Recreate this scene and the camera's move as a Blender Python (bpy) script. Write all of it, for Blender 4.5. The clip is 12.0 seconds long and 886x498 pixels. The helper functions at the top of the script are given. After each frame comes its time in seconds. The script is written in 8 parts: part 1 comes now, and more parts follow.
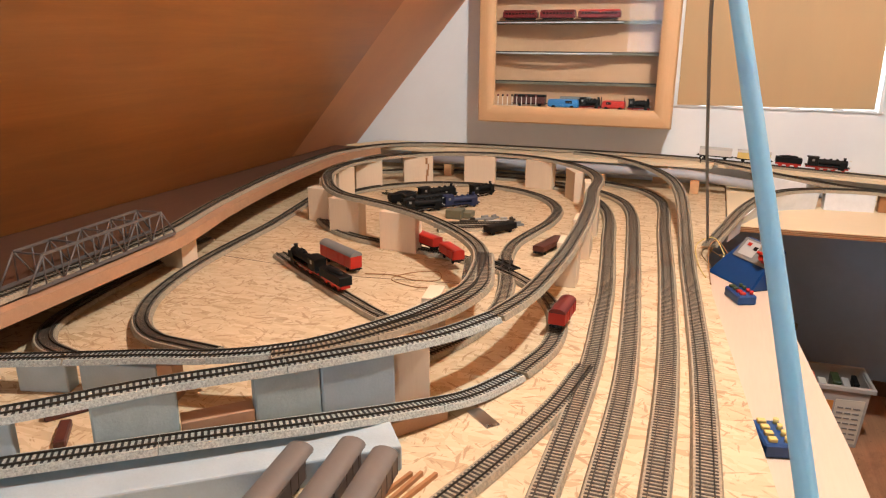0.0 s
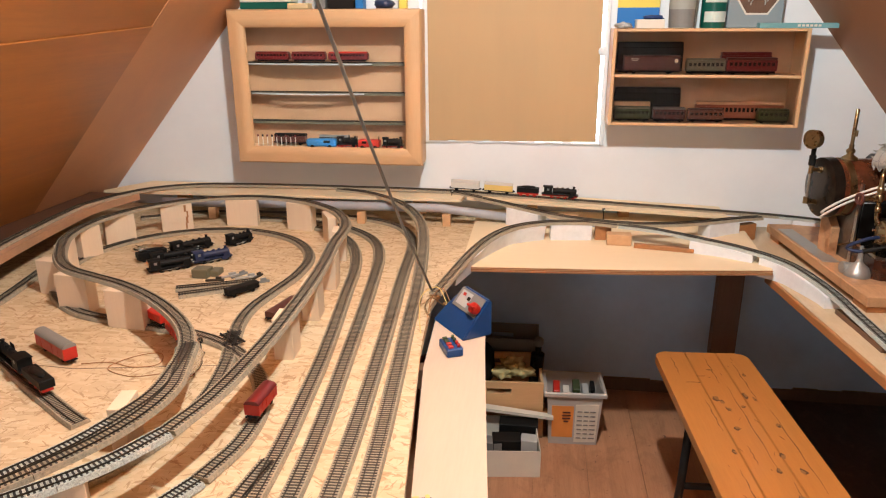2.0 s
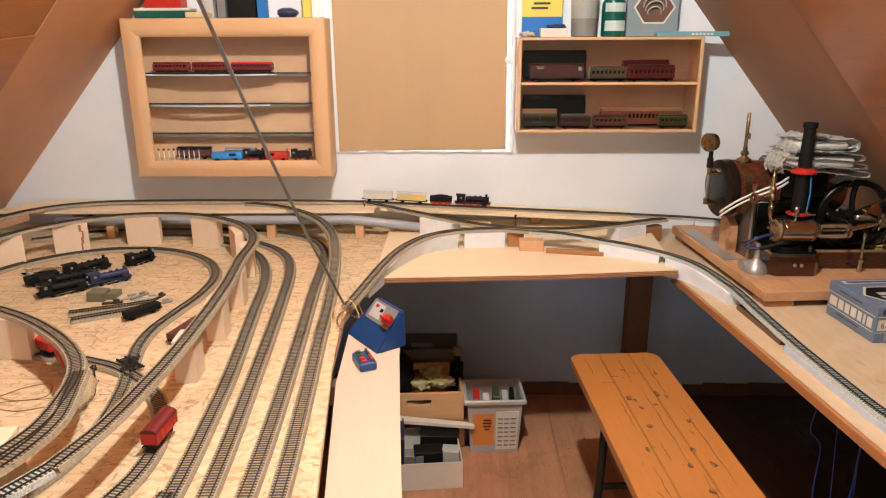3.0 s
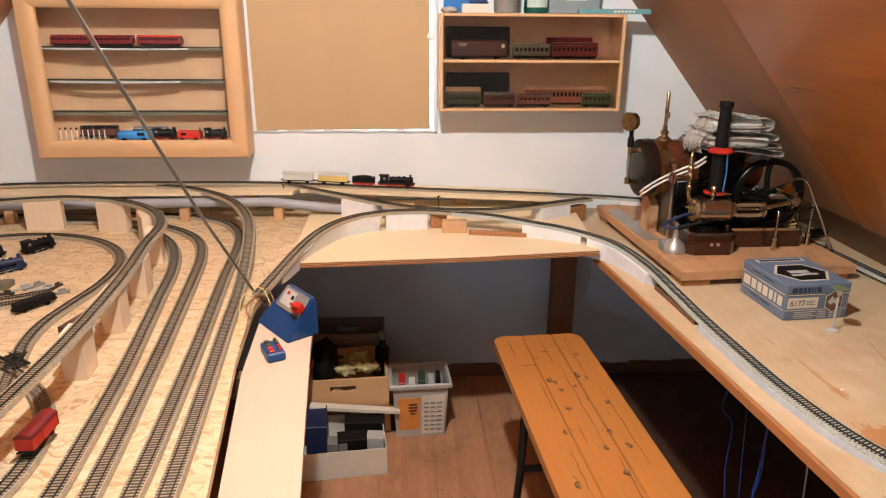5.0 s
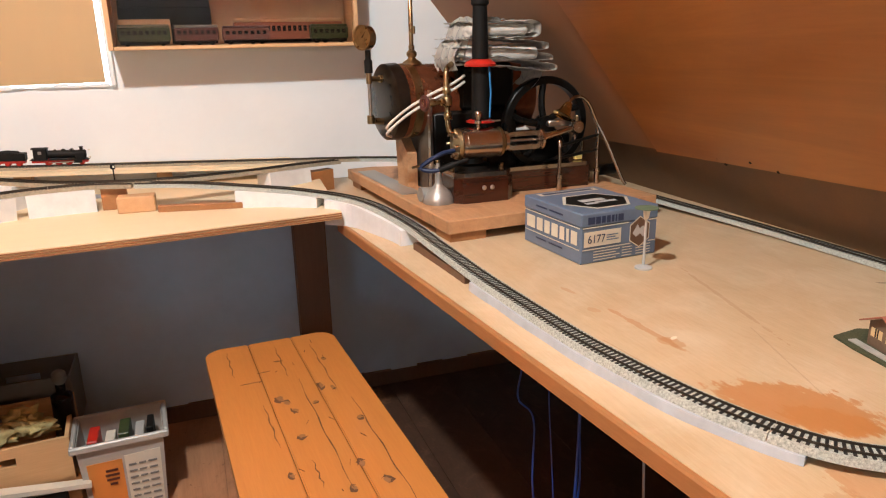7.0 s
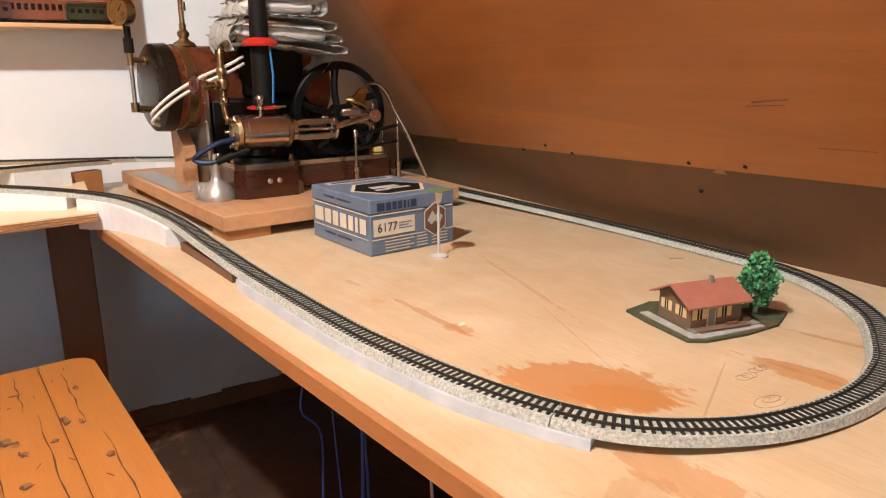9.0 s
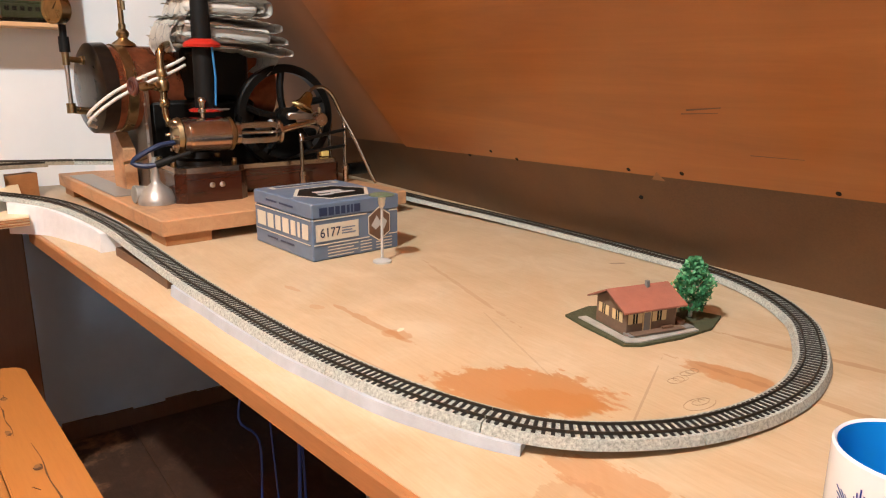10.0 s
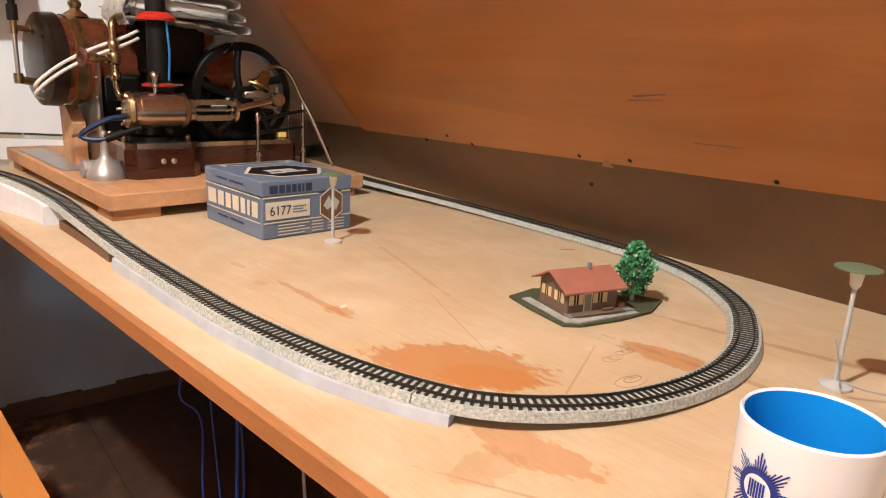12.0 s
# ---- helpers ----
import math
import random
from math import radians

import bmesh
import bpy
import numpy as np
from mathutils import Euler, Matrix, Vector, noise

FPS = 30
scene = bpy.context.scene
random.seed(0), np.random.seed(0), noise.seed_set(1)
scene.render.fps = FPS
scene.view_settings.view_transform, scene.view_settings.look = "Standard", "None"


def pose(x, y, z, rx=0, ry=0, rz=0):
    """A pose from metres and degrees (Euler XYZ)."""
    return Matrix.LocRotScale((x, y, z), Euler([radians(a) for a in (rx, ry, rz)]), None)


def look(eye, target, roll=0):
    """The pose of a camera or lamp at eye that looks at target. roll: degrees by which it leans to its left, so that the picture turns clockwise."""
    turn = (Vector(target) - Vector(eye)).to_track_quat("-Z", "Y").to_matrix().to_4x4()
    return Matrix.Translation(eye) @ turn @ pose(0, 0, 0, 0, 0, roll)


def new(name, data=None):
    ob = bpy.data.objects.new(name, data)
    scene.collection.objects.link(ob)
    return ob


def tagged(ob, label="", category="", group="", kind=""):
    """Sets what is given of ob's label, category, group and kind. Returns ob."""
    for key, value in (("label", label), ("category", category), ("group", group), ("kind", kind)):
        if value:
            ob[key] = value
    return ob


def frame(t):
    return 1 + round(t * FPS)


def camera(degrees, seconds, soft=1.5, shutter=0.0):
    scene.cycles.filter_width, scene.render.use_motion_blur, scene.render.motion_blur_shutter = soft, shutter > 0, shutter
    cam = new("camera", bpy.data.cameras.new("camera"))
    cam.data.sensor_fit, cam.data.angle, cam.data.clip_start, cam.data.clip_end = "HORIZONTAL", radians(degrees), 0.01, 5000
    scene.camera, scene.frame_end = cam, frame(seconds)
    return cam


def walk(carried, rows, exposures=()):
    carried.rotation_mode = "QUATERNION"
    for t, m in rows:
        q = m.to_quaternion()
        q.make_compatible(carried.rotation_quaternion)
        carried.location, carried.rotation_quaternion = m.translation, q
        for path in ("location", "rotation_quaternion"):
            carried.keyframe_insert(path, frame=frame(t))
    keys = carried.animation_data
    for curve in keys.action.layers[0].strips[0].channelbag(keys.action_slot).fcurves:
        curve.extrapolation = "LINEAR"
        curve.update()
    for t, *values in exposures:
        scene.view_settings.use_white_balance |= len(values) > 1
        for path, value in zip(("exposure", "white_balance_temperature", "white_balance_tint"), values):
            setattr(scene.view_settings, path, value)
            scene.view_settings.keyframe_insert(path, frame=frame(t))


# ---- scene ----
cam = camera(64.4, 12.0, soft=1.15)
PATH = [
    (0, (0.064, -0.235, 1.286), (-0.613, 1.557, 0.712), 0.2),
    (0.5, (0.098, -0.255, 1.383), (-0.467, 1.534, 0.692), -0.5),
    (1, (0.209, -0.24, 1.477), (-0.368, 1.558, 0.817), -2.3),
    (1.5, (0.319, -0.227, 1.536), (-0.119, 1.622, 0.914), -0.9),
    (2, (0.356, -0.171, 1.503), (0.104, 1.714, 0.884), -0.2),
    (2.5, (0.37, -0.161, 1.517), (0.283, 1.749, 0.928), -0.2),
    (2.7, (0.383, -0.138, 1.487), (0.321, 1.774, 0.903), -0.3),
    (4.3, (0.385, -0.185, 1.523), (0.529, 1.707, 0.893), 1.3),
    (4.5, (0.389, -0.166, 1.497), (0.561, 1.726, 0.872), 1.4),
    (5, (0.461, -0.086, 1.485), (0.584, 1.803, 0.839), 0.5),
    (5.5, (0.557, 0.021, 1.471), (0.652, 1.895, 0.779), 0.5),
    (6, (0.57, 0.14, 1.417), (0.73, 2.001, 0.703), -1.0),
    (6.5, (0.641, 0.28, 1.279), (1.007, 2.131, 0.616), -0.6),
    (7, (0.773, 0.409, 1.144), (1.419, 2.215, 0.578), -1.2),
    (7.2, (0.777, 0.403, 1.127), (1.523, 2.185, 0.606), -0.3),
    (8.8, (0.908, 0.487, 1.053), (1.945, 2.118, 0.539), -0.3),
    (9, (0.912, 0.482, 1.052), (1.971, 2.1, 0.542), -0.2),
    (9.5, (0.922, 0.476, 1.056), (2.028, 2.068, 0.563), 0.1),
    (10, (0.934, 0.473, 1.05), (2.094, 2.026, 0.556), 0.7),
    (10.5, (0.941, 0.469, 1.044), (2.109, 2.016, 0.554), 1.2),
    (11, (0.955, 0.461, 1.042), (2.153, 1.989, 0.561), 1.6),
    (11.5, (0.953, 0.455, 1.036), (2.173, 1.96, 0.541), 2.3),
    (12, (0.955, 0.451, 1.032), (2.183, 1.946, 0.524), 2.8),
]
walk(cam, [(t, look(eye, target, roll)) for t, eye, target, roll in PATH],
     exposures=[(0, -0.1), (0.5, -0.22), (1.5, -0.13), (2.5, 0.0), (5.0, 0.0), (6.5, 0.12), (9.0, 0.44), (12.0, 0.43)])

# ---------------------------------------------------------------- light
LAMP = (0.39, 0.78, 2.46)
world = bpy.data.worlds.new("world")
scene.world = world
world.use_nodes = True
sky = world.node_tree.nodes.new("ShaderNodeTexSky")
sky.sky_type = "NISHITA"
sky.sun_disc = False
sky.sun_elevation, sky.sun_rotation = radians(30), radians(150)
world.node_tree.links.new(sky.outputs[0], world.node_tree.nodes["Background"].inputs[0])
world.node_tree.nodes["Background"].inputs[1].default_value = 0.12

bulb = bpy.data.lights.new("ceiling_bulb", "POINT")
bulb.energy, bulb.color, bulb.shadow_soft_size = 146.0, (0.925, 0.97, 0.975), 0.045
new("ceiling_bulb", bulb).location = LAMP
# bluish fill lamp, added for daylight from an unseen gable window behind the walk
day = bpy.data.lights.new("rear_daylight_fill", "AREA")
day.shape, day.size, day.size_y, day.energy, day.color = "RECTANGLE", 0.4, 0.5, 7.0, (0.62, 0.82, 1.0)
new("rear_daylight_fill", day).matrix_world = look((-0.5, -1.46, 1.42), (-0.2, 1.0, 0.95))

# ---------------------------------------------------------------- mesh helpers


def part(name, bm, material, parent=None, label="", smooth=False):
    """Link a bmesh as one mesh object under its parent."""
    me = bpy.data.meshes.new(name)
    bm.normal_update()
    bm.to_mesh(me)
    bm.free()
    for m in material if isinstance(material, (list, tuple)) else (material,):
        me.materials.append(m)
    if smooth:
        me.shade_smooth()
        me.set_sharp_from_angle(angle=radians(40))
    ob = new(name, me)
    if parent is not None:
        ob.parent = parent
    if label:
        tagged(ob, label)
    return ob


def thing(name, label, category, group="", m=None):
    """An empty at a thing's base, to which its parts belong."""
    ob = new(name)
    ob.empty_display_size = 0.02
    if m is not None:
        ob.matrix_basis = m
    return tagged(ob, label, category, group)


def solid(name, bm, material, label="", category="", group="", kind="", smooth=False):
    return tagged(part(name, bm, material, None, "", smooth), label, category, group, kind)


def again(name, me, parent, m):
    """A further object on the same mesh."""
    ob = new(name, me)
    ob.parent = parent
    ob.matrix_basis = m
    return ob


def box(bm, c, s, bevel=0.0, m=None, mi=0, seg=1):
    r = bmesh.ops.create_cube(bm, size=1.0, matrix=(m or Matrix()) @ Matrix.Translation(c) @ Matrix.Diagonal((*s, 1)))
    vs = r["verts"]
    faces = {f for v in vs for f in v.link_faces}
    for f in faces:
        f.material_index = mi
    if bevel:
        edges = list({e for v in vs for e in v.link_edges})
        out = bmesh.ops.bevel(bm, geom=edges, offset=bevel, segments=seg, affect="EDGES", profile=0.5)
        for f in out["faces"]:
            f.material_index = mi
    return vs


def new_box(c, s, bevel=0.0, m=None, seg=1):
    bm = bmesh.new()
    box(bm, c, s, bevel, m, 0, seg)
    return bm


def ring(bm, centre, u, v, ru, rv, seg):
    return [bm.verts.new(centre + u * ru * math.cos(2 * math.pi * k / seg) + v * rv * math.sin(2 * math.pi * k / seg)) for k in range(seg)]


def bridge(bm, a, b, mi=0, smooth=True):
    n = len(a)
    for k in range(n):
        f = bm.faces.new((a[k], a[(k + 1) % n], b[(k + 1) % n], b[k]))
        f.material_index, f.smooth = mi, smooth


def frame_of(d):
    d = d.normalized()
    u = d.cross(Vector((0, 0, 1)))
    if u.length < 1e-4:
        u = Vector((1, 0, 0))
    u.normalize()
    return u, u.cross(d).normalized()


def cyl(bm, a, b, r0, r1=None, seg=14, mi=0, cap=True):
    a, b = Vector(a), Vector(b)
    u, v = frame_of(b - a)
    r1 = r0 if r1 is None else r1
    p, q = ring(bm, a, u, v, r0, r0, seg), ring(bm, b, u, v, r1, r1, seg)
    bridge(bm, q, p, mi)
    if cap:
        for f in (bm.faces.new(p), bm.faces.new(q[::-1])):
            f.material_index = mi


def lathe(bm, origin, axis, prof, seg=24, mi=0, cap=True):
    """Turn (along, radius) pairs round an axis."""
    o, d = Vector(origin), Vector(axis).normalized()
    u, v = frame_of(d)
    rings = [ring(bm, o + d * t, u, v, max(r, 1e-5), max(r, 1e-5), seg) for t, r in prof]
    for p, q in zip(rings, rings[1:]):
        bridge(bm, q, p, mi)
    if cap:
        for f in (bm.faces.new(rings[0]), bm.faces.new(rings[-1][::-1])):
            f.material_index = mi


def tube(bm, pts, r, seg=8, mi=0):
    pts = [Vector(p) for p in pts]
    prev, u = None, None
    for k, p in enumerate(pts):
        d = (pts[min(k + 1, len(pts) - 1)] - pts[max(k - 1, 0)]).normalized()
        if u is None:
            u, v = frame_of(d)
        else:
            u = (u - d * u.dot(d)).normalized()
            v = u.cross(d).normalized()
        now = ring(bm, p, u, v, r, r, seg)
        if prev:
            bridge(bm, now, prev, mi)
        else:
            bm.faces.new(now).material_index = mi
        prev = now
    bm.faces.new(prev[::-1]).material_index = mi


def torus(bm, centre, axis, R, r, seg=32, tseg=10, mi=0):
    c, d = Vector(centre), Vector(axis).normalized()
    u, v = frame_of(d)
    rings = []
    for k in range(seg):
        a = 2 * math.pi * k / seg
        rad = u * math.cos(a) + v * math.sin(a)
        rings.append(ring(bm, c + rad * R, rad, d, r, r, tseg))
    for k in range(seg):
        bridge(bm, rings[k], rings[(k + 1) % seg], mi)


def slab(bm, poly, z0, z1, mi=0):
    """A flat plate with an outline in plan (anticlockwise)."""
    lo = [bm.verts.new((x, y, z0)) for x, y in poly]
    hi = [bm.verts.new((x, y, z1)) for x, y in poly]
    n = len(poly)
    for f in [bm.faces.new(hi), bm.faces.new(lo[::-1])] + [bm.faces.new((lo[k], lo[(k + 1) % n], hi[(k + 1) % n], hi[k])) for k in range(n)]:
        f.material_index = mi


def prism(bm, quad, away, mi=0):
    """A plate from a planar outline in space and its thickness vector."""
    a = [bm.verts.new(Vector(p)) for p in quad]
    b = [bm.verts.new(Vector(p) + Vector(away)) for p in quad]
    n = len(quad)
    for f in [bm.faces.new(a), bm.faces.new(b[::-1])] + [bm.faces.new((b[k], b[(k + 1) % n], a[(k + 1) % n], a[k])) for k in range(n)]:
        f.material_index = mi
    bmesh.ops.recalc_face_normals(bm, faces=bm.faces)


def curve_points(pts, step):
    """A smooth line through the points, evenly stepped."""
    P = [Vector(p) for p in pts]
    P = [2 * P[0] - P[1]] + P + [2 * P[-1] - P[-2]]
    out = []
    for i in range(1, len(P) - 2):
        a, b, c, d = P[i - 1 : i + 3]
        n = max(2, int((c - b).length / 0.004))
        for k in range(n):
            t = k / n
            out.append(0.5 * (2 * b + (c - a) * t + (2 * a - 5 * b + 4 * c - d) * t * t + (3 * b - a - 3 * c + d) * t**3))
    out.append(P[-2])
    even, left, last = [out[0]], step, out[0]
    for p in out[1:]:
        gap = (p - last).length
        while gap >= left:
            last = last + (p - last) * (left / gap)
            even.append(last.copy())
            gap -= left
            left = step
        left -= gap
        last = p
    return even


def side_of(pts, k):
    d = pts[min(k + 1, len(pts) - 1)] - pts[max(k - 1, 0)]
    d.z = 0
    d.normalize()
    return Vector((d.y, -d.x, 0)), d


def sweep(bm, pts, prof, mi=0, caps=True):
    """Carry a closed (across, up) outline along a line."""
    rows = []
    for k, p in enumerate(pts):
        s, _ = side_of(pts, k)
        rows.append([bm.verts.new(p + s * a + Vector((0, 0, b))) for a, b in prof])
    n = len(prof)
    for r, q in zip(rows, rows[1:]):
        for k in range(n):
            f = bm.faces.new((r[k], r[(k + 1) % n], q[(k + 1) % n], q[k]))
            f.material_index = mi
    if caps:
        bm.faces.new(rows[0][::-1]).material_index = mi
        bm.faces.new(rows[-1]).material_index = mi
    bmesh.ops.recalc_face_normals(bm, faces=bm.faces)


# ---------------------------------------------------------------- materials


def nodes_of(name):
    m = bpy.data.materials.new(name)
    m.use_nodes = True
    t = m.node_tree
    return m, t, t.nodes, t.links, t.nodes["Principled BSDF"]


def noise_node(t, vec, scale, detail=4.0, rough=0.55, stretch=(1, 1, 1), distort=0.0):
    mp = t.nodes.new("ShaderNodeMapping")
    mp.inputs["Scale"].default_value = stretch
    t.links.new(vec, mp.inputs[0])
    n = t.nodes.new("ShaderNodeTexNoise")
    n.inputs["Scale"].default_value, n.inputs["Detail"].default_value, n.inputs["Roughness"].default_value = scale, detail, rough
    n.inputs["Distortion"].default_value = distort
    t.links.new(mp.outputs[0], n.inputs["Vector"])
    return n.outputs[0]


def ramp(t, fac, stops):
    r = t.nodes.new("ShaderNodeValToRGB")
    e = r.color_ramp.elements
    while len(e) < len(stops):
        e.new(0.5)
    for k, (p, c) in enumerate(stops):
        e[k].position, e[k].color = p, (*c, 1)
    t.links.new(fac, r.inputs[0])
    return r.outputs[0]


def mix(t, fac, a, b, how="MIX"):
    n = t.nodes.new("ShaderNodeMix")
    n.data_type, n.blend_type = "RGBA", how
    for sock, v in ((n.inputs[0], fac), (n.inputs[6], a), (n.inputs[7], b)):
        if isinstance(v, (int, float)):
            sock.default_value = v
        elif isinstance(v, tuple):
            sock.default_value = (*v, 1)
        else:
            t.links.new(v, sock)
    return n.outputs[2]


def bump_to(t, b, height, strength, dist=0.001):
    n = t.nodes.new("ShaderNodeBump")
    n.inputs["Strength"].default_value, n.inputs["Distance"].default_value = strength, dist
    t.links.new(height, n.inputs["Height"])
    t.links.new(n.outputs[0], b.inputs["Normal"])


def dark(c, k):
    return tuple(x * k for x in c)


def mat(name, c, rough=0.5, metal=0.0, var=0.25, scale=8.0, fine=90.0, bump=0.15, stretch=(1, 1, 1), coat=0.0, vary=0.0):
    """A plain surface with two scales of variation and a fine relief."""
    m, t, nd, ln, b = nodes_of(name)
    pos = nd.new("ShaderNodeTexCoord").outputs["Object"]
    n1, n2 = noise_node(t, pos, scale, 4, 0.6, stretch), noise_node(t, pos, fine, 3, 0.6, stretch)
    col = ramp(t, n1, [(0.3, dark(c, 1 - var)), (0.7, tuple(min(1, x * (1 + var * 0.5)) for x in c))])
    col = mix(t, 0.35 * min(1, var * 3), col, ramp(t, n2, [(0.3, dark(c, 1 - var * 1.3)), (0.7, c)]))
    if vary:
        info = nd.new("ShaderNodeObjectInfo").outputs["Random"]
        col = mix(t, vary, col, ramp(t, info, [(0.0, dark(c, 0.55)), (1.0, tuple(min(1, x * 1.3) for x in c))]))
    ln.new(col, b.inputs["Base Color"])
    b.inputs["Metallic"].default_value = metal
    b.inputs["Coat Weight"].default_value = coat
    mr = nd.new("ShaderNodeMapRange")
    mr.inputs["To Min"].default_value, mr.inputs["To Max"].default_value = max(0.02, rough - 0.12), min(1, rough + 0.12)
    ln.new(n1, mr.inputs[0])
    ln.new(mr.outputs[0], b.inputs["Roughness"])
    if bump:
        bump_to(t, b, n2, bump)
    return m


def wood(name, c_light, c_dark, axis=1, rough=0.5, scale=6.0, coat=0.0, vary=0.0, contrast=1.0, bump=0.12):
    """Wood with grain along one axis of the object."""
    m, t, nd, ln, b = nodes_of(name)
    pos = nd.new("ShaderNodeTexCoord").outputs["Object"]
    st = [9.0, 9.0, 9.0]
    st[axis] = 0.6
    big = noise_node(t, pos, scale, 5, 0.65, tuple(st), 0.6)
    fine = noise_node(t, pos, scale * 9, 3, 0.6, tuple(st))
    patch = noise_node(t, pos, 3.0, 3)
    mid = tuple((a + e) / 2 for a, e in zip(c_light, c_dark))
    col = ramp(t, big, [(0.5 - 0.22 / contrast, c_dark), (0.5, mid), (0.5 + 0.2 / contrast, c_light)])
    col = mix(t, 0.3, col, ramp(t, fine, [(0.35, c_dark), (0.6, c_light)]))
    col = mix(t, 0.4, col, ramp(t, patch, [(0.35, mid), (0.65, c_light)]))
    if vary:
        info = nd.new("ShaderNodeObjectInfo").outputs["Random"]
        col = mix(t, vary, col, ramp(t, info, [(0.0, dark(c_dark, 0.8)), (1.0, c_light)]))
    ln.new(col, b.inputs["Base Color"])
    b.inputs["Roughness"].default_value = rough
    b.inputs["Coat Weight"].default_value = coat
    bump_to(t, b, fine, bump)
    return m


def dirty(m, c, scale, lo, hi, most):
    """Dark worn-in dirt over a material, in uneven blotches."""
    t = m.node_tree
    b = t.nodes["Principled BSDF"]
    pos = t.nodes.new("ShaderNodeTexCoord").outputs["Object"]
    nz = noise_node(t, pos, scale, 7, 0.72, (1, 1, 1), 0.8)
    col = mix(t, ramp(t, nz, [(lo, (0, 0, 0)), (hi, (most, most, most))]), b.inputs["Base Color"].links[0].from_socket, c)
    t.links.new(col, b.inputs["Base Color"])


def spot_mask(t, pos, centre, radii, turn, wobble=0.35, scale=30.0, stretch=(1, 1, 1)):
    """1 inside an uneven patch round a centre, falling to 0."""
    mp = t.nodes.new("ShaderNodeMapping")
    mp.vector_type = "TEXTURE"
    mp.inputs["Location"].default_value = (*centre, 0)
    mp.inputs["Rotation"].default_value = (0, 0, radians(turn))
    mp.inputs["Scale"].default_value = (*radii, 1000.0)
    t.links.new(pos, mp.inputs[0])
    ln = t.nodes.new("ShaderNodeVectorMath")
    ln.operation = "LENGTH"
    t.links.new(mp.outputs[0], ln.inputs[0])
    nz = noise_node(t, pos, scale, 5, 0.65, stretch)
    ad = t.nodes.new("ShaderNodeMath")
    ad.operation = "MULTIPLY_ADD"
    t.links.new(nz, ad.inputs[0])
    ad.inputs[1].default_value = wobble * 2
    t.links.new(ln.outputs["Value"], ad.inputs[2])
    mr = t.nodes.new("ShaderNodeMapRange")
    mr.interpolation_type = "SMOOTHSTEP"
    mr.inputs["From Min"].default_value, mr.inputs["From Max"].default_value = 0.9 + wobble, 1.08 + wobble
    mr.inputs["To Min"].default_value, mr.inputs["To Max"].default_value = 1.0, 0.0
    t.links.new(ad.outputs[0], mr.inputs[0])
    return mr.outputs[0]


def osb_material():
    m, t, nd, ln, b = nodes_of("osb_strands")
    pos = nd.new("ShaderNodeTexCoord").outputs["Object"]
    bend = noise_node(t, pos, 9, 2, 0.5)
    pale = [(0.0, (0.40, 0.255, 0.125)), (0.12, (0.57, 0.42, 0.245)), (0.45, (0.62, 0.475, 0.29)), (1.0, (0.72, 0.58, 0.385))]
    cols, hs = [], []
    for k, (turn, st) in enumerate(((14, (12, 74, 1)), (-47, (14, 82, 1)), (71, (11, 66, 1)), (102, (15, 78, 1)))):
        mp = nd.new("ShaderNodeMapping")
        mp.inputs["Rotation"].default_value = (0, 0, radians(turn))
        mp.inputs["Scale"].default_value = st
        mp.inputs["Location"].default_value = (k * 3.1, k * 1.7, 0)
        ln.new(pos, mp.inputs[0])
        v = nd.new("ShaderNodeTexVoronoi")
        v.inputs["Scale"].default_value, v.inputs["Randomness"].default_value = 1.0, 1.0
        ln.new(mp.outputs[0], v.inputs["Vector"])
        sep = nd.new("ShaderNodeSeparateColor")
        ln.new(v.outputs["Color"], sep.inputs[0])
        cols.append(ramp(t, sep.outputs[k % 3], pale))
        hs.append(sep.outputs[k % 3])
    masks = []
    for k, sc in enumerate((17, 23, 20)):
        pick = noise_node(t, pos, sc, 1.5, 0.5, (1, 1, 2 + k), 0.4)
        hard = nd.new("ShaderNodeValToRGB")
        hard.color_ramp.interpolation = "CONSTANT"
        hard.color_ramp.elements[1].position = 0.52 + 0.02 * k
        ln.new(pick, hard.inputs[0])
        masks.append(hard.outputs[0])
    col = cols[0]
    for mk, c in zip(masks, cols[1:]):
        col = mix(t, mk, col, c)
    # thin dark splinters lying at odd angles
    for turn, lo in ((33, 0.695), (-24, 0.70), (84, 0.705), (-66, 0.71)):
        rt = nd.new("ShaderNodeMapping")
        rt.inputs["Rotation"].default_value = (0, 0, radians(turn))
        ln.new(pos, rt.inputs[0])
        fleck = noise_node(t, rt.outputs[0], 27, 3, 0.55, (0.9, 4.2, 1))
        col = mix(t, ramp(t, fleck, [(lo - 0.075, (0, 0, 0)), (lo - 0.03, (0.8, 0.8, 0.8))]), col, (0.30, 0.145, 0.055))
    big = noise_node(t, pos, 2.3, 4)
    col = mix(t, 0.3, col, ramp(t, big, [(0.3, (0.50, 0.355, 0.20)), (0.7, (0.72, 0.585, 0.39))]))
    ln.new(col, b.inputs["Base Color"])
    b.inputs["Roughness"].default_value = 0.62
    bump_to(t, b, mix(t, masks[0], hs[0], hs[1]), 0.16, 0.0012)
    return m


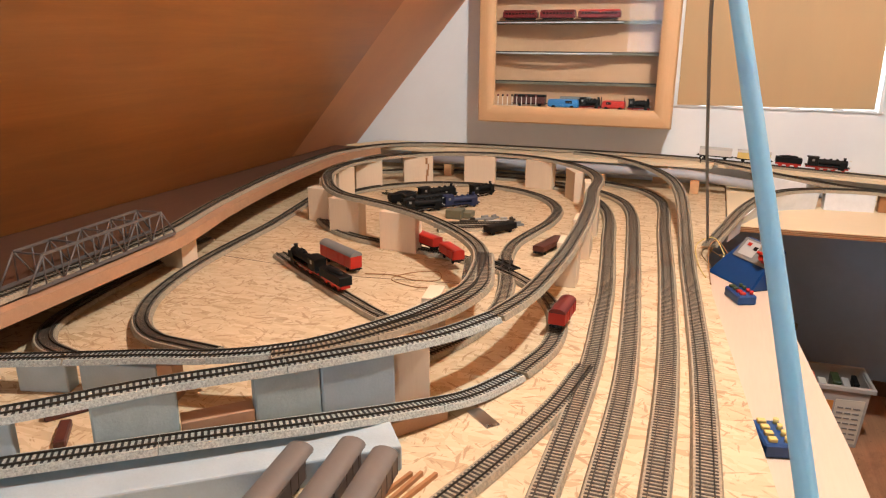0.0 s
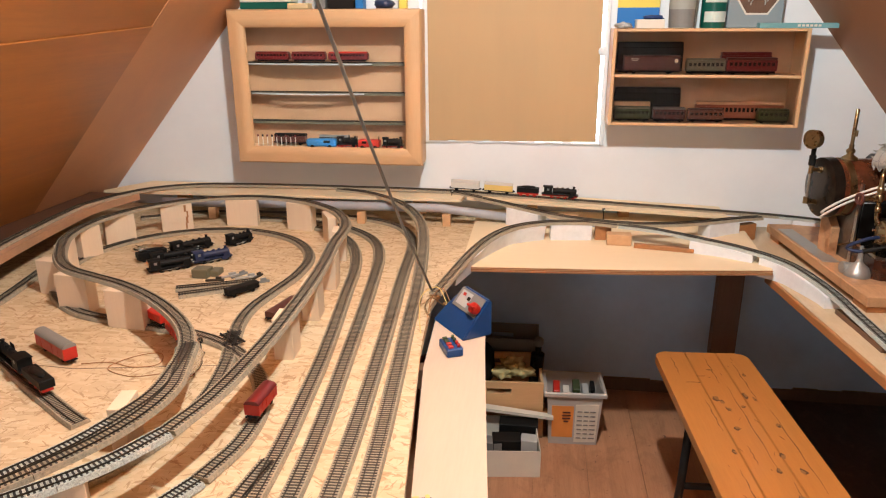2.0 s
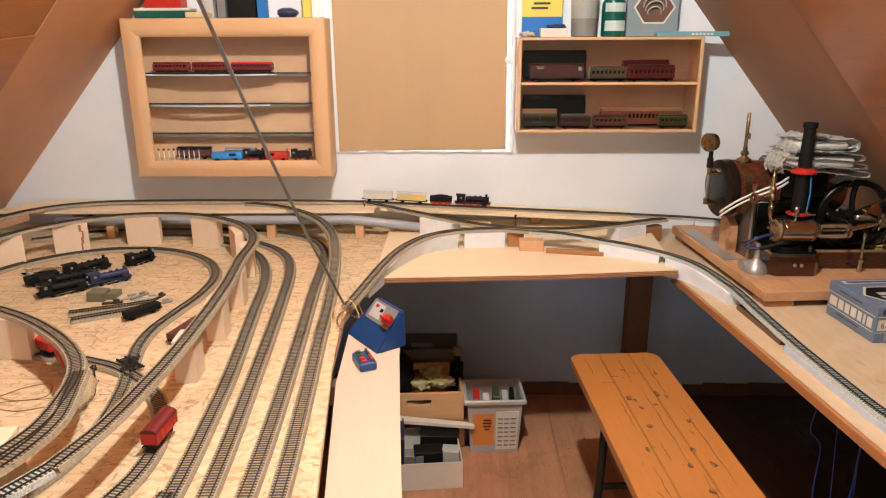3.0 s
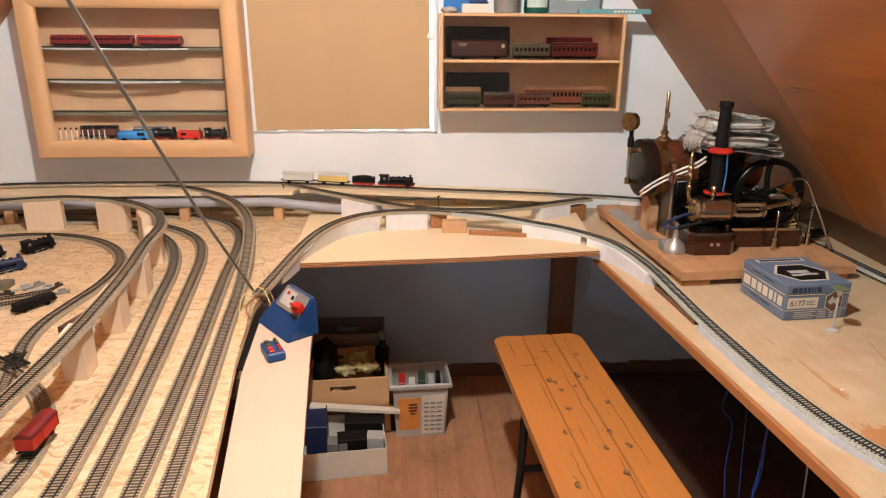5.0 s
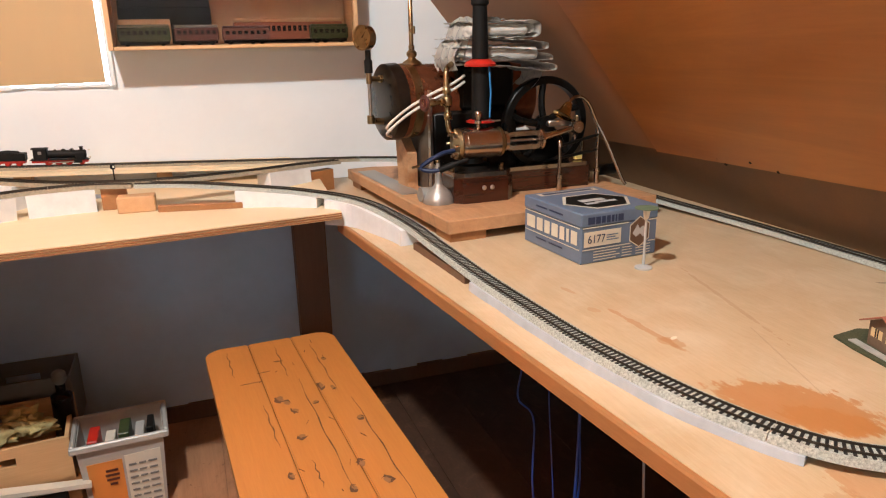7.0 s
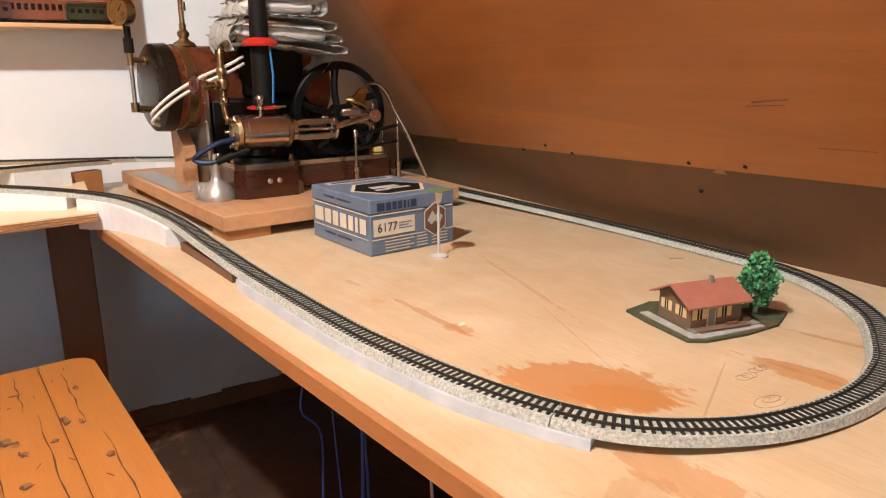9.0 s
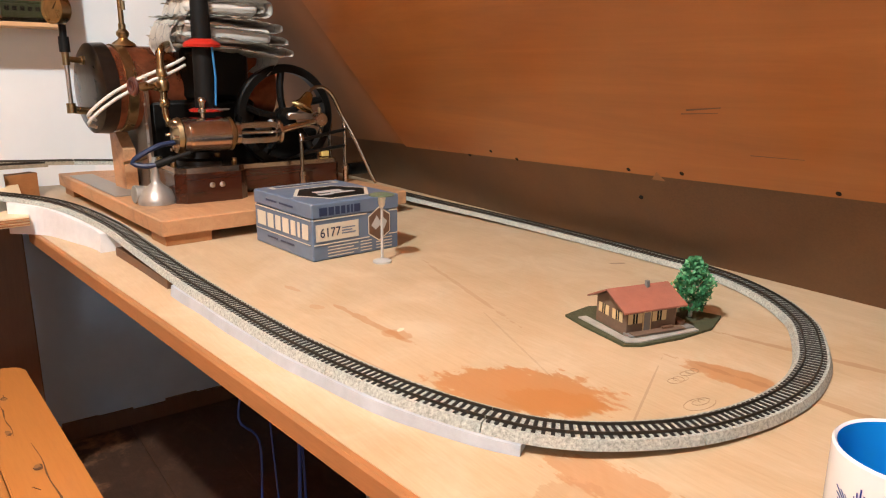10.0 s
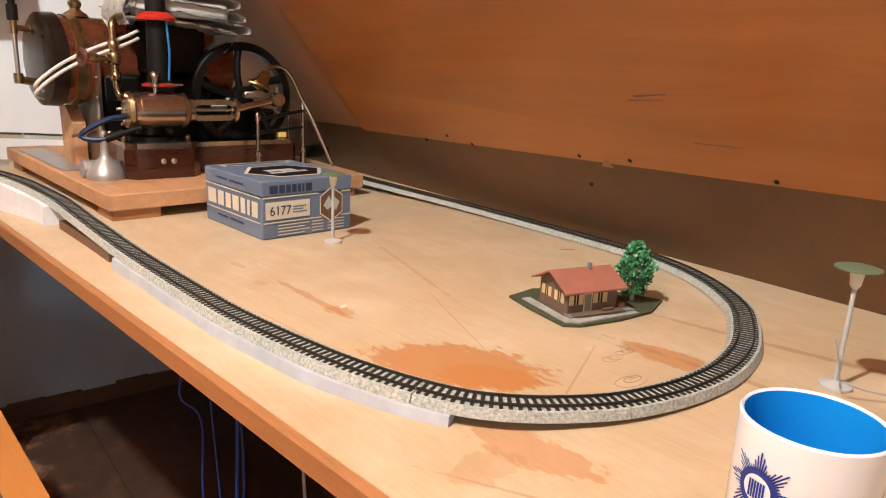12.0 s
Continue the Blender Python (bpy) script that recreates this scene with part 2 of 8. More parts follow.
def table_material():
    m, t, nd, ln, b = nodes_of("birch_table_top")
    pos = nd.new("ShaderNodeTexCoord").outputs["Object"]
    grain = noise_node(t, pos, 4, 6, 0.68, (8, 0.7, 1), 1.0)
    fine = noise_node(t, pos, 60, 4, 0.65, (6, 0.5, 1))
    patch = noise_node(t, pos, 3.4, 5, 0.6, (1.6, 1, 1), 0.5)
    col = ramp(t, grain, [(0.28, (0.419, 0.300, 0.176)), (0.5, (0.546, 0.419, 0.264)), (0.72, (0.637, 0.504, 0.339))])
    col = mix(t, 0.38, col, ramp(t, fine, [(0.33, (0.364, 0.255, 0.145)), (0.62, (0.628, 0.515, 0.361))]))
    col = mix(t, 0.48, col, ramp(t, patch, [(0.3, (0.446, 0.336, 0.202)), (0.5, (0.546, 0.430, 0.282)), (0.7, (0.646, 0.524, 0.365))]))
    cloud = noise_node(t, pos, 7, 5, 0.65, (1.3, 1, 1), 1.2)
    col = mix(t, 0.3, col, ramp(t, cloud, [(0.30, (0.482, 0.300, 0.132)), (0.5, (0.573, 0.416, 0.238)), (0.68, (0.710, 0.591, 0.422))]))
    rust, rust2 = (0.44, 0.165, 0.035), (0.34, 0.16, 0.06)
    for c, r, a, w, k, paint, st in (
        ((1.385, 0.945), (0.092, 0.052), -50, 0.75, 0.72, rust, (2.5, 1, 1)),
        ((1.395, 0.905), (0.05, 0.03), -50, 0.7, 0.5, rust, (2.5, 1, 1)),
        ((1.592, 0.835), (0.022, 0.058), 8, 0.7, 0.62, rust, (2.5, 1, 1)),
        ((1.332, 0.785), (0.024, 0.055), 14, 0.9, 0.5, rust, (2.5, 1, 1)),
        ((1.285, 0.79), (0.035, 0.02), 10, 0.9, 0.3, rust2, (2, 1, 1)),
        ((1.362, 1.20), (0.006, 0.085), 3, 1.1, 0.5, rust, (2, 1, 1)),
        ((1.366, 1.145), (0.012, 0.022), 10, 1.0, 0.45, rust, (1, 1, 1)),
        ((1.335, 1.29), (0.008, 0.012), 20, 0.9, 0.35, rust, (1, 1, 1)),
        ((1.342, 1.385), (0.005, 0.020), 8, 1.0, 0.4, rust, (1, 1, 1)),
        ((1.24, 1.60), (0.012, 0.10), 4, 1.0, 0.4, rust2, (3, 1, 1)),
        ((1.848, 1.206), (0.004, 0.016), 60, 0.8, 0.6, (0.1, 0.06, 0.04), (1, 1, 1)),
        ((1.30, 0.72), (0.0015, 0.12), 30, 0.9, 0.4, rust2, (1, 1, 1)),
        ((1.62, 0.66), (0.006, 0.22), 8, 1.0, 0.5, rust2, (2, 1, 1)),
        ((1.74, 0.74), (0.006, 0.20), 14, 1.0, 0.5, rust2, (2, 1, 1)),
        ((1.55, 1.25), (0.004, 0.16), -14, 1.0, 0.35, rust2, (2, 1, 1)),
        ((1.47, 0.86), (0.0012, 0.11), -62, 0.9, 0.35, (0.2, 0.1, 0.05), (1, 1, 1)),
        ((1.47, 1.05), (0.0015, 0.10), -20, 0.9, 0.22, (0.2, 0.1, 0.05), (1, 1, 1)),
        ((1.30, 1.05), (0.002, 0.14), 6, 0.9, 0.4, rust2, (1, 1, 1)),
        ((1.38, 1.155), (0.006, 0.003), 30, 0.9, 0.8, (0.85, 0.75, 0.6), (1, 1, 1)),
    ):
        mk = spot_mask(t, pos, c, r, a, w, 38, st)
        mu = nd.new("ShaderNodeMath")
        mu.operation = "MULTIPLY"
        mu.inputs[1].default_value = k
        ln.new(mk, mu.inputs[0])
        col = mix(t, mu.outputs[0], col, paint)
    ln.new(col, b.inputs["Base Color"])
    mr = nd.new("ShaderNodeMapRange")
    mr.inputs["To Min"].default_value, mr.inputs["To Max"].default_value = 0.30, 0.55
    ln.new(patch, mr.inputs[0])
    ln.new(mr.outputs[0], b.inputs["Roughness"])
    bump_to(t, b, fine, 0.1)
    return m


def glass_material(name, tint=(1, 1, 1), rough=0.0):
    m, t, nd, ln, b = nodes_of(name)
    b.inputs["Base Color"].default_value = (*tint, 1)
    b.inputs["Transmission Weight"].default_value = 1.0
    b.inputs["Roughness"].default_value = rough
    b.inputs["IOR"].default_value = 1.2
    return m


def glow_material(name, c, strength):
    m, t, nd, ln, b = nodes_of(name)
    b.inputs["Emission Color"].default_value = (*c, 1)
    b.inputs["Emission Strength"].default_value = strength
    b.inputs["Base Color"].default_value = (*c, 1)
    return m


M_WHITE = mat("white_plaster", (0.80, 0.835, 0.85), 0.85, var=0.06, scale=3, fine=45, bump=0.3)
M_LOWER = mat("grey_blue_plaster", (0.55, 0.69, 0.85), 0.85, var=0.14, scale=4, fine=40, bump=0.3)
M_VENEER = wood("orange_brown_panel", (0.43, 0.168, 0.043), (0.31, 0.112, 0.026), 1, 0.30, 3.0, 0.0, contrast=0.9, bump=0.04)
# cloudy old varnish on the panels
vt = M_VENEER.node_tree
vpos = vt.nodes.new("ShaderNodeTexCoord").outputs["Object"]
vb = vt.nodes["Principled BSDF"]
old = vb.inputs["Base Color"].links[0].from_socket
cloud = noise_node(vt, vpos, 1.6, 4, 0.6)
vcol = mix(vt, 0.45, old, ramp(vt, cloud, [(0.35, (0.26, 0.095, 0.024)), (0.65, (0.48, 0.19, 0.05))]))
streak = noise_node(vt, vpos, 2.2, 6, 0.68, (7, 0.55, 7), 0.6)
vcol = mix(vt, 0.29, vcol, ramp(vt, streak, [(0.3, (0.21, 0.068, 0.014)), (0.5, (0.41, 0.148, 0.031)), (0.7, (0.63, 0.265, 0.066))]))
vt.links.new(vcol, vb.inputs["Base Color"])
vgl = vt.nodes.new("ShaderNodeMapRange")
vgl.inputs["To Min"].default_value, vgl.inputs["To Max"].default_value = 0.22, 0.46
vt.links.new(streak, vgl.inputs[0])
vt.links.new(vgl.outputs[0], vb.inputs["Roughness"])
M_HARDB = mat("brown_hardboard", (0.165, 0.083, 0.036), 0.55, var=0.38, scale=5, fine=300, bump=0.05)
M_TANL = mat("light_tan_board", (0.60, 0.29, 0.135), 0.5, var=0.18, scale=2.5, fine=250, bump=0.05)
M_TANB = mat("tan_board", (0.33, 0.163, 0.075), 0.62, var=0.15, scale=2.5, fine=250, bump=0.05)
M_CARD = mat("cardboard", (0.50, 0.35, 0.185), 0.75, var=0.06, scale=2, fine=60, bump=0.05, stretch=(3, 1, 0.5))
M_OSB = osb_material()
M_TABLE = table_material()
M_PLY = wood("pale_plywood", (0.82, 0.67, 0.45), (0.72, 0.57, 0.36), 0, 0.5, 3, contrast=0.7)
M_PLYV = wood("pale_plywood_upright", (0.82, 0.66, 0.48), (0.70, 0.53, 0.36), 2, 0.6, 4, contrast=0.7, vary=0.15)
M_PINE = wood("pine_strip", (0.66, 0.41, 0.22), (0.50, 0.27, 0.12), 1, 0.55, 5)
M_PINEX = wood("pine_strip_across", (0.50, 0.29, 0.17), (0.37, 0.19, 0.10), 0, 0.55, 5)
M_EDGE = wood("brown_table_edge", (0.44, 0.20, 0.075), (0.27, 0.105, 0.035), 1, 0.5, 5)
M_STRIP = wood("cream_board", (0.66, 0.53, 0.41), (0.57, 0.44, 0.325), 1, 0.5, 2.5, contrast=0.6)
M_LEDGE = wood("dark_brown_ledge", (0.105, 0.046, 0.023), (0.060, 0.027, 0.014), 1, 0.6, 5)
M_FRAME = wood("beech_cabinet", (0.70, 0.445, 0.24), (0.60, 0.355, 0.17), 0, 0.42, 3, contrast=0.7)
M_BACKP = mat("cabinet_back_panel", (0.55, 0.33, 0.18), 0.6, var=0.08)
M_LEG = wood("dark_table_leg", (0.17, 0.09, 0.05), (0.10, 0.05, 0.03), 2, 0.6, 4)
M_FLOOR = wood("brown_floor_board", (0.54, 0.28, 0.15), (0.30, 0.135, 0.065), 1, 0.6, 3, vary=0.12, bump=0.3)
ft = M_FLOOR.node_tree
fpos = ft.nodes.new("ShaderNodeNewGeometry").outputs["Position"]
fb = ft.nodes["Principled BSDF"]
grime = noise_node(ft, fpos, 6, 6, 0.7, (1, 0.6, 1), 0.8)
fcol = mix(ft, ramp(ft, grime, [(0.48, (0, 0, 0)), (0.72, (0.5, 0.5, 0.5))]), fb.inputs["Base Color"].links[0].from_socket, (0.085, 0.045, 0.026))
specks = noise_node(ft, fpos, 45, 3, 0.6)
fcol = mix(ft, ramp(ft, specks, [(0.66, (0, 0, 0)), (0.72, (0.7, 0.7, 0.7))]), fcol, (0.06, 0.03, 0.02))
# dirt tone under the work table, deepened to paint in the shade there
dirt_shade = spot_mask(ft, fpos, (1.75, 1.5), (0.62, 1.9), 4, 0.5, 5.0)
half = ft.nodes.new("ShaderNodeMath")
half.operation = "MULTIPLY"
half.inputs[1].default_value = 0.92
ft.links.new(dirt_shade, half.inputs[0])
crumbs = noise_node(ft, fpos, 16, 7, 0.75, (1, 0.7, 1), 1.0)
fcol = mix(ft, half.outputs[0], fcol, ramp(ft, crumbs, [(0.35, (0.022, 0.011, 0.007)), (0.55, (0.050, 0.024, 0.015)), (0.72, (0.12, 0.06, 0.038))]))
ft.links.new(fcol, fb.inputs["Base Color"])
M_BENCH = wood("orange_lacquered_bench", (0.53, 0.22, 0.055), (0.38, 0.145, 0.032), 1, 0.36, 4, coat=0.2, vary=0.15, contrast=0.8)
M_KNOT = mat("dark_knot", (0.11, 0.045, 0.02), 0.6)
M_SCUFF = mat("worn_grey_wood", (0.30, 0.15, 0.065), 0.7, var=0.3, scale=60)
M_IRON = mat("dark_iron", (0.03, 0.028, 0.027), 0.5, 0.6, var=0.3)
M_BED = mat("grey_ballast", (0.53, 0.55, 0.49), 0.9, var=0.62, scale=330, fine=800, bump=0.9)
M_BEDB = mat("brown_grey_ballast", (0.40, 0.335, 0.235), 0.9, var=0.45, scale=200, fine=600, bump=0.9)
M_SLEEP = mat("black_sleeper", (0.016, 0.014, 0.012), 0.6, var=0.3)
M_SLEEPB = mat("brown_black_sleeper", (0.050, 0.036, 0.025), 0.6, var=0.3)
M_RAIL = mat("dull_rail", (0.06, 0.047, 0.034), 0.45, 0.5, var=0.3, scale=40)
M_FOAM = mat("white_foam", (0.74, 0.76, 0.78), 0.8, var=0.08, scale=40, fine=300, bump=0.5)
M_FOAMB = mat("blue_white_foam", (0.43, 0.515, 0.55), 0.8, var=0.16, scale=12, fine=260, bump=0.4)
M_FOAMG = mat("grey_white_foam", (0.45, 0.49, 0.54), 0.8, var=0.15, scale=30, fine=260, bump=0.5)
M_FOAMN = mat("grey_green_foam", (0.42, 0.49, 0.475), 0.8, var=0.15, scale=30, fine=260, bump=0.5)
M_GREYPIPE = mat("grey_plastic_pipe", (0.36, 0.37, 0.40), 0.4, var=0.08)
M_BLACK = mat("black_paint", (0.007, 0.0065, 0.006), 0.3, var=0.3)
M_BLACKM = mat("matt_black", (0.008, 0.0075, 0.007), 0.6, var=0.3)
for dull in (M_BLACK, M_BLACKM):
    dull.node_tree.nodes["Principled BSDF"].inputs["Specular IOR Level"].default_value = 0.2
M_RED = mat("red_paint", (0.50, 0.022, 0.012), 0.4, var=0.15)
M_DRED = mat("dark_red_paint", (0.15, 0.011, 0.011), 0.35, var=0.2)
M_MAROON = mat("maroon_brown", (0.10, 0.028, 0.02), 0.4, var=0.25)
M_GREEN = mat("dark_green", (0.045, 0.065, 0.022), 0.45, var=0.3)
M_GREYG = mat("grey_green", (0.16, 0.145, 0.09), 0.5, var=0.2)
M_BLUE = mat("deep_blue_metal", (0.008, 0.055, 0.19), 0.35, var=0.15)
M_SKYB = mat("sky_blue_paint", (0.03, 0.20, 0.46), 0.4, var=0.15)
M_YELLOW = mat("pale_yellow", (0.75, 0.55, 0.17), 0.5, var=0.1)
M_CREAM = mat("cream_white", (0.72, 0.68, 0.58), 0.55, var=0.1)
M_GREY = mat("mid_grey", (0.22, 0.215, 0.20), 0.5, var=0.15)
M_LGREY = mat("light_grey", (0.48, 0.48, 0.46), 0.5, var=0.1)
M_BRASS = mat("aged_brass", (0.42, 0.31, 0.17), 0.3, 1.0, var=0.35, scale=25)
M_NICKEL = mat("warm_nickel", (0.58, 0.51, 0.43), 0.22, 1.0, var=0.25, scale=25)
M_STEEL = mat("bright_steel", (0.60, 0.58, 0.55), 0.3, 1.0, var=0.2)
M_TIN = mat("grey_tin", (0.44, 0.43, 0.40), 0.42, 0.6, var=0.2)
M_COPPER = mat("copper_boiler", (0.36, 0.125, 0.06), 0.30, 0.75, var=0.5, scale=14)
M_DIRON = mat("dark_bronze_iron", (0.042, 0.031, 0.024), 0.30, 0.75, var=0.45, scale=18)
M_MAHOG = wood("mahogany_base", (0.058, 0.015, 0.007), (0.026, 0.008, 0.004), 0, 0.2, 5, coat=0.4)
M_BOARD = wood("pine_engine_board", (0.62, 0.36, 0.19), (0.40, 0.195, 0.085), 1, 0.5, 6)
dirty(M_BOARD, (0.15, 0.085, 0.05), 7, 0.50, 0.75, 0.75)
M_BELL = mat("polished_brass", (0.72, 0.50, 0.20), 0.16, 1.0, var=0.15, scale=30)
M_SHEET = mat("worn_grey_sheet", (0.24, 0.20, 0.16), 0.4, 0.7, var=0.4, scale=20)
M_HOSE = mat("dark_blue_rubber", (0.008, 0.022, 0.075), 0.5, var=0.2)
M_DNAVY = mat("navy_carton", (0.012, 0.022, 0.075), 0.5, var=0.4, scale=60)
M_CABLE = mat("white_cable", (0.72, 0.68, 0.62), 0.5, var=0.1)
M_BCABLE = mat("blue_cable", (0.012, 0.04, 0.15), 0.5, var=0.1)
M_BWIRE = mat("bright_blue_wire", (0.012, 0.045, 0.24), 0.45, var=0.1)
M_CORD = mat("pale_blue_cord", (0.30, 0.60, 1.0), 0.5, var=0.1, scale=60, bump=0.5)
M_CORD.node_tree.nodes["Principled BSDF"].inputs["Subsurface Weight"].default_value = 0.8
M_CORD.node_tree.nodes["Principled BSDF"].inputs["Subsurface Radius"].default_value = (0.012, 0.012, 0.012)
M_CORD.node_tree.nodes["Principled BSDF"].inputs["Subsurface Scale"].default_value = 1.0
M_GLASS = glass_material("clear_glass")
M_PLAST = glass_material("clear_plastic", (0.9, 0.92, 0.92), 0.25)

# ---------------------------------------------------------------- the room
Y_WALL, Y_BACK = 2.585, -1.5
RX, RK = 1.639 + 0.824 * 1.136, 0.824    # right slope: x = RX - RK * z
LX, LK = -1.406 - 0.851 * 0.851, 0.851   # left slope: x = LX + LK * z
Z_CEIL = 2.62


def rx(z):
    return RX - RK * z


def lx(z):
    return LX + LK * z


floor = thing("floor", "worn brown wooden floor boards", "floor")
tagged(floor, kind="structure")
part("subfloor", new_box((0.25, 0.5, -0.04), (4.6, 4.4, 0.04)), M_LEG, floor)
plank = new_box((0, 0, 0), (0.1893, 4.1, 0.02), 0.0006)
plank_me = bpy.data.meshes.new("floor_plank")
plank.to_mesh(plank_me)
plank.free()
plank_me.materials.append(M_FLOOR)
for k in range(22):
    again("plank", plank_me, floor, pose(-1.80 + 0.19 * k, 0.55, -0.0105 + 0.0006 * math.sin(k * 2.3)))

# gable wall with the window opening
WX0, WX1, WZ0, WZ1 = -0.098, 0.602, 1.046, 1.78
gable = thing("wall_north", "white plastered gable wall with a boarded window", "wall")
tagged(gable, kind="structure")
for x0, x1, top in ((-2.2, WX0, None), (WX1, 2.6, None)):
    bm = bmesh.new()
    zl = lambda x: min(Z_CEIL, (x - LX) / LK if x < 0 else (RX - x) / RK)
    xs = sorted({x0, x1, *[v for v in (lx(0.72), lx(Z_CEIL), rx(Z_CEIL), rx(0.72)) if x0 < v < x1]})
    for a, b in zip(xs, xs[1:]):
        za, zb = max(0.72, zl(a)), max(0.72, zl(b))
        prism(bm, [(a, Y_WALL, 0.72), (b, Y_WALL, 0.72), (b, Y_WALL, zb + 0.05), (a, Y_WALL, za + 0.05)], (0, 0.14, 0))
    part("plaster", bm, M_WHITE, gable)
part("plaster", new_box(((WX0 + WX1) / 2, Y_WALL + 0.07, (0.72 + WZ0) / 2), (WX1 - WX0, 0.14, WZ0 - 0.72)), M_WHITE, gable)
part("plaster", new_box(((WX0 + WX1) / 2, Y_WALL + 0.07, (Z_CEIL + WZ1) / 2 + 0.03), (WX1 - WX0, 0.14, Z_CEIL - WZ1 + 0.06)), M_WHITE, gable)
# wall below table height has a bluer, darker colour than above
part("grey_blue_lower_wall", new_box((0.2, Y_WALL + 0.069, 0.36), (4.7, 0.14, 0.72)), M_LOWER, gable, "grey-blue lower wall")
# no skirting here; strip added for the dark gap along the floor
bm = bmesh.new()
for k in range(46):
    w = 4.4 / 46
    h = 0.045 + 0.012 * random.random()
    box(bm, (-2.0 + w * (k + 0.5), Y_WALL - 0.006, h / 2), (w, 0.014, h))
solid("baseboard", bm, M_LEG, "dark ragged strip along the foot of the wall", "baseboard", kind="structure")

# the boarded window: a sheet of cardboard before the bright opening
window = thing("window_1", "window covered with a brown cardboard sheet, daylight at its edges", "window")
tagged(window, kind="structure")
bm = bmesh.new()
prism(bm, [(-0.064, 2.572, 1.052), (0.581, 2.574, 1.056), (0.577, 2.574, 1.74), (-0.068, 2.572, 1.74)], (0, 0.006, 0))
part("cardboard_sheet", bm, M_CARD, window, "brown cardboard sheet")
bm = bmesh.new()
for k in range(26):
    z = 1.05 + 0.027 * k
    box(bm, (-0.078 + 0.003 * random.random(), Y_WALL - 0.001, z + 0.0135), (0.022 + 0.008 * random.random(), 0.010, 0.027))
for k in range(20):
    x = -0.09 + 0.034 * k
    box(bm, (x + 0.017, Y_WALL - 0.001, 1.047 + 0.003 * random.random()), (0.034, 0.014, 0.004 + 0.006 * random.random()))
part("ragged_plaster_edge", bm, M_WHITE, window, "ragged white plaster edge")
part("white_strip", new_box((0.600, Y_WALL - 0.009, 1.40), (0.014, 0.018, 0.71), 0.003), M_WHITE, window, "white painted strip")
bm = bmesh.new()
lathe(bm, (0.588, 2.575, 1.392), (0, -1, 0), [(0, 0.017), (0.004, 0.018), (0.007, 0.014), (0.008, 0.003)], 24)
part("round_knob", bm, M_WHITE, window, "round white knob", True)
tagged(part("daylight", new_box((0.25, 2.85, 1.42), (1.1, 0.01, 0.9)), glow_material("daylight_sky", (0.8, 0.9, 1.0), 5.0)), "bright daylight behind the covered window", "daylight", kind="structure").name = "backdrop"

# sloping roof linings
Y0 = Y_BACK
right = thing("wall_east", "sloping roof lining of brown boards on the window side", "wall")
tagged(right, kind="structure")
out_r = Vector((0.824, 0, 1)).normalized() * 0.02
out_r = Vector((1, 0, 0.824)).normalized() * 0.02


def on_r(y, z, lift=0.0):
    return Vector((rx(z), y, z)) - out_r.normalized() * lift


def seam(y):
    return 0.870 + (2.3 - y) * 0.030


bm = bmesh.new()
prism(bm, [on_r(Y0, 0.4), on_r(Y_WALL, 0.4), on_r(Y_WALL, seam(Y_WALL)), on_r(Y0, seam(Y0))], out_r)
part("lower_board", bm, M_HARDB, right, "dull brown lower board")
bm = bmesh.new()
prism(bm, [on_r(Y0, seam(Y0) - 0.004, 0.006), on_r(1.842, seam(1.842) - 0.004, 0.006), on_r(1.836, Z_CEIL, 0.006), on_r(Y0, Z_CEIL, 0.006)], out_r)
part("upper_board", bm, M_VENEER, right, "orange-brown veneered board")
bm = bmesh.new()
prism(bm, [on_r(1.846, seam(1.846), 0.003), on_r(Y_WALL, seam(Y_WALL), 0.003), on_r(Y_WALL, Z_CEIL, 0.003), on_r(1.84, Z_CEIL, 0.003)], out_r)
part("end_board", bm, M_TANB, right, "lighter tan end board")
# screw heads and chips along the seam
bm = bmesh.new()
nr = out_r.normalized()
for y, z in ((1.184, 0.857), (1.181, 0.906), (1.081, 0.912), (1.517, 0.902), (1.45, 0.893), (1.60, 0.885), (0.86, 0.915)):
    p = on_r(y, z, 0.0062)
    cyl(bm, p + nr * 0.002, p - nr * 0.0006, 0.0035, seg=10)
part("screw", bm, M_BLACKM, right, "dark screw holes")
bm = bmesh.new()
for y, z, s in ((1.13, 0.895, 0.012), (1.70, 0.888, 0.004), (1.62, 0.892, 0.004), (1.74, 0.885, 0.004)):
    p = on_r(y, z, 0.0064)
    prism(bm, [p + Vector((0, -s, 0)), p + Vector((0, s, 0)), on_r(y - s * 0.3, z + s * 1.2, 0.0064)], -nr * 0.0004)
part("chipped_paint", bm, M_TANB, right)
bm = bmesh.new()
for a, b, w in (((1.030, 1.006), (0.978, 1.012), 0.0011), ((1.040, 1.001), (0.985, 1.005), 0.0006), ((0.96, 0.952), (0.89, 0.954), 0.0005), ((1.75, 1.30), (1.62, 1.302), 0.001)):
    p, q = on_r(*a, 0.0064), on_r(*b, 0.0064)
    prism(bm, [p, q, q + Vector((-RK, 0, 1)) * w, p + Vector((-RK, 0, 1)) * w * 2], -nr * 0.0003)
part("scratch", bm, M_LEG, right)

left = thing("wall_west", "sloping roof lining of red-brown boards over the layout", "wall")
tagged(left, kind="structure")
out_l = Vector((-1, 0, 0.851)).normalized() * 0.02


def on_l(y, z, lift=0.0):
    return Vector((lx(z), y, z)) - out_l.normalized() * lift


def seam_l(y):
    return 1.432 + (y - 1.018) * 0.056


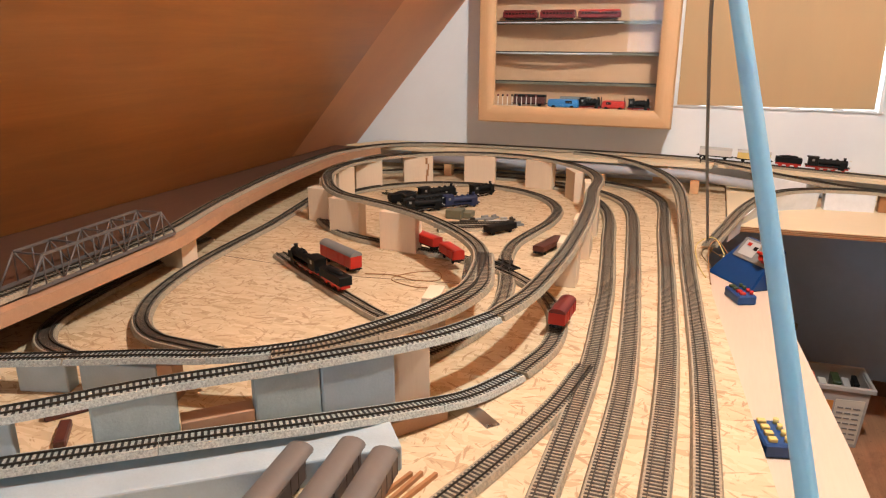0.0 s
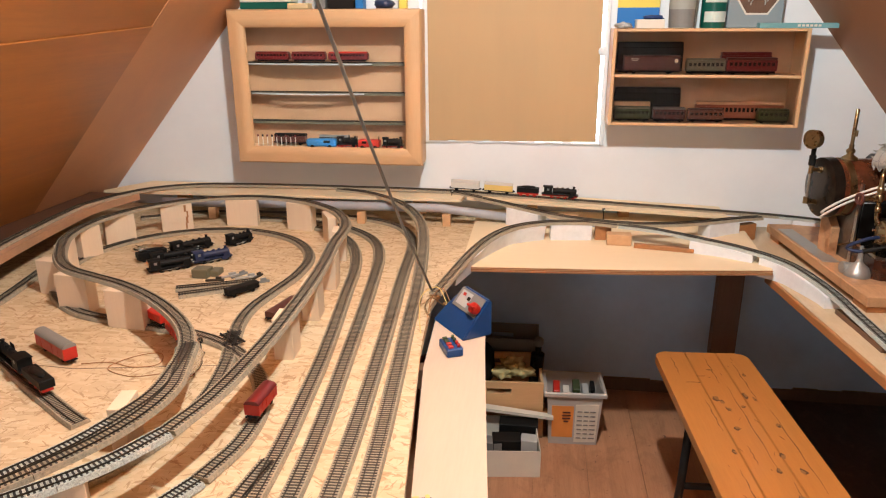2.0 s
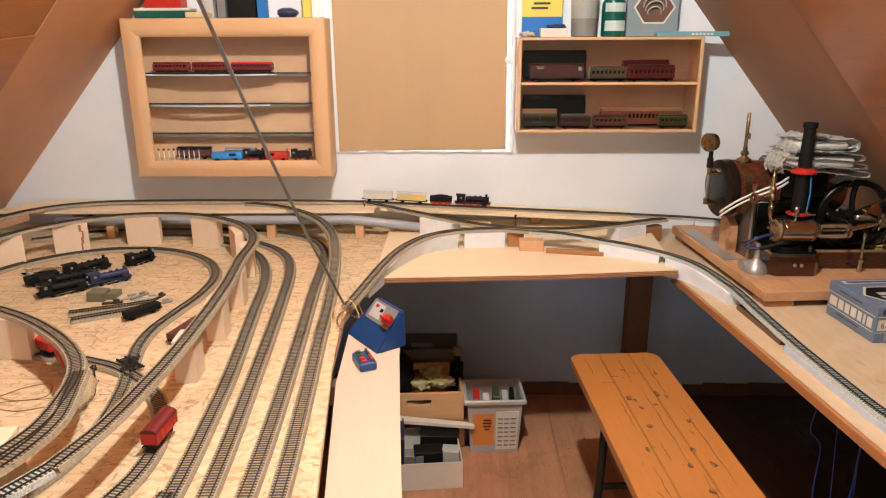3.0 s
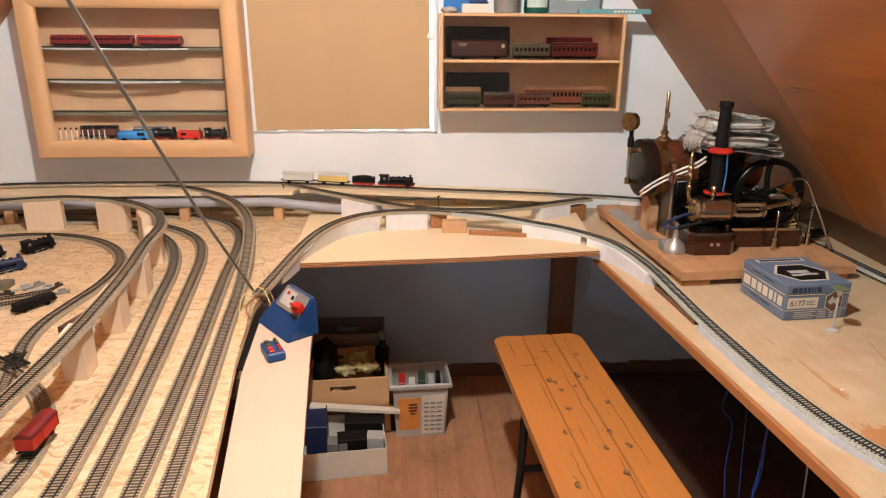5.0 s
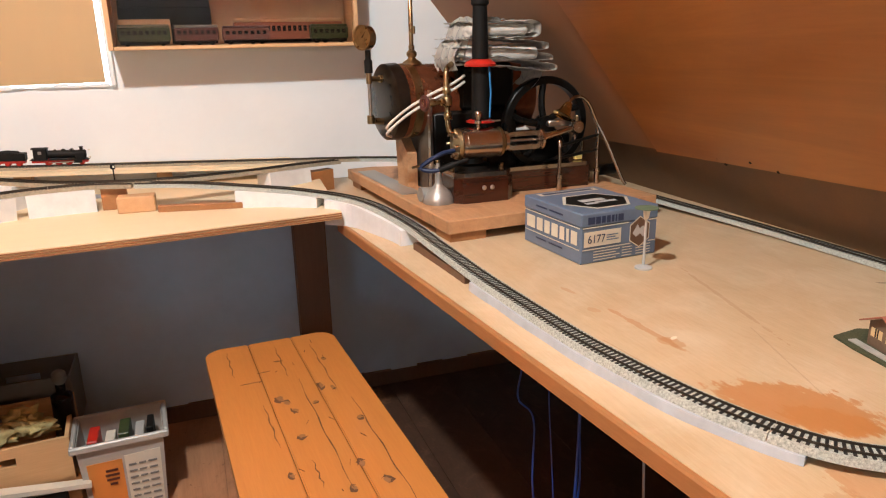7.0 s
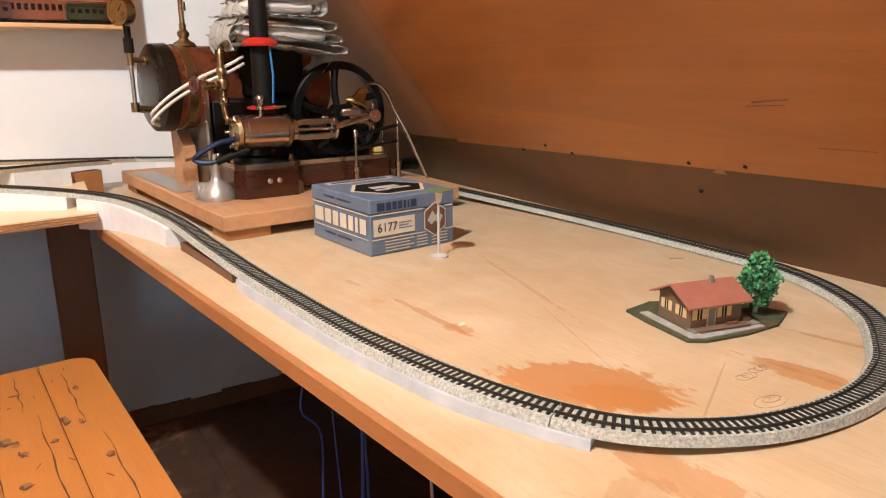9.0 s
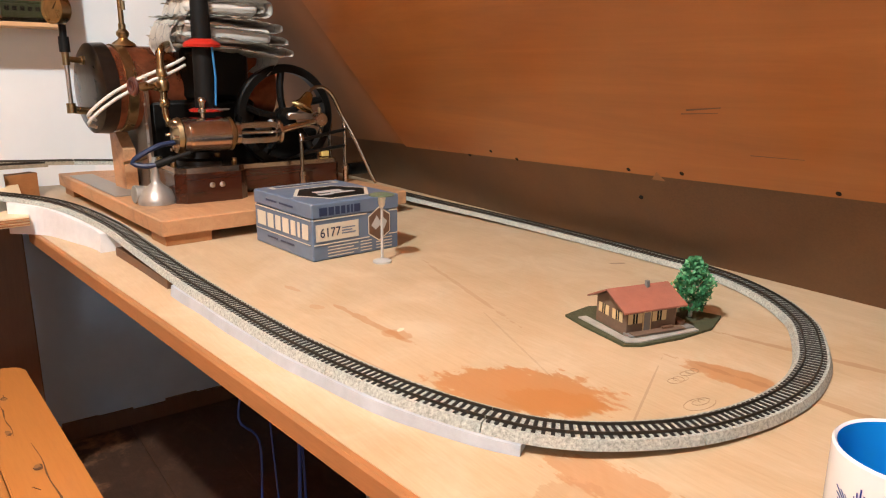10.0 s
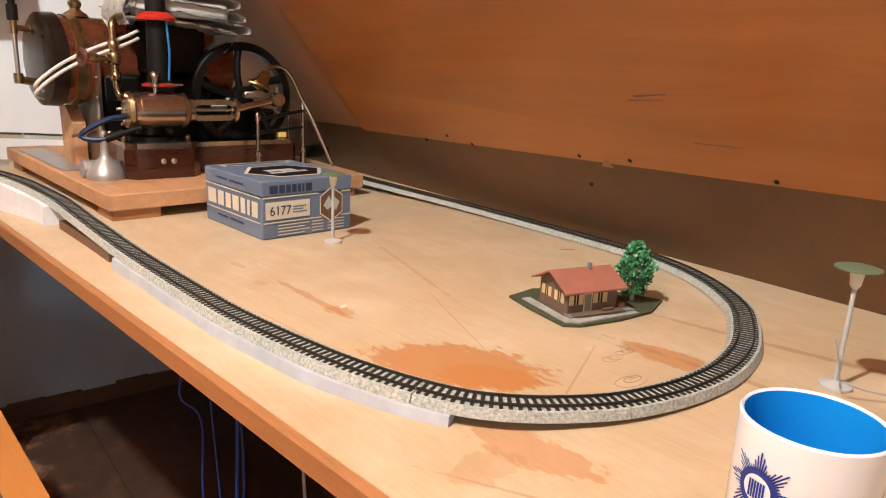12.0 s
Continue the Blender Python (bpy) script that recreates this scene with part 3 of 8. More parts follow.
bm = bmesh.new()
prism(bm, [on_l(Y0, 0.4, 0.004), on_l(2.02, 0.4, 0.004), on_l(2.02, seam_l(2.02), 0.004), on_l(Y0, seam_l(Y0), 0.004)], out_l)
part("lower_board", bm, M_VENEER, left, "red-brown lower board")
bm = bmesh.new()
prism(bm, [on_l(Y0, seam_l(Y0) + 0.002), on_l(2.02, seam_l(2.02) + 0.002), on_l(2.02, Z_CEIL), on_l(Y0, Z_CEIL)], out_l)
part("upper_board", bm, M_VENEER, left, "red-brown upper board")
bm = bmesh.new()
prism(bm, [on_l(2.022, 0.4, 0.002), on_l(Y_WALL, 0.4, 0.002), on_l(Y_WALL, Z_CEIL, 0.002), on_l(2.022, Z_CEIL, 0.002)], out_l)
part("end_board", bm, M_TANL, left, "lighter tan end board")

solid("ceiling", new_box(((lx(Z_CEIL) + rx(Z_CEIL)) / 2, 0.55, Z_CEIL + 0.02), (rx(Z_CEIL) - lx(Z_CEIL) + 0.1, 4.3, 0.03)), M_TANB, "flat tan board ceiling under the ridge", "ceiling", kind="structure")
# out-of-view back wall, kept white to bounce light towards the gable
solid("wall_south", new_box((0.25, Y_BACK - 0.06, 1.35), (4.8, 0.1, 2.9)), M_WHITE, "unseen white plastered wall behind the benches", "wall", kind="structure")
solid("wall_knee_west", new_box((-1.86, 0.55, 0.3), (0.05, 4.3, 0.75)), M_HARDB, "low brown wall under the eaves", "wall", kind="structure")
solid("wall_knee_east", new_box((2.26, 0.55, 0.25), (0.05, 4.3, 0.65)), M_HARDB, "low brown wall under the eaves", "wall", kind="structure")

# ceiling lamp over the walk
lamp = thing("ceiling_lamp", "plain bulb holder hanging from the ceiling", "lamp", m=pose(*LAMP))
bm = bmesh.new()
lathe(bm, (0, 0, 0.075), (0, 0, 1), [(0, 0.02), (0.03, 0.022), (0.045, 0.01)], 16)
part("socket", bm, M_CREAM, lamp, "cream bulb socket", True)

# ---------------------------------------------------------------- tables
# right table: birch board with a brown edge
right_table = thing("work_table", "long pale birch table with brown edge and rust stains", "table")
EDGE = [(1.092, 2.02), (1.150, 1.40), (1.205, 0.80), (1.262, 0.10)]
bm = bmesh.new()
slab(bm, [(1.262, 0.10), (2.04, 0.10), (1.955, 2.575), (1.06, 2.575), (1.092, 2.02), (1.150, 1.40), (1.205, 0.80)], 0.722, 0.740)
part("tabletop", bm, M_TABLE, right_table)
bm = bmesh.new()
sweep(bm, [Vector((x - 0.004, y, 0.739)) for x, y in EDGE], [(-0.009, 0), (0.002, 0), (0.004, -0.003), (0.004, -0.023), (-0.009, -0.023)])
part("front_edge", bm, M_EDGE, right_table, "brown stained front edge strip")
part("leg", new_box((1.052, 2.27, 0.36), (0.085, 0.05, 0.72), 0.003), M_LEG, right_table, "dark brown square leg")
part("leg", new_box((1.75, 0.3, 0.36), (0.085, 0.05, 0.72), 0.003), M_LEG, right_table, "dark brown square leg")

back_table = thing("back_table", "narrow pale plywood shelf table under the window", "table")
bm = bmesh.new()
slab(bm, [(0.137, 1.872), (0.68, 1.906), (1.082, 1.952), (1.115, 2.43), (1.115, 2.575), (0.137, 2.575)], 0.7605, 0.778)
part("tabletop", bm, M_PLY, back_table)
bm = bmesh.new()
for k, z in enumerate((0.7640, 0.7692, 0.7744)):
    sweep(bm, [Vector((0.137, 1.8712, z)), Vector((0.68, 1.9052, z)), Vector((1.082, 1.9512, z))], [(-0.0005, -0.0011), (0.0012, -0.0011), (0.0012, 0.0011), (-0.0005, 0.0011)])
part("ply_layer", bm, M_EDGE, back_table, "darker plywood layers in the edge")
part("batten", new_box((0.58, 2.54, 0.735), (0.9, 0.03, 0.05)), M_LEG, back_table)

layout = thing("layout_table", "broad chipboard railway table of pressed wood strands", "table")
bm = bmesh.new()
slab(bm, [(-1.48, -0.9), (0.30, -0.9), (0.205, 0.425), (0.151, 0.884), (0.103, 1.31), (0.087, 1.60), (0.106, 1.76), (0.132, 1.868), (0.135, 1.872), (0.135, 2.573), (-1.48, 2.573)], 0.742, 0.760)
part("tabletop", bm, M_OSB, layout)
part("joist", new_box((-0.02, 0.6, 0.7115), (0.05, 2.9, 0.06), m=pose(0.08, 0, 0, 0, 0, 3.0)), M_LEG, layout)
part("leg", new_box((-0.08, 1.45, 0.34), (0.07, 0.07, 0.68)), M_LEG, layout)
part("leg", new_box((-0.02, -0.5, 0.34), (0.07, 0.07, 0.68)), M_LEG, layout)
# thin joint between two boards
bm = bmesh.new()
sweep(bm, [Vector((-1.366, 1.17, 0.7603)), Vector((-0.657, 1.128, 0.7603)), Vector((-0.324, 1.186, 0.7603))], [(-0.0008, -0.001), (0.0008, -0.001), (0.0008, 0.0004), (-0.0008, 0.0004)])
part("board_joint", bm, M_LEG, layout)

strip = thing("side_board", "long smooth cream board beside the railway table", "board")
bm = bmesh.new()
slab(bm, [(0.262, -0.2), (0.352, -0.2), (0.300, 0.80), (0.266, 1.20), (0.245, 1.46), (0.237, 1.62), (0.098, 1.62), (0.110, 1.31), (0.159, 0.884), (0.213, 0.425)], 0.702, 0.720)
part("board_top", bm, M_STRIP, strip)
part("bracket", new_box((0.16, 1.35, 0.675), (0.16, 0.04, 0.05)), M_LEG, strip)
part("bracket", new_box((0.24, 0.3, 0.675), (0.16, 0.04, 0.05)), M_LEG, strip)

# raised shelf along the gable wall, and the raised edge along the roof
shelf = thing("track_shelf", "raised plywood shelf for the track along the white wall", "shelf")
bm = bmesh.new()
slab(bm, [(-1.36, 2.385), (-0.62, 2.40), (0.08, 2.405), (0.10, 2.573), (-1.25, 2.573)], 0.846, 0.858)
part("shelf_board", bm, M_PLY, shelf)
bm = bmesh.new()
prism(bm, [(0.10, 2.44, 0.846), (1.06, 2.425, 0.806), (1.06, 2.573, 0.806), (0.10, 2.573, 0.846)], (0, 0, 0.010))
part("sloping_board", bm, M_PLY, shelf, "sloping plywood continuation")
for x in (-1.1, -0.6, -0.1):
    part("support", new_box((x, 2.545, 0.803), (0.05, 0.04, 0.086)), M_PINE, shelf)
for x, h in ((0.35, 0.834), (0.70, 0.819), (1.0, 0.807)):
    part("support", new_box((x, 2.54, (0.778 + h) / 2), (0.04, 0.05, h - 0.778)), M_PINE, shelf)
side = thing("track_ledge", "raised brown ledge carrying a track along the sloping roof", "ledge")
LEDGE = [(-0.99, -0.7), (-1.0, 0.2), (-1.02, 0.60), (-1.055, 0.943), (-1.141, 1.251), (-1.215, 1.60), (-1.262, 1.95), (-1.27, 2.15), (-1.22, 2.36)]
pts = curve_points([(x, y, 0.858) for x, y in LEDGE], 0.04)
bm = bmesh.new()
slab(bm, [(p.x + 0.026, p.y) for p in pts] + [(lx(0.858) + 0.008, pts[-1].y), (lx(0.858) + 0.008, pts[0].y)], 0.846, 0.858)
part("ledge_board", bm, M_LEDGE, side)
bm = bmesh.new()
sweep(bm, pts, [(0.0215, 0.004), (0.046, 0.004), (0.046, -0.021), (0.0265, -0.021)])
part("front_strip", bm, M_PINEX, side, "tan wooden strip along the front")
for x, y in ((-1.105, 1.055), (-1.005, 0.30), (-1.0, -0.2)):
    part("post", new_box((x, y, 0.803), (0.07, 0.055, 0.086), 0.001), M_PLYV, side, "plywood post")

# grey cable pipe in front of the shelf
bm = bmesh.new()
tube(bm, [(-1.10, 2.372, 0.822), (-0.6, 2.384, 0.824), (0.0, 2.392, 0.824), (0.62, 2.372, 0.762)], 0.017, 12)
solid("cable_pipe", bm, M_GREYPIPE, "grey plastic pipe below the raised shelf", "pipe")
for x in (-0.9, -0.3, 0.03):
    solid("pipe_block", new_box((x, 2.380, 0.783), (0.03, 0.03, 0.0455)), M_PINE, "small pine block under the grey pipe", "block", "pipe blocks")

# ---------------------------------------------------------------- tracks
SLEEPER = 0.0076


SLEEPER_MESH = bpy.data.meshes.new("sleeper")
sl_bm = new_box((0, 0, -0.0020), (0.0272, 0.0035, 0.0012))
sl_bm.to_mesh(SLEEPER_MESH)
sl_bm.free()
SLEEPER_MESH.materials.append(M_SLEEP)


def lay(pts, brown=True, piece=0.178, group="tracks on the railway table", apart=False):
    """Lay a line of track in sections: bed, sleepers, two rails."""
    line = curve_points(pts, SLEEPER)
    n = max(1, round(len(line) * SLEEPER / piece))
    cut = [round(k * (len(line) - 1) / n) for k in range(n + 1)]
    word = "brown-grey" if brown else "pale grey"
    for a, b in zip(cut, cut[1:]):
        seg = [p.copy() for p in line[a : b + 1]]
        if len(seg) < 3:
            continue
        s0, d0 = side_of(line, a)
        s1, d1 = side_of(line, b)
        seg[0] = seg[0] + d0 * 0.0004
        seg[-1] = seg[-1] - d1 * 0.0004
        base = seg[0].copy()
        t = thing("track_section", f"{word} ballasted model railway track section with dark rails", "model track", group, Matrix.Translation(base))
        seg = [p - base for p in seg]
        coarse = seg
        ties = [((p + q) / 2, side_of([p, q], 0)) for p, q in zip(seg, seg[1:])]
        bm = bmesh.new()
        sweep(bm, coarse, [(-0.020, -0.0105), (-0.0165, -0.0022), (0.0165, -0.0022), (0.020, -0.0105)])
        part("roadbed", bm, M_BEDB if brown else M_BED, t)
        bm = bmesh.new()
        verts, faces = [], []
        for p, (s, d) in ties:
            i = len(verts)
            for e, h in ((1, -0.0026), (1, -0.0016), (-1, -0.0016), (-1, -0.0026)):
                for w in (1, -1):
                    verts.append(p + s * 0.0136 * w + d * 0.0017 * e + Vector((0, 0, h)))
            faces += [(i, i + 1, i + 3, i + 2), (i + 2, i + 3, i + 5, i + 4), (i + 4, i + 5, i + 7, i + 6), (i, i + 2, i + 4, i + 6), (i + 1, i + 7, i + 5, i + 3)]
        bm.free()
        if apart and base.x > 1.1:
            for p, (s, d) in ties:
                again("sleeper", SLEEPER_MESH, t, Matrix.Translation(p) @ Matrix.Rotation(math.atan2(s.y, s.x), 4, "Z"))
            verts = []
        if verts:
            me = bpy.data.meshes.new("sleeper_row")
            me.from_pydata(verts, [], faces)
            me.materials.append(M_SLEEPB if brown else M_SLEEP)
            sl = new("sleeper_row", me)
            sl.parent = t
            tagged(sl, kind="stuff")
        for w in (-1, 1):
            bm = bmesh.new()
            sweep(bm, coarse, [(w * 0.00825 - 0.0006, -0.0016), (w * 0.00825 + 0.0006, -0.0016), (w * 0.00825 + 0.0005, 0.0012), (w * 0.00825 - 0.0005, 0.0012)])
            part("rail", bm, M_RAIL, t)
    return line


def arc(cx, cy, r, a0, a1, z, n):
    return [(cx + r * math.cos(radians(a0 + (a1 - a0) * k / n)), cy + r * math.sin(radians(a0 + (a1 - a0) * k / n)), z) for k in range(n + 1)]


G = 0.772    # rail foot level of tracks lying on the chipboard
B = 0.872    # on the viaduct
ROUND = arc(1.555, 1.139, 0.36, 308, 360, 0.752, 6)
main = [(-0.98, -0.6, 0.872), (-0.99, 0.1, 0.872), (-1.03, 0.625, 0.872), (-1.055, 0.943, 0.872), (-1.141, 1.251, 0.872), (-1.221, 1.634, 0.872), (-1.266, 1.991, 0.872), (-1.262, 2.16, 0.872), (-1.174, 2.372, 0.872), (-0.99, 2.485, 0.872), (-0.72, 2.51, 0.872), (-0.40, 2.51, 0.872), (0.0, 2.505, 0.869), (0.45, 2.495, 0.850), (0.87, 2.487, 0.832), (1.25, 2.475, 0.816)]
MAIN_LINE = lay(main)
lay([(1.25, 2.475, 0.816), (1.42, 2.45, 0.806), (1.60, 2.36, 0.795), (1.74, 2.20, 0.782), (1.82, 1.99, 0.770), (1.865, 1.78, 0.761), (1.90, 1.55, 0.755), (1.914, 1.34, 0.7525), (1.915, 1.139, 0.752)] + ROUND[::-1][1:] + [(1.696, 0.808, 0.752), (1.641, 0.787, 0.752), (1.588, 0.775, 0.753), (1.538, 0.773, 0.753), (1.490, 0.777, 0.754), (1.441, 0.788, 0.755), (1.398, 0.805, 0.757), (1.357, 0.828, 0.759), (1.326, 0.857, 0.760), (1.304, 0.892, 0.761), (1.285, 0.933, 0.762), (1.269, 0.978, 0.763), (1.258, 1.025, 0.763), (1.248, 1.078, 0.763), (1.235, 1.17, 0.763), (1.224, 1.308, 0.764), (1.214, 1.45, 0.766), (1.202, 1.62, 0.774), (1.184, 1.79, 0.787), (1.13, 1.955, 0.802), (1.02, 2.055, 0.815), (0.88, 2.115, 0.828), (0.76, 2.165, 0.836), (0.64, 2.195, 0.840)], False, group="tracks on the work table", apart=True)
lay([(0.64, 2.195, 0.840), (0.545, 2.212, 0.842), (0.449, 2.205, 0.842), (0.365, 2.178, 0.842), (0.30, 2.135, 0.841), (0.250, 2.075, 0.839), (0.206, 1.985, 0.835), (0.164, 1.892, 0.8176), (0.127, 1.768, 0.7994), (0.09, 1.641, 0.7811)])
lay([(0.04, 2.500, 0.868), (0.246, 2.40, 0.852), (0.449, 2.275, 0.8445), (0.60, 2.222, 0.8425), (0.72, 2.212, 0.8415), (0.835, 2.238, 0.839), (0.95, 2.295, 0.834), (1.06, 2.365, 0.828), (1.18, 2.44, 0.819)])
lay([(-0.42, 2.49, 0.868), (-0.30, 2.455, 0.866), (-0.19, 2.385, 0.862), (-0.10, 2.285, 0.856), (-0.035, 2.15, 0.848), (-0.002, 2.017, 0.8313), (0.017, 1.866, 0.8039), (0.032, 1.685, 0.7781), (0.047, 1.462, G), (0.071, 1.171, G), (0.094, 0.849, G), (0.107, 0.475, G), (0.113, 0.008, G), (0.115, -0.512, G)])
lay([(0.047, -0.512, G), (0.048, 0.112, G), (0.047, 0.506, G), (0.038, 0.891, G), (0.006, 1.358, G), (-0.03, 1.774, G), (-0.053, 2.086, G), (-0.088, 2.231, G), (-0.166, 2.345, G), (-0.321, 2.423, G), (-0.529, 2.449, G), (-0.789, 2.451, G), (-0.997, 2.418, G), (-1.173, 2.314, G)])
lay([(-0.016, -0.512, G), (-0.016, 0.112, G), (-0.018, 0.486, G), (-0.024, 0.839, G), (-0.065, 1.306, G), (-0.112, 1.753, G), (-0.14, 1.961, G), (-0.186, 2.117, G), (-0.269, 2.231, G), (-0.394, 2.314, G), (-0.581, 2.361, G), (-0.789, 2.366, G)])
lay([(-0.076, -0.512, G), (-0.076, 0.112, G), (-0.078, 0.475, G), (-0.081, 0.818, G), (-0.098, 1.067, G), (-0.119, 1.286, G), (-0.166, 1.649, G), (-0.188, 1.826, G), (-0.223, 1.982, G), (-0.28, 2.117, G), (-0.373, 2.231, G), (-0.498, 2.293, G)])
lay([(-0.089, 0.838, G + 0.0006), (-0.107, 0.703, G + 0.0006), (-0.132, 0.594, G + 0.0006), (-0.166, 0.475, G), (-0.223, 0.299, G), (-0.301, 0.091, G)])
# inner ground circle and its way out
lay(arc(-0.727, 1.831, 0.374, 215, 0, G, 18) + [(-0.356, 1.732, G), (-0.375, 1.618, G), (-0.39, 1.504, G), (-0.382, 1.4, G), (-0.353, 1.291, G), (-0.319, 1.171, G), (-0.299, 1.036, G), (-0.311, 0.901, G), (-0.353, 0.787, G), (-0.425, 0.683, G)])
front_line = [(-1.069, 1.654, G), (-0.965, 1.514, G), (-0.841, 1.421, G), (-0.716, 1.381, G), (-0.591, 1.358, G), (-0.477, 1.328, G + 0.0005), (-0.368, 1.28, G + 0.0005), (-0.275, 1.202, G), (-0.209, 1.109, G), (-0.171, 1.005, G), (-0.163, 0.891, G), (-0.188, 0.77, G + 0.001), (-0.232, 0.667, G + 0.006), (-0.282, 0.572, 0.7977), (-0.364, 0.471, 0.8149), (-0.478, 0.377, 0.82), (-0.586, 0.296, 0.82), (-0.708, 0.203, 0.82), (-0.96, 0.002, 0.82)]
lay(front_line[:12])
# front stretch takes the paler bed: daylight on it is put into the colour
lay(front_line[11:], False)
# viaduct: front line, straight, upper loop and the way back
deck = [(-0.925, 0.015, B), (-0.778, 0.157, B), (-0.649, 0.287, B), (-0.562, 0.381, B), (-0.453, 0.48, B), (-0.333, 0.596, B), (-0.27, 0.672, B), (-0.225, 0.76, B), (-0.2, 0.877, B), (-0.191, 1.024, B), (-0.189, 1.171, B), (-0.197, 1.386, B), (-0.212, 1.582, B), (-0.237, 1.788, B)]
way_back = [(-0.974, 1.563, B), (-0.886, 1.475, B), (-0.778, 1.424, B), (-0.68, 1.382, B), (-0.573, 1.318, B), (-0.47, 1.235, B), (-0.391, 1.149, B), (-0.343, 1.063, B), (-0.318, 0.961, B - 0.001), (-0.311, 0.869, B - 0.002), (-0.334, 0.777, B - 0.004), (-0.363, 0.704, B - 0.005), (-0.433, 0.603, 0.862), (-0.502, 0.557, 0.8534), (-0.596, 0.532, 0.8406), (-0.693, 0.515, 0.832), (-0.807, 0.487, 0.8217), (-0.967, 0.439, 0.8114)]
# front ends of these lines get the same daylight-pale bed colour
lay(deck[:8], False)
lay(deck[7:] + arc(-0.6705, 1.881, 0.4285, 5, 205, B, 18) + way_back[:11])
lay(way_back[10:], False)
lay([(-0.34, 1.074, B - 0.0005), (-0.31, 0.976, B - 0.0005), (-0.29, 0.898, B - 0.001), (-0.295, 0.821, B - 0.003), (-0.319, 0.74, B - 0.004), (-0.367, 0.653, B - 0.005), (-0.429, 0.578, 0.8627), (-0.491, 0.539, 0.8563)])
lay([(-0.596, 0.545, 0.8413), (-0.684, 0.576, 0.8251), (-0.766, 0.611, 0.808), (-0.856, 0.673, 0.7874), (-0.93, 0.746, 0.7754), (-0.991, 0.847, G), (-1.038, 0.995, G), (-1.067, 1.151, G), (-1.101, 1.431, G), (-1.152, 1.691, G), (-1.204, 1.93, G)])
lay([(-0.807, 0.482, 0.8226), (-0.927, 0.534, 0.8029), (-1.025, 0.616, 0.7823), (-1.08, 0.704, G), (-1.111, 0.839, G), (-1.137, 0.995, G), (-1.173, 1.254, G)])
lay([(-0.914, 1.197, G), (-0.737, 1.07, G), (-0.56, 0.951, G), (-0.493, 0.91, G)])

# ---------------------------------------------------------------- viaduct piers, blocks and foam under the tracks


def pier(x, y, turn, w=0.066, d=0.034, top=0.8608, label="plain pale plywood pier under the raised track"):
    return solid("track_pier", new_box((x, y, (0.760 + top) / 2), (w, d, top - 0.760), 0.0012, pose(0, 0, 0)) if not turn else turned_box(x, y, w, d, 0.760, top, turn), M_PLYV, label, "pier", "piers under the raised track")


def turned_box(x, y, w, d, z0, z1, turn, bevel=0.0012):
    bm = bmesh.new()
    box(bm, (0, 0, (z0 + z1) / 2), (w, d, z1 - z0), bevel, pose(x, y, 0, 0, 0, turn))
    return bm


PIERS = (
    (-0.203, 1.262, 4, 0.046, 0.066), (-0.210, 1.482, 4, 0.044, 0.066), (-0.226, 1.704, 5, 0.042, 0.066), (-0.268, 1.955, 12, 0.042, 0.066),
    (-0.350, 2.125, -62, 0.10, 0.034), (-0.502, 2.268, -14, 0.105, 0.036), (-0.742, 2.296, 6, 0.118, 0.032),
    (-0.958, 2.200, 30, 0.110, 0.036), (-1.086, 2.032, 44, 0.10, 0.040), (-1.098, 1.868, 80, 0.085, 0.036), (-1.072, 1.722, 105, 0.08, 0.034),
    (-1.000, 1.556, -8, 0.075, 0.036), (-0.858, 1.452, -9, 0.102, 0.036), (-0.656, 1.362, -6, 0.106, 0.036),
)
for x, y, turn, w, d in PIERS:
    pier(x, y, turn, w, d)
# brown knot streak on one pier
bm = bmesh.new()
for k in range(4):
    box(bm, (0.030 + 0.0035 * (k % 3), -0.0182, 0.778 + 0.022 * k), (0.006 + 0.002 * (k % 2), 0.0008, 0.024), 0.0, pose(-0.958, 2.200, 0, 0, 0, 30))
solid("knot_streak", bm, M_EDGE, "brown knot streak on a plywood pier", "knot streak")
pier(-0.372, 0.872, -80, 0.07, 0.03, 0.850)
pier(-0.312, 0.624, 30, 0.055, 0.03, 0.8608)


def foam(x, y, w, d, z0, z1, turn, mat_=None, label="pale blue-white foam block carrying the track", group="foam blocks"):
    bm = bmesh.new()
    box(bm, (0, 0, (z0 + z1) / 2), (w, d, z1 - z0), 0.003, pose(x, y, 0, 0, 0, turn), 0, 2)
    return solid("foam_block", bm, mat_ or M_FOAMB, label, "foam block", group)


foam(-0.4386, 0.4949, 0.088, 0.030, 0.760, 0.8608, 44, M_FOAMN)
foam(-0.3678, 0.5630, 0.106, 0.030, 0.760, 0.8608, 44)
foam(-0.575, 0.365, 0.100, 0.030, 0.760, 0.8608, 46, M_FOAMN)
foam(-0.705, 0.232, 0.110, 0.030, 0.760, 0.8608, 46)
foam(-0.735, 0.503, 0.125, 0.030, 0.760, 0.8155, 13)
foam(-0.86, 0.475, 0.08, 0.030, 0.760, 0.8085, 17)
foam(-0.505, 0.334, 0.560, 0.090, 0.760, 0.7965, 38, label="long bluish foam ramp under the front track")
for x, y, w, a, top in ((-0.505, 0.433, 0.092, 44, 0.815), (-0.295, 0.565, 0.130, 55, 0.784), (-0.660, 0.520, 0.026, 12, 0.8215)):
    solid("wood_block", turned_box(x, y, w, 0.03, 0.760, top, a), M_PINEX, "brown wooden block beside the raised track", "block", "wooden blocks")

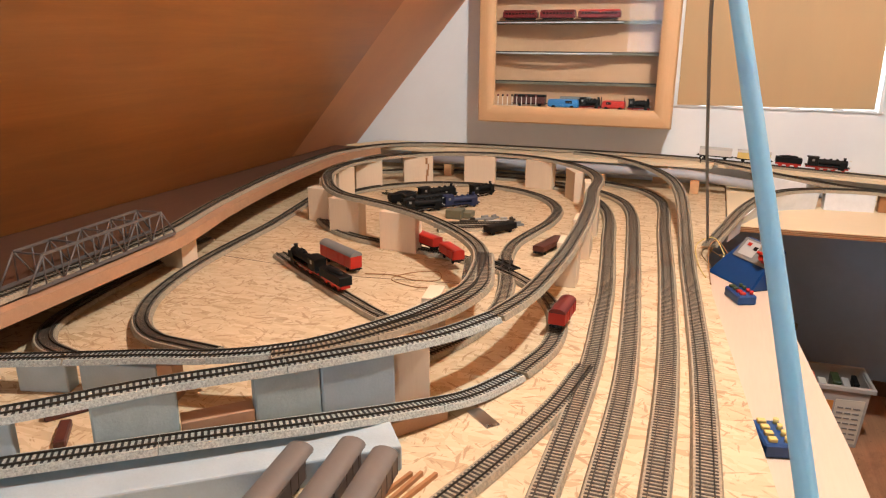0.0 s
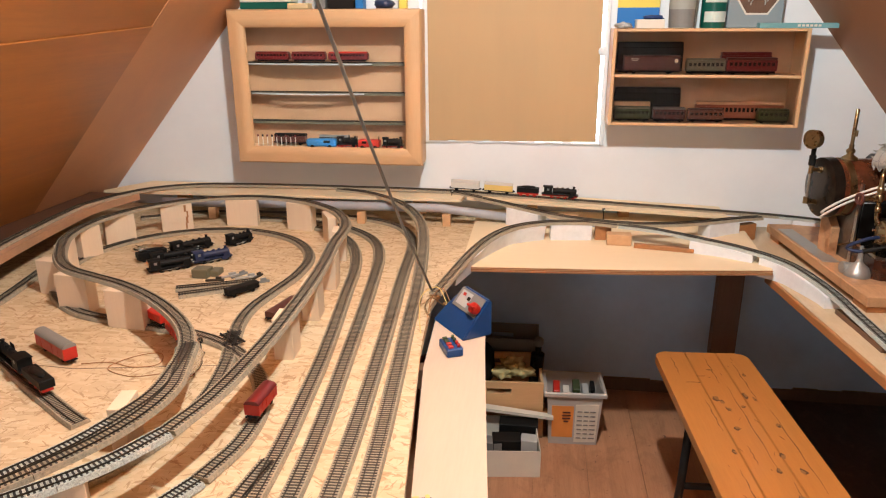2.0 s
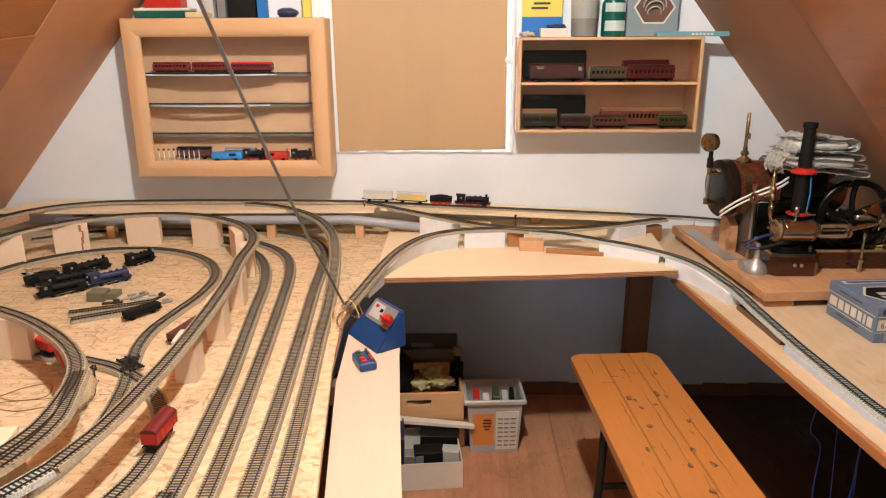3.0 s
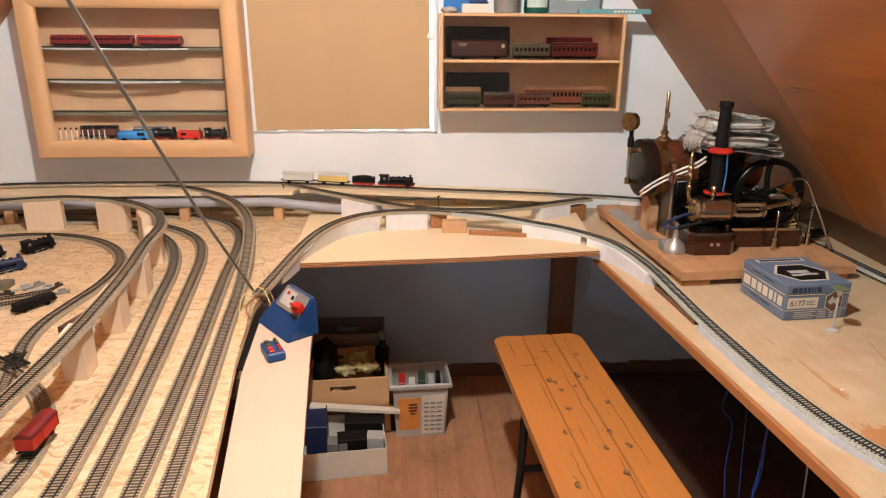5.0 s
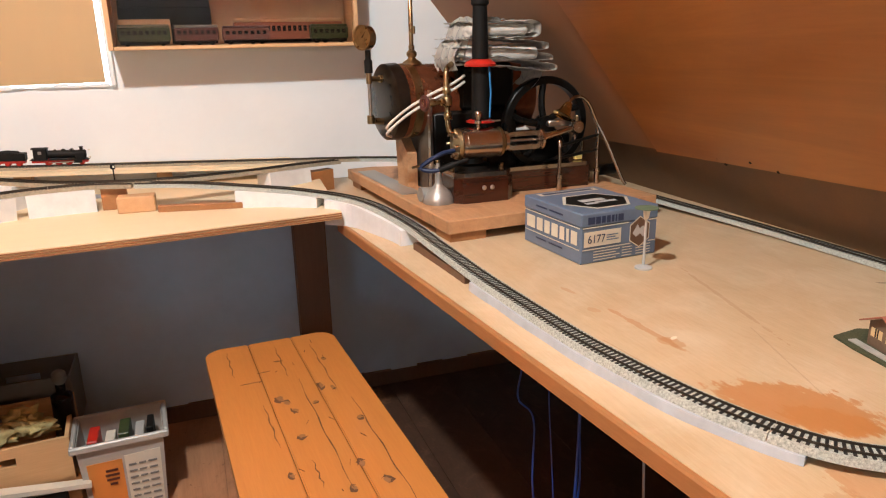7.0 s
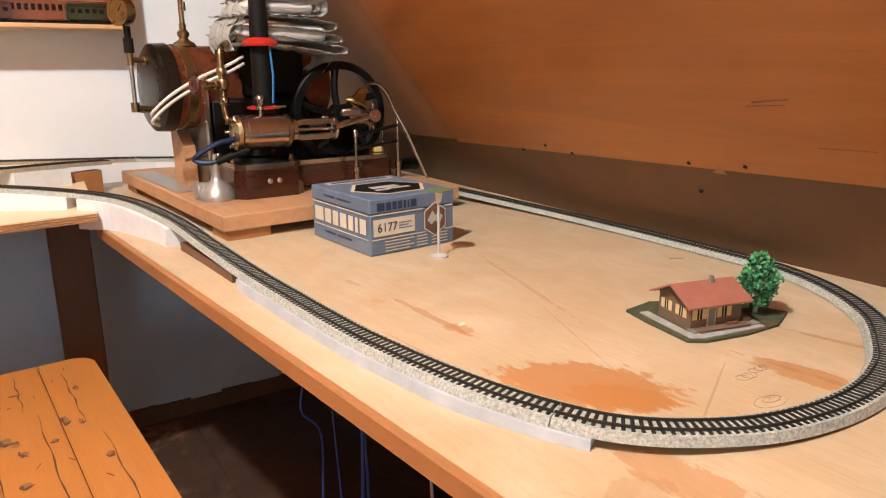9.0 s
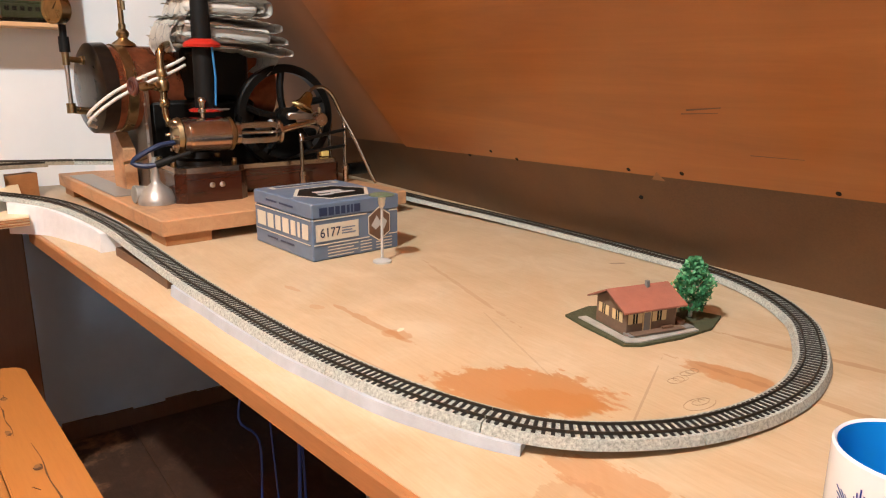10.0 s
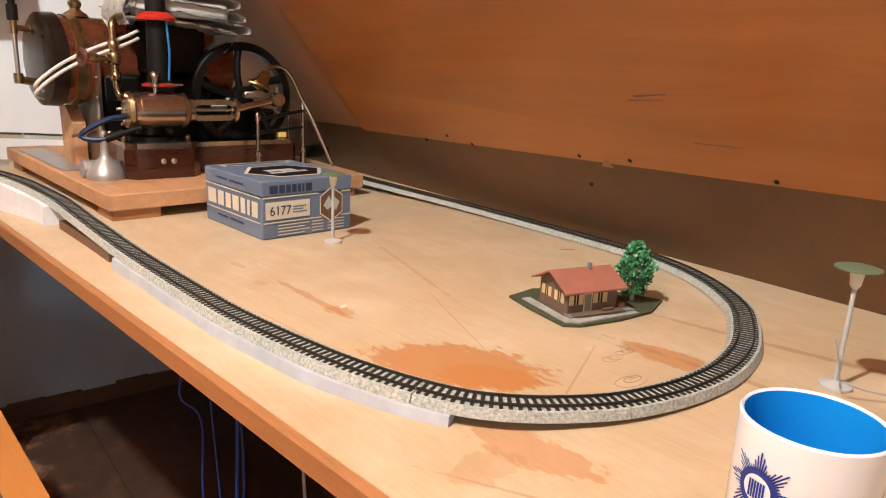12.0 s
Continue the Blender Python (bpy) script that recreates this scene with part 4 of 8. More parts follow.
# foam ramps and blocks under the tracks of the back and right tables
def foam_under(pts, z0, half, label, drop=0.0108, mt=None, foot=1.0):
    line = curve_points(pts, 0.02)
    bm = bmesh.new()
    rows = []
    for k, p in enumerate(line):
        s, _ = side_of(line, k)
        e = 0.0008 * math.sin(k * 0.9)
        rows.append([bm.verts.new((p + s * a * (half + e)) * 1.0 + Vector((0, 0, h - (p + s * a * (half + e)).z))) for a, h in ((-foot, z0), (foot, z0), (0.93, p.z - drop), (-0.93, p.z - drop))])
    for r, q in zip(rows, rows[1:]):
        for k in range(4):
            bm.faces.new((r[k], r[(k + 1) % 4], q[(k + 1) % 4], q[k]))
    bm.faces.new(rows[0][::-1])
    bm.faces.new(rows[-1])
    bmesh.ops.recalc_face_normals(bm, faces=bm.faces)
    return solid("foam_ramp", bm, mt or M_FOAM, label, "foam ramp", "foam ramps")


BT = 0.778    # top of the plywood table at the back
foam_under([(0.122, 1.752, 0.797), (0.140, 1.812, 0.806), (0.157, 1.868, 0.8145)], 0.7602, 0.019, "white foam ramp before the edge of the back table", foot=0.8)
foam_under([(0.160, 1.8785, 0.816), (0.206, 1.985, 0.835), (0.250, 2.075, 0.839), (0.30, 2.135, 0.841), (0.40, 2.19, 0.842)], BT, 0.021, "white foam ramp under the curved track on the back table", foot=0.35)
foam_under([(0.415, 2.197, 0.842), (0.56, 2.212, 0.842)], BT, 0.022, "white foam piece under the crossing tracks", foot=0.8)
foam_under([(0.27, 2.385, 0.851), (0.40, 2.30, 0.846)], BT, 0.03, "white foam piece under the crossing tracks")
foam_under([(0.87, 2.119, 0.829), (0.95, 2.09, 0.8225), (1.055, 2.032, 0.812)], BT, 0.026, "white foam ramp under the curved track on the back table")
foam_under([(1.07, 2.018, 0.810), (1.13, 1.955, 0.802), (1.178, 1.81, 0.788), (1.190, 1.735, 0.782)], 0.7402, 0.027, "white foam ramp beside the table edge")
foam_under([(1.214, 1.45, 0.766), (1.224, 1.308, 0.764), (1.235, 1.17, 0.763), (1.248, 1.078, 0.763), (1.258, 1.025, 0.763), (1.269, 0.978, 0.763), (1.285, 0.933, 0.762), (1.304, 0.892, 0.761), (1.326, 0.857, 0.760)], 0.7402, 0.025, "long grey-white foam strip under the curved track", mt=M_FOAMG)
foam_under([(0.95, 2.295, 0.834), (1.02, 2.34, 0.830), (1.08, 2.375, 0.8265)], BT, 0.028, "white foam piece under the branching track")
foam_under([(1.3, 2.47, 0.8135), (1.5, 2.415, 0.801), (1.65, 2.31, 0.790)], 0.7402, 0.026, "white foam ramp in the corner behind the engine")
bm = bmesh.new()
sweep(bm, curve_points([(1.190, 1.72, 0.7402), (1.199, 1.60, 0.7402), (1.207, 1.465, 0.7402)], 0.03), [(-0.018, 0), (0.012, 0), (0.012, 0.014), (-0.018, 0.014)])
solid("dark_wood_strip", bm, M_LEG, "dark brown wooden strip along the table edge under the track", "wood strip")
solid("wood_block", turned_box(0.595, 2.215, 0.055, 0.03, BT, 0.8305, 0), M_EDGE, "brown wooden block under the crossing", "block", "wooden blocks")
solid("wood_block", turned_box(0.645, 2.165, 0.082, 0.045, BT, 0.815, -2, 0.002), M_PINE, "small pine block lying before the crossing", "block", "wooden blocks")
solid("wood_wedge", turned_box(0.785, 2.115, 0.19, 0.02, BT, 0.792, -11), M_EDGE, "long thin brown wedge before the curved track", "wedge")
solid("wood_block", turned_box(1.10, 2.39, 0.11, 0.03, 0.7405, 0.800, 25), M_EDGE, "brown block under the branching track", "block", "wooden blocks")
solid("wood_block", turned_box(0.49, 2.33, 0.05, 0.03, BT, 0.83, 0), M_PINE, "pine block under the branching track", "block", "wooden blocks")

# ---------------------------------------------------------------- bench and boxes in the pit
bench = thing("bench", "orange lacquered folding bench with dark knots and scratches", "bench", m=pose(0.895, 1.945, 0, 0, 0, 3.2))
BW, BL, BZ = 0.285, 2.05, 0.495


for k, (x0, x1) in enumerate(((-0.1425, -0.049), (-0.0475, 0.047), (0.0485, 0.1425))):
    bm = bmesh.new()
    r = 0.035
    poly = [(x1, -BL), (x1, 0)] if k < 2 else [(x1, -BL)] + [(x1 - r + r * math.cos(radians(a)), -r + r * math.sin(radians(a))) for a in range(0, 91, 15)]
    poly += [(x0, 0), (x0, -BL)] if k else [(x0 + r - r * math.sin(radians(a)), -r + r * math.cos(radians(a))) for a in range(0, 91, 15)] + [(x0, -BL)]
    slab(bm, poly, BZ - 0.026, BZ)
    bmesh.ops.bevel(bm, geom=[e for e in bm.edges if min(e.verts[0].co.z, e.verts[1].co.z) > BZ - 0.001], offset=0.0022, segments=2, affect="EDGES")
    part("seat_board", bm, M_BENCH, bench)
for x, y, rx_, ry_ in ((-0.03, -0.29, 0.010, 0.016), (-0.02, -0.31, 0.007, 0.012), (-0.012, -0.345, 0.008, 0.012), (0.055, -0.27, 0.008, 0.018), (0.075, -0.285, 0.006, 0.013), (0.03, -0.33, 0.006, 0.008), (-0.02, -0.44, 0.009, 0.011), (0.05, -0.56, 0.008, 0.014), (0.02, -0.62, 0.007, 0.012), (0.075, -0.62, 0.010, 0.012), (0.035, -0.72, 0.011, 0.014), (-0.06, -0.55, 0.006, 0.012), (0.09, -0.42, 0.006, 0.012), (-0.09, -0.75, 0.009, 0.013), (0.0, -0.12, 0.012, 0.004), (-0.07, -0.20, 0.022, 0.003), (-0.04, -0.16, 0.015, 0.0025), (0.09, -0.15, 0.006, 0.009)):
    # a broken ring of dark wear, never quite closed
    bm = bmesh.new()
    n, a0 = 9, random.random() * 6.28
    span = random.choice((2.2, 3.4, 4.6, 5.6))
    out, inn = [], []
    for k in range(n + 1):
        a, wob = a0 + span * k / n, 0.75 + 0.5 * random.random()
        th = 0.0036 * math.sin(math.pi * (k + 0.3) / (n + 0.6)) * (0.5 + random.random())
        px, py = x + rx_ * wob * math.cos(a), y + ry_ * wob * math.sin(a)
        out.append(bm.verts.new((px, py, BZ + 0.0005)))
        inn.append(bm.verts.new((px + (x - px) * min(0.8, th / 0.006) + 0.0006, py + (y - py) * min(0.8, th / 0.006) + 0.0006, BZ + 0.0005)))
    for k in range(n):
        bm.faces.new((out[k], out[k + 1], inn[k + 1], inn[k]))
    bmesh.ops.recalc_face_normals(bm, faces=bm.faces)
    part("worn_mark", bm, M_KNOT, bench)
    bm = bmesh.new()
    rim_ = [bm.verts.new((x + rx_ * (0.55 + 0.35 * random.random()) * math.cos(0.63 * k), y + ry_ * (0.55 + 0.35 * random.random()) * math.sin(0.63 * k), BZ + 0.0003)) for k in range(10)]
    bm.faces.new(rim_)
    part("worn_patch", bm, M_SCUFF, bench)
# long cracks along the boards
for x, y0, y1 in ((-0.098, -0.03, -0.16), (-0.062, -0.30, -0.46), (-0.07, -0.62, -0.80), (0.004, -0.04, -0.20), (0.020, -0.22, -0.62), (0.036, -0.66, -0.92), (0.080, -0.06, -0.30), (0.098, -0.34, -0.70), (-0.02, -0.52, -0.60)):
    bm = bmesh.new()
    n = 14
    row = []
    for k in range(n + 1):
        wide = 0.0012 * abs(math.sin(k * 2.1 + x * 90)) * math.sin(math.pi * (k + 0.2) / (n + 0.4)) + 0.0003
        cx = x + 0.0016 * math.sin(k * 1.3 + x * 50)
        row.append([bm.verts.new((cx + e * wide, y0 + (y1 - y0) * k / n, BZ + 0.0004)) for e in (-1, 1)])
    for a, b in zip(row, row[1:]):
        bm.faces.new((a[0], b[0], b[1], a[1]))
    part("crack", bm, M_KNOT, bench)
for k in range(16):
    x, y, a, L = random.uniform(-0.10, 0.10), random.uniform(-0.98, -0.04), random.gauss(90, 30), random.uniform(0.004, 0.02)
    bm = bmesh.new()
    box(bm, (0, 0, 0.0003), (L, random.uniform(0.0006, 0.0012), 0.0006), 0, pose(x, y, BZ, 0, 0, a))
    part("scratch", bm, M_KNOT, bench)
for y in (-0.36, -1.7):
    bm = bmesh.new()
    for x in (-0.115, 0.115):
        tube(bm, [(x, y, BZ - 0.03), (x, y + 0.02, 0.24), (x * 1.12, y + 0.03, 0.005)], 0.012, 10)
    tube(bm, [(-0.115, y + 0.02, 0.24), (0.115, y + 0.02, 0.24)], 0.010, 8)
    tube(bm, [(-0.128, y + 0.03, 0.012), (0.128, y + 0.03, 0.012)], 0.012, 8)
    part("folding_leg", bm, M_IRON, bench, "dark iron folding leg")
    bm = bmesh.new()
    tube(bm, [(0.0, y + 0.02, 0.24), (0.0, y - 0.16, 0.36), (0.0, y - 0.30, BZ - 0.03)], 0.008, 8)
    part("brace", bm, M_IRON, bench)


def crate(label, w, d, h, m, t, mt, holes=True):
    """An open crate whose ends have hand holes."""
    c = thing("crate", label, "crate", "crates under the table", m)
    part("bottom", new_box((0, d / 2, t / 2), (w, d, t)), mt, c)
    for x in (-1, 1):
        part("side", new_box((x * (w / 2 - t / 2), d / 2, h / 2), (t, d - 2 * t - 0.001, h), 0.001), mt, c)
    for y in (t / 2, d - t / 2):
        bm = bmesh.new()
        if holes:
            hw, hh, hz = 0.045, 0.011, h * 0.68
            for cx, sx, cz, sz in ((-(w / 2 + hw) / 2, w / 2 - hw, h / 2, h), ((w / 2 + hw) / 2, w / 2 - hw, h / 2, h), (0, 2 * hw, (hz - hh) / 2, hz - hh), (0, 2 * hw, (h + hz + hh) / 2, h - hz - hh)):
                box(bm, (cx, y, cz), (sx, t, sz))
            bmesh.ops.remove_doubles(bm, verts=bm.verts, dist=1e-5)
        else:
            box(bm, (0, y, h / 2), (w, t, h), 0.001)
        part("front_board" if y < d / 2 else "back_board", bm, mt, c)
    return c


M_PINEF = wood("pale_pine_crate", (0.72, 0.45, 0.23), (0.56, 0.32, 0.14), 0, 0.6, 4)
crate("low pine crate standing on the floor under the other", 0.34, 0.27, 0.118, pose(0.250, 2.165, 0, 0, 0, 0), 0.010, M_PINEF, False)
crate("pine crate with hand holes full of cloths", 0.325, 0.255, 0.118, pose(0.254, 2.142, 0.119, 0, 0, 4), 0.010, M_PINEF)
crate("dark grey plastic crate with a hand hole behind the pine one", 0.30, 0.16, 0.165, pose(0.245, 2.415, 0.119), 0.006, M_GREY)


def crumple(bm, centre, size, seed, rings=9, seg=14, rough=0.35):
    """A soft crumpled lump."""
    rnd = Vector((seed * 7.1, seed * 3.3, seed * 1.7))
    r = bmesh.ops.create_uvsphere(bm, u_segments=seg, v_segments=rings, radius=1.0)
    for v in r["verts"]:
        n = noise.noise(v.co * 2.2 + rnd) * rough + noise.noise(v.co * 5.0 + rnd) * rough * 0.5
        p = v.co * (1 + n)
        v.co = Vector((p.x * size[0], p.y * size[1], max(p.z, -0.8) * size[2])) + Vector(centre)
    for f in bm.faces:
        f.smooth = True


M_YCLOTH = mat("pale_yellow_cloth", (0.62, 0.52, 0.24), 0.85, var=0.35, scale=30, fine=200, bump=0.6)
bm = bmesh.new()
for q, (x, y, z, r) in enumerate(((0.26, 2.22, 0.236, 0.035), (0.31, 2.235, 0.245, 0.04), (0.345, 2.225, 0.24, 0.032), (0.29, 2.27, 0.25, 0.04))):
    crumple(bm, (x, y, z), (r, r * 0.8, r * 0.6), 3 + q, 11, 16, 0.9)
solid("cleaning_cloth", bm, M_YCLOTH, "crumpled pale yellow cloths in the pine crate", "cloth")
bm = bmesh.new()
crumple(bm, (0.18, 2.25, 0.255), (0.05, 0.08, 0.09), 8, rough=0.2)
solid("dark_bag", bm, M_BLACKM, "black crumpled bag in the pine crate", "bag")
# a dark hand pump leaning in the crate
pump = thing("hand_pump", "black hand pump with a grey knob leaning in the crate", "pump")
bm = bmesh.new()
lathe(bm, (0.385, 2.30, 0.16), (0.05, -0.1, 1), [(0, 0.026), (0.13, 0.026), (0.14, 0.012), (0.165, 0.012)], 16)
part("barrel", bm, M_BLACK, pump, smooth=True)
bm = bmesh.new()
lathe(bm, (0.3933, 2.2835, 0.325), (0.05, -0.1, 1), [(0, 0.012), (0.012, 0.018), (0.028, 0.017), (0.036, 0.008)], 16)
part("knob", bm, M_GREY, pump, "grey round knob", True)
# red bucket behind the side board
bm = bmesh.new()
lathe(bm, (0.055, 2.13, 0.0), (0, 0, 1), [(0, 0.075), (0.30, 0.10), (0.31, 0.104), (0.31, 0.098), (0.01, 0.07)], 28)
solid("red_bucket", bm, M_DRED, "tall dark red plastic bucket on the floor", "bucket", smooth=True)

# translucent tub with two papers on its front
tub = thing("plastic_tub", "translucent plastic tub with orange and white labels, half full", "tub", m=pose(0.53, 2.125, 0, 0, 0, 3))


def tapered(bm, w0, d0, w1, d1, z0, z1, cy, t=0.0, mi=0, bottom=True):
    lo = [bm.verts.new((sx * w0 / 2, cy + sy * d0 / 2, z0)) for sx, sy in ((1, -1), (1, 1), (-1, 1), (-1, -1))]
    hi = [bm.verts.new((sx * w1 / 2, cy + sy * d1 / 2, z1)) for sx, sy in ((1, -1), (1, 1), (-1, 1), (-1, -1))]
    for k in range(4):
        bm.faces.new((lo[k], lo[(k + 1) % 4], hi[(k + 1) % 4], hi[k])).material_index = mi
    if bottom:
        bm.faces.new(lo[::-1]).material_index = mi
    return hi


M_TUB = mat("milky_plastic", (0.44, 0.42, 0.39), 0.35, var=0.08)
bm = bmesh.new()
a = tapered(bm, 0.175, 0.13, 0.20, 0.155, 0.0, 0.215, 0.078)
b = tapered(bm, 0.171, 0.126, 0.196, 0.151, 0.004, 0.215, 0.078)
for k in range(4):
    bm.faces.new((a[k], a[(k + 1) % 4], b[(k + 1) % 4], b[k]))
part("body", bm, M_TUB, tub)
bm = bmesh.new()
for c, s in (((0, -0.004, 0.214), (0.226, 0.012, 0.018)), ((0, 0.160, 0.214), (0.226, 0.012, 0.018)), ((-0.107, 0.078, 0.214), (0.012, 0.152, 0.018)), ((0.107, 0.078, 0.214), (0.012, 0.152, 0.018))):
    box(bm, c, s, 0.003)
part("rim", bm, M_TUB, tub, "rolled plastic rim")
M_ORANGE = mat("orange_paper", (0.74, 0.28, 0.06), 0.6, var=0.12)
bm = bmesh.new()
prism(bm, [(-0.078, 0.013, 0.03), (-0.002, 0.013, 0.03), (-0.002, 0.0035, 0.165), (-0.082, 0.0035, 0.165)], (0, -0.002, 0))
part("orange_label", bm, M_ORANGE, tub, "orange paper label with dark bars")
bm = bmesh.new()
prism(bm, [(0.004, 0.014, 0.01), (0.082, 0.014, 0.012), (0.088, 0.0025, 0.175), (0.004, 0.0025, 0.172)], (0, -0.002, 0))
part("white_label", bm, M_CREAM, tub, "white paper label with dark bars")
for k in range(7):
    for (x0, x1) in ((0.010, 0.030), (0.034, 0.052), (0.056, 0.078)):
        z = 0.03 + 0.019 * k
        y = 0.0115 - (z - 0.01) * 0.0705
        part("label_bar", new_box(((x0 + x1) / 2, y - 0.0012, z), (x1 - x0 - 0.004 * random.random(), 0.001, 0.005)), M_GREY, tub)
for k in range(4):
    z = 0.10 + 0.013 * k
    part("label_bar", new_box((-0.028, 0.0095 - (z - 0.03) * 0.0705, z), (0.034 * (0.5 + 0.5 * random.random()), 0.001, 0.006)), M_MAROON, tub)
for x, y, w, d, h, mt, lb in ((-0.066, 0.066, 0.03, 0.08, 0.208, M_RED, "red flat packet in the tub"), (-0.03, 0.072, 0.03, 0.07, 0.19, M_CREAM, "cream packet in the tub"), (0.006, 0.075, 0.032, 0.08, 0.212, M_GREEN, "dark green packet in the tub"), (0.04, 0.08, 0.028, 0.08, 0.195, M_LGREY, "light grey packet in the tub"), (0.066, 0.085, 0.020, 0.07, 0.208, M_BLACKM, "black packet in the tub")):
    bm = new_box((0.53 + x, 2.125 + y, 0.0045 + h / 2), (w * 0.8, d, h), 0.002, None)
    solid("packet", bm, mt, lb, "packet", "packets in the tub")

# white open carton with scraps before the crates
carton = thing("white_carton", "white open carton with dark and pale scraps", "carton", m=pose(0.262, 1.905, 0, 0, 0, 6))
part("bottom", new_box((0, 0.115, 0.002), (0.30, 0.23, 0.004)), M_CREAM, carton)
for c, s in (((0, 0.0015, 0.0525), (0.30, 0.003, 0.10)), ((0, 0.2285, 0.0525), (0.30, 0.003, 0.10)), ((-0.1485, 0.115, 0.0525), (0.003, 0.224, 0.10)), ((0.1485, 0.115, 0.0525), (0.003, 0.224, 0.10))):
    part("wall", new_box(c, s), M_CREAM, carton)
for x, y, z, w, d, h, mt, a, lb in ((0.02, 0.07, 0.05, 0.10, 0.06, 0.09, M_BLACKM, 6, "black flat scrap"), (0.10, 0.08, 0.05, 0.06, 0.05, 0.08, M_LGREY, -5, "white foam scrap"), (-0.03, 0.06, 0.045, 0.07, 0.05, 0.08, M_GREY, 3, "pale scrap"), (0.06, 0.16, 0.055, 0.14, 0.06, 0.10, M_BLACKM, 0, "black scrap block"), (-0.10, 0.10, 0.08, 0.07, 0.14, 0.15, M_DNAVY, 4, "dark blue carton")):
    bm = bmesh.new()
    box(bm, (0, 0, z + 0.0045), (w, d, h), 0.002, pose(0.27 + x, 1.935 + y, 0, 0, 0, a))
    solid("scrap_block", bm, mt, lb + " in the white carton", "scrap", "scraps in the carton")
bm = bmesh.new()
prism(bm, [(0.14, 2.08, 0.155), (0.455, 2.11, 0.112), (0.452, 2.135, 0.112), (0.14, 2.115, 0.155)], (0, 0, 0.012))
solid("white_lath", bm, M_CREAM, "white painted lath lying across the carton", "lath")
bm = bmesh.new()
prism(bm, [(0.17, 2.14, 0.10), (0.47, 2.145, 0.10), (0.47, 2.185, 0.10), (0.17, 2.18, 0.10)], (0, 0, 0.018))
solid("brown_lath", bm, M_EDGE, "brown wooden lath lying behind the carton", "lath")
bm = bmesh.new()
lathe(bm, (0.60, 1.62, 0.0), (0, 0, 1), [(0.0, 0.012), (0.001, 0.014), (0.0016, 0.010)], 14)
solid("paper_scrap", bm, M_CREAM, "tiny white paper scrap on the floor", "paper scrap")

# ---------------------------------------------------------------- blue transformer and switch boxes on the side board
trafo = thing("transformer", "blue metal model railway transformer with a grey panel and red knob", "transformer", m=pose(0.140, 1.525, 0.72, 0, 0, -54) @ Matrix.Diagonal((0.88, 0.85, 0.85, 1)))
# the long side lies along x; the steep front looks to -y
prof = [(0.0, 0.0), (0.040, 0.058), (0.090, 0.116), (0.104, 0.112), (0.104, 0.0)]
bm = bmesh.new()
a = [bm.verts.new((-0.095 + 0.42 * z, y, z)) for y, z in prof]
b = [bm.verts.new((0.092, y, z)) for y, z in prof]
for k in range(5):
    bm.faces.new((a[k], b[k], b[(k + 1) % 5], a[(k + 1) % 5]))
bm.faces.new(a[::-1])
bm.faces.new(b)
bmesh.ops.recalc_face_normals(bm, faces=bm.faces)
bmesh.ops.bevel(bm, geom=list(bm.edges), offset=0.004, segments=2, affect="EDGES")
part("housing", bm, M_BLUE, trafo, smooth=True)
slope = math.degrees(math.atan2(0.058, 0.050))
on_panel = lambda x, u, lift: pose(x, 0.040 + 0.050 * u - 0.757 * lift, 0.058 + 0.058 * u + 0.653 * lift, slope, 0, 0)
bm = bmesh.new()
box(bm, (0, 0, 0), (0.132, 0.066, 0.003), 0.001, on_panel(0.020, 0.52, 0.002))
part("control_panel", bm, M_GREY, trafo, "dull grey sloping panel")
bm = bmesh.new()
box(bm, (0, 0, 0), (0.058, 0.048, 0.001), 0.0, on_panel(-0.004, 0.55, 0.0042))
part("scale_plate", bm, M_LGREY, trafo, "pale grey plate with markings")
bm = bmesh.new()
box(bm, (0, 0, 0), (0.014, 0.010, 0.0008), 0.0, on_panel(-0.014, 0.72, 0.0052))
part("red_mark", bm, M_RED, trafo)
bm = bmesh.new()
box(bm, (0, 0, 0), (0.014, 0.012, 0.0008), 0.0, on_panel(0.016, 0.62, 0.0052))
part("dark_mark", bm, M_BLACKM, trafo)
bm = bmesh.new()
lathe(bm, (0, 0, 0), (0, 0, 1), [(0, 0.014), (0.010, 0.018), (0.022, 0.017), (0.024, 0.012)], 20, 0)
box(bm, (0, 0, 0.029), (0.034, 0.008, 0.012), 0.002)
bmesh.ops.transform(bm, matrix=on_panel(0.078, 0.42, 0.003), verts=bm.verts)
part("knob", bm, M_RED, trafo, "red control knob", True)
for k in range(3):
    bm = bmesh.new()
    cyl(bm, (-0.074, 0.04 + 0.018 * k, 0.045), (-0.092, 0.04 + 0.018 * k, 0.047), 0.006, seg=10)
    part("terminal", bm, M_BRASS, trafo)


def switch_box(m, label, caps):
    s = thing("switch_box", label, "switch box", "blue switch boxes", m)
    part("housing", new_box((0, 0, 0.011), (0.042, 0.072, 0.022), 0.003), M_BLUE, s)
    for k, mt in enumerate(caps):
        part("button", new_box((-0.008, -0.025 + 0.017 * k, 0.0245), (0.012, 0.010, 0.006), 0.001), mt, s)
        bm = bmesh.new()
        cyl(bm, (0.012, -0.025 + 0.017 * k, 0.021), (0.012, -0.025 + 0.017 * k, 0.03), 0.004, seg=10)
        part("socket", bm, mt, s)
    return s


switch_box(pose(0.165, 1.402, 0.72, 0, 0, 24), "small blue switch box with red and green buttons", (M_RED, M_RED, M_GREEN, M_GREEN))
switch_box(pose(0.193, 0.775, 0.72, 0, 0, 14), "small blue switch box with yellow sockets", (M_YELLOW, M_YELLOW, M_YELLOW, M_YELLOW))
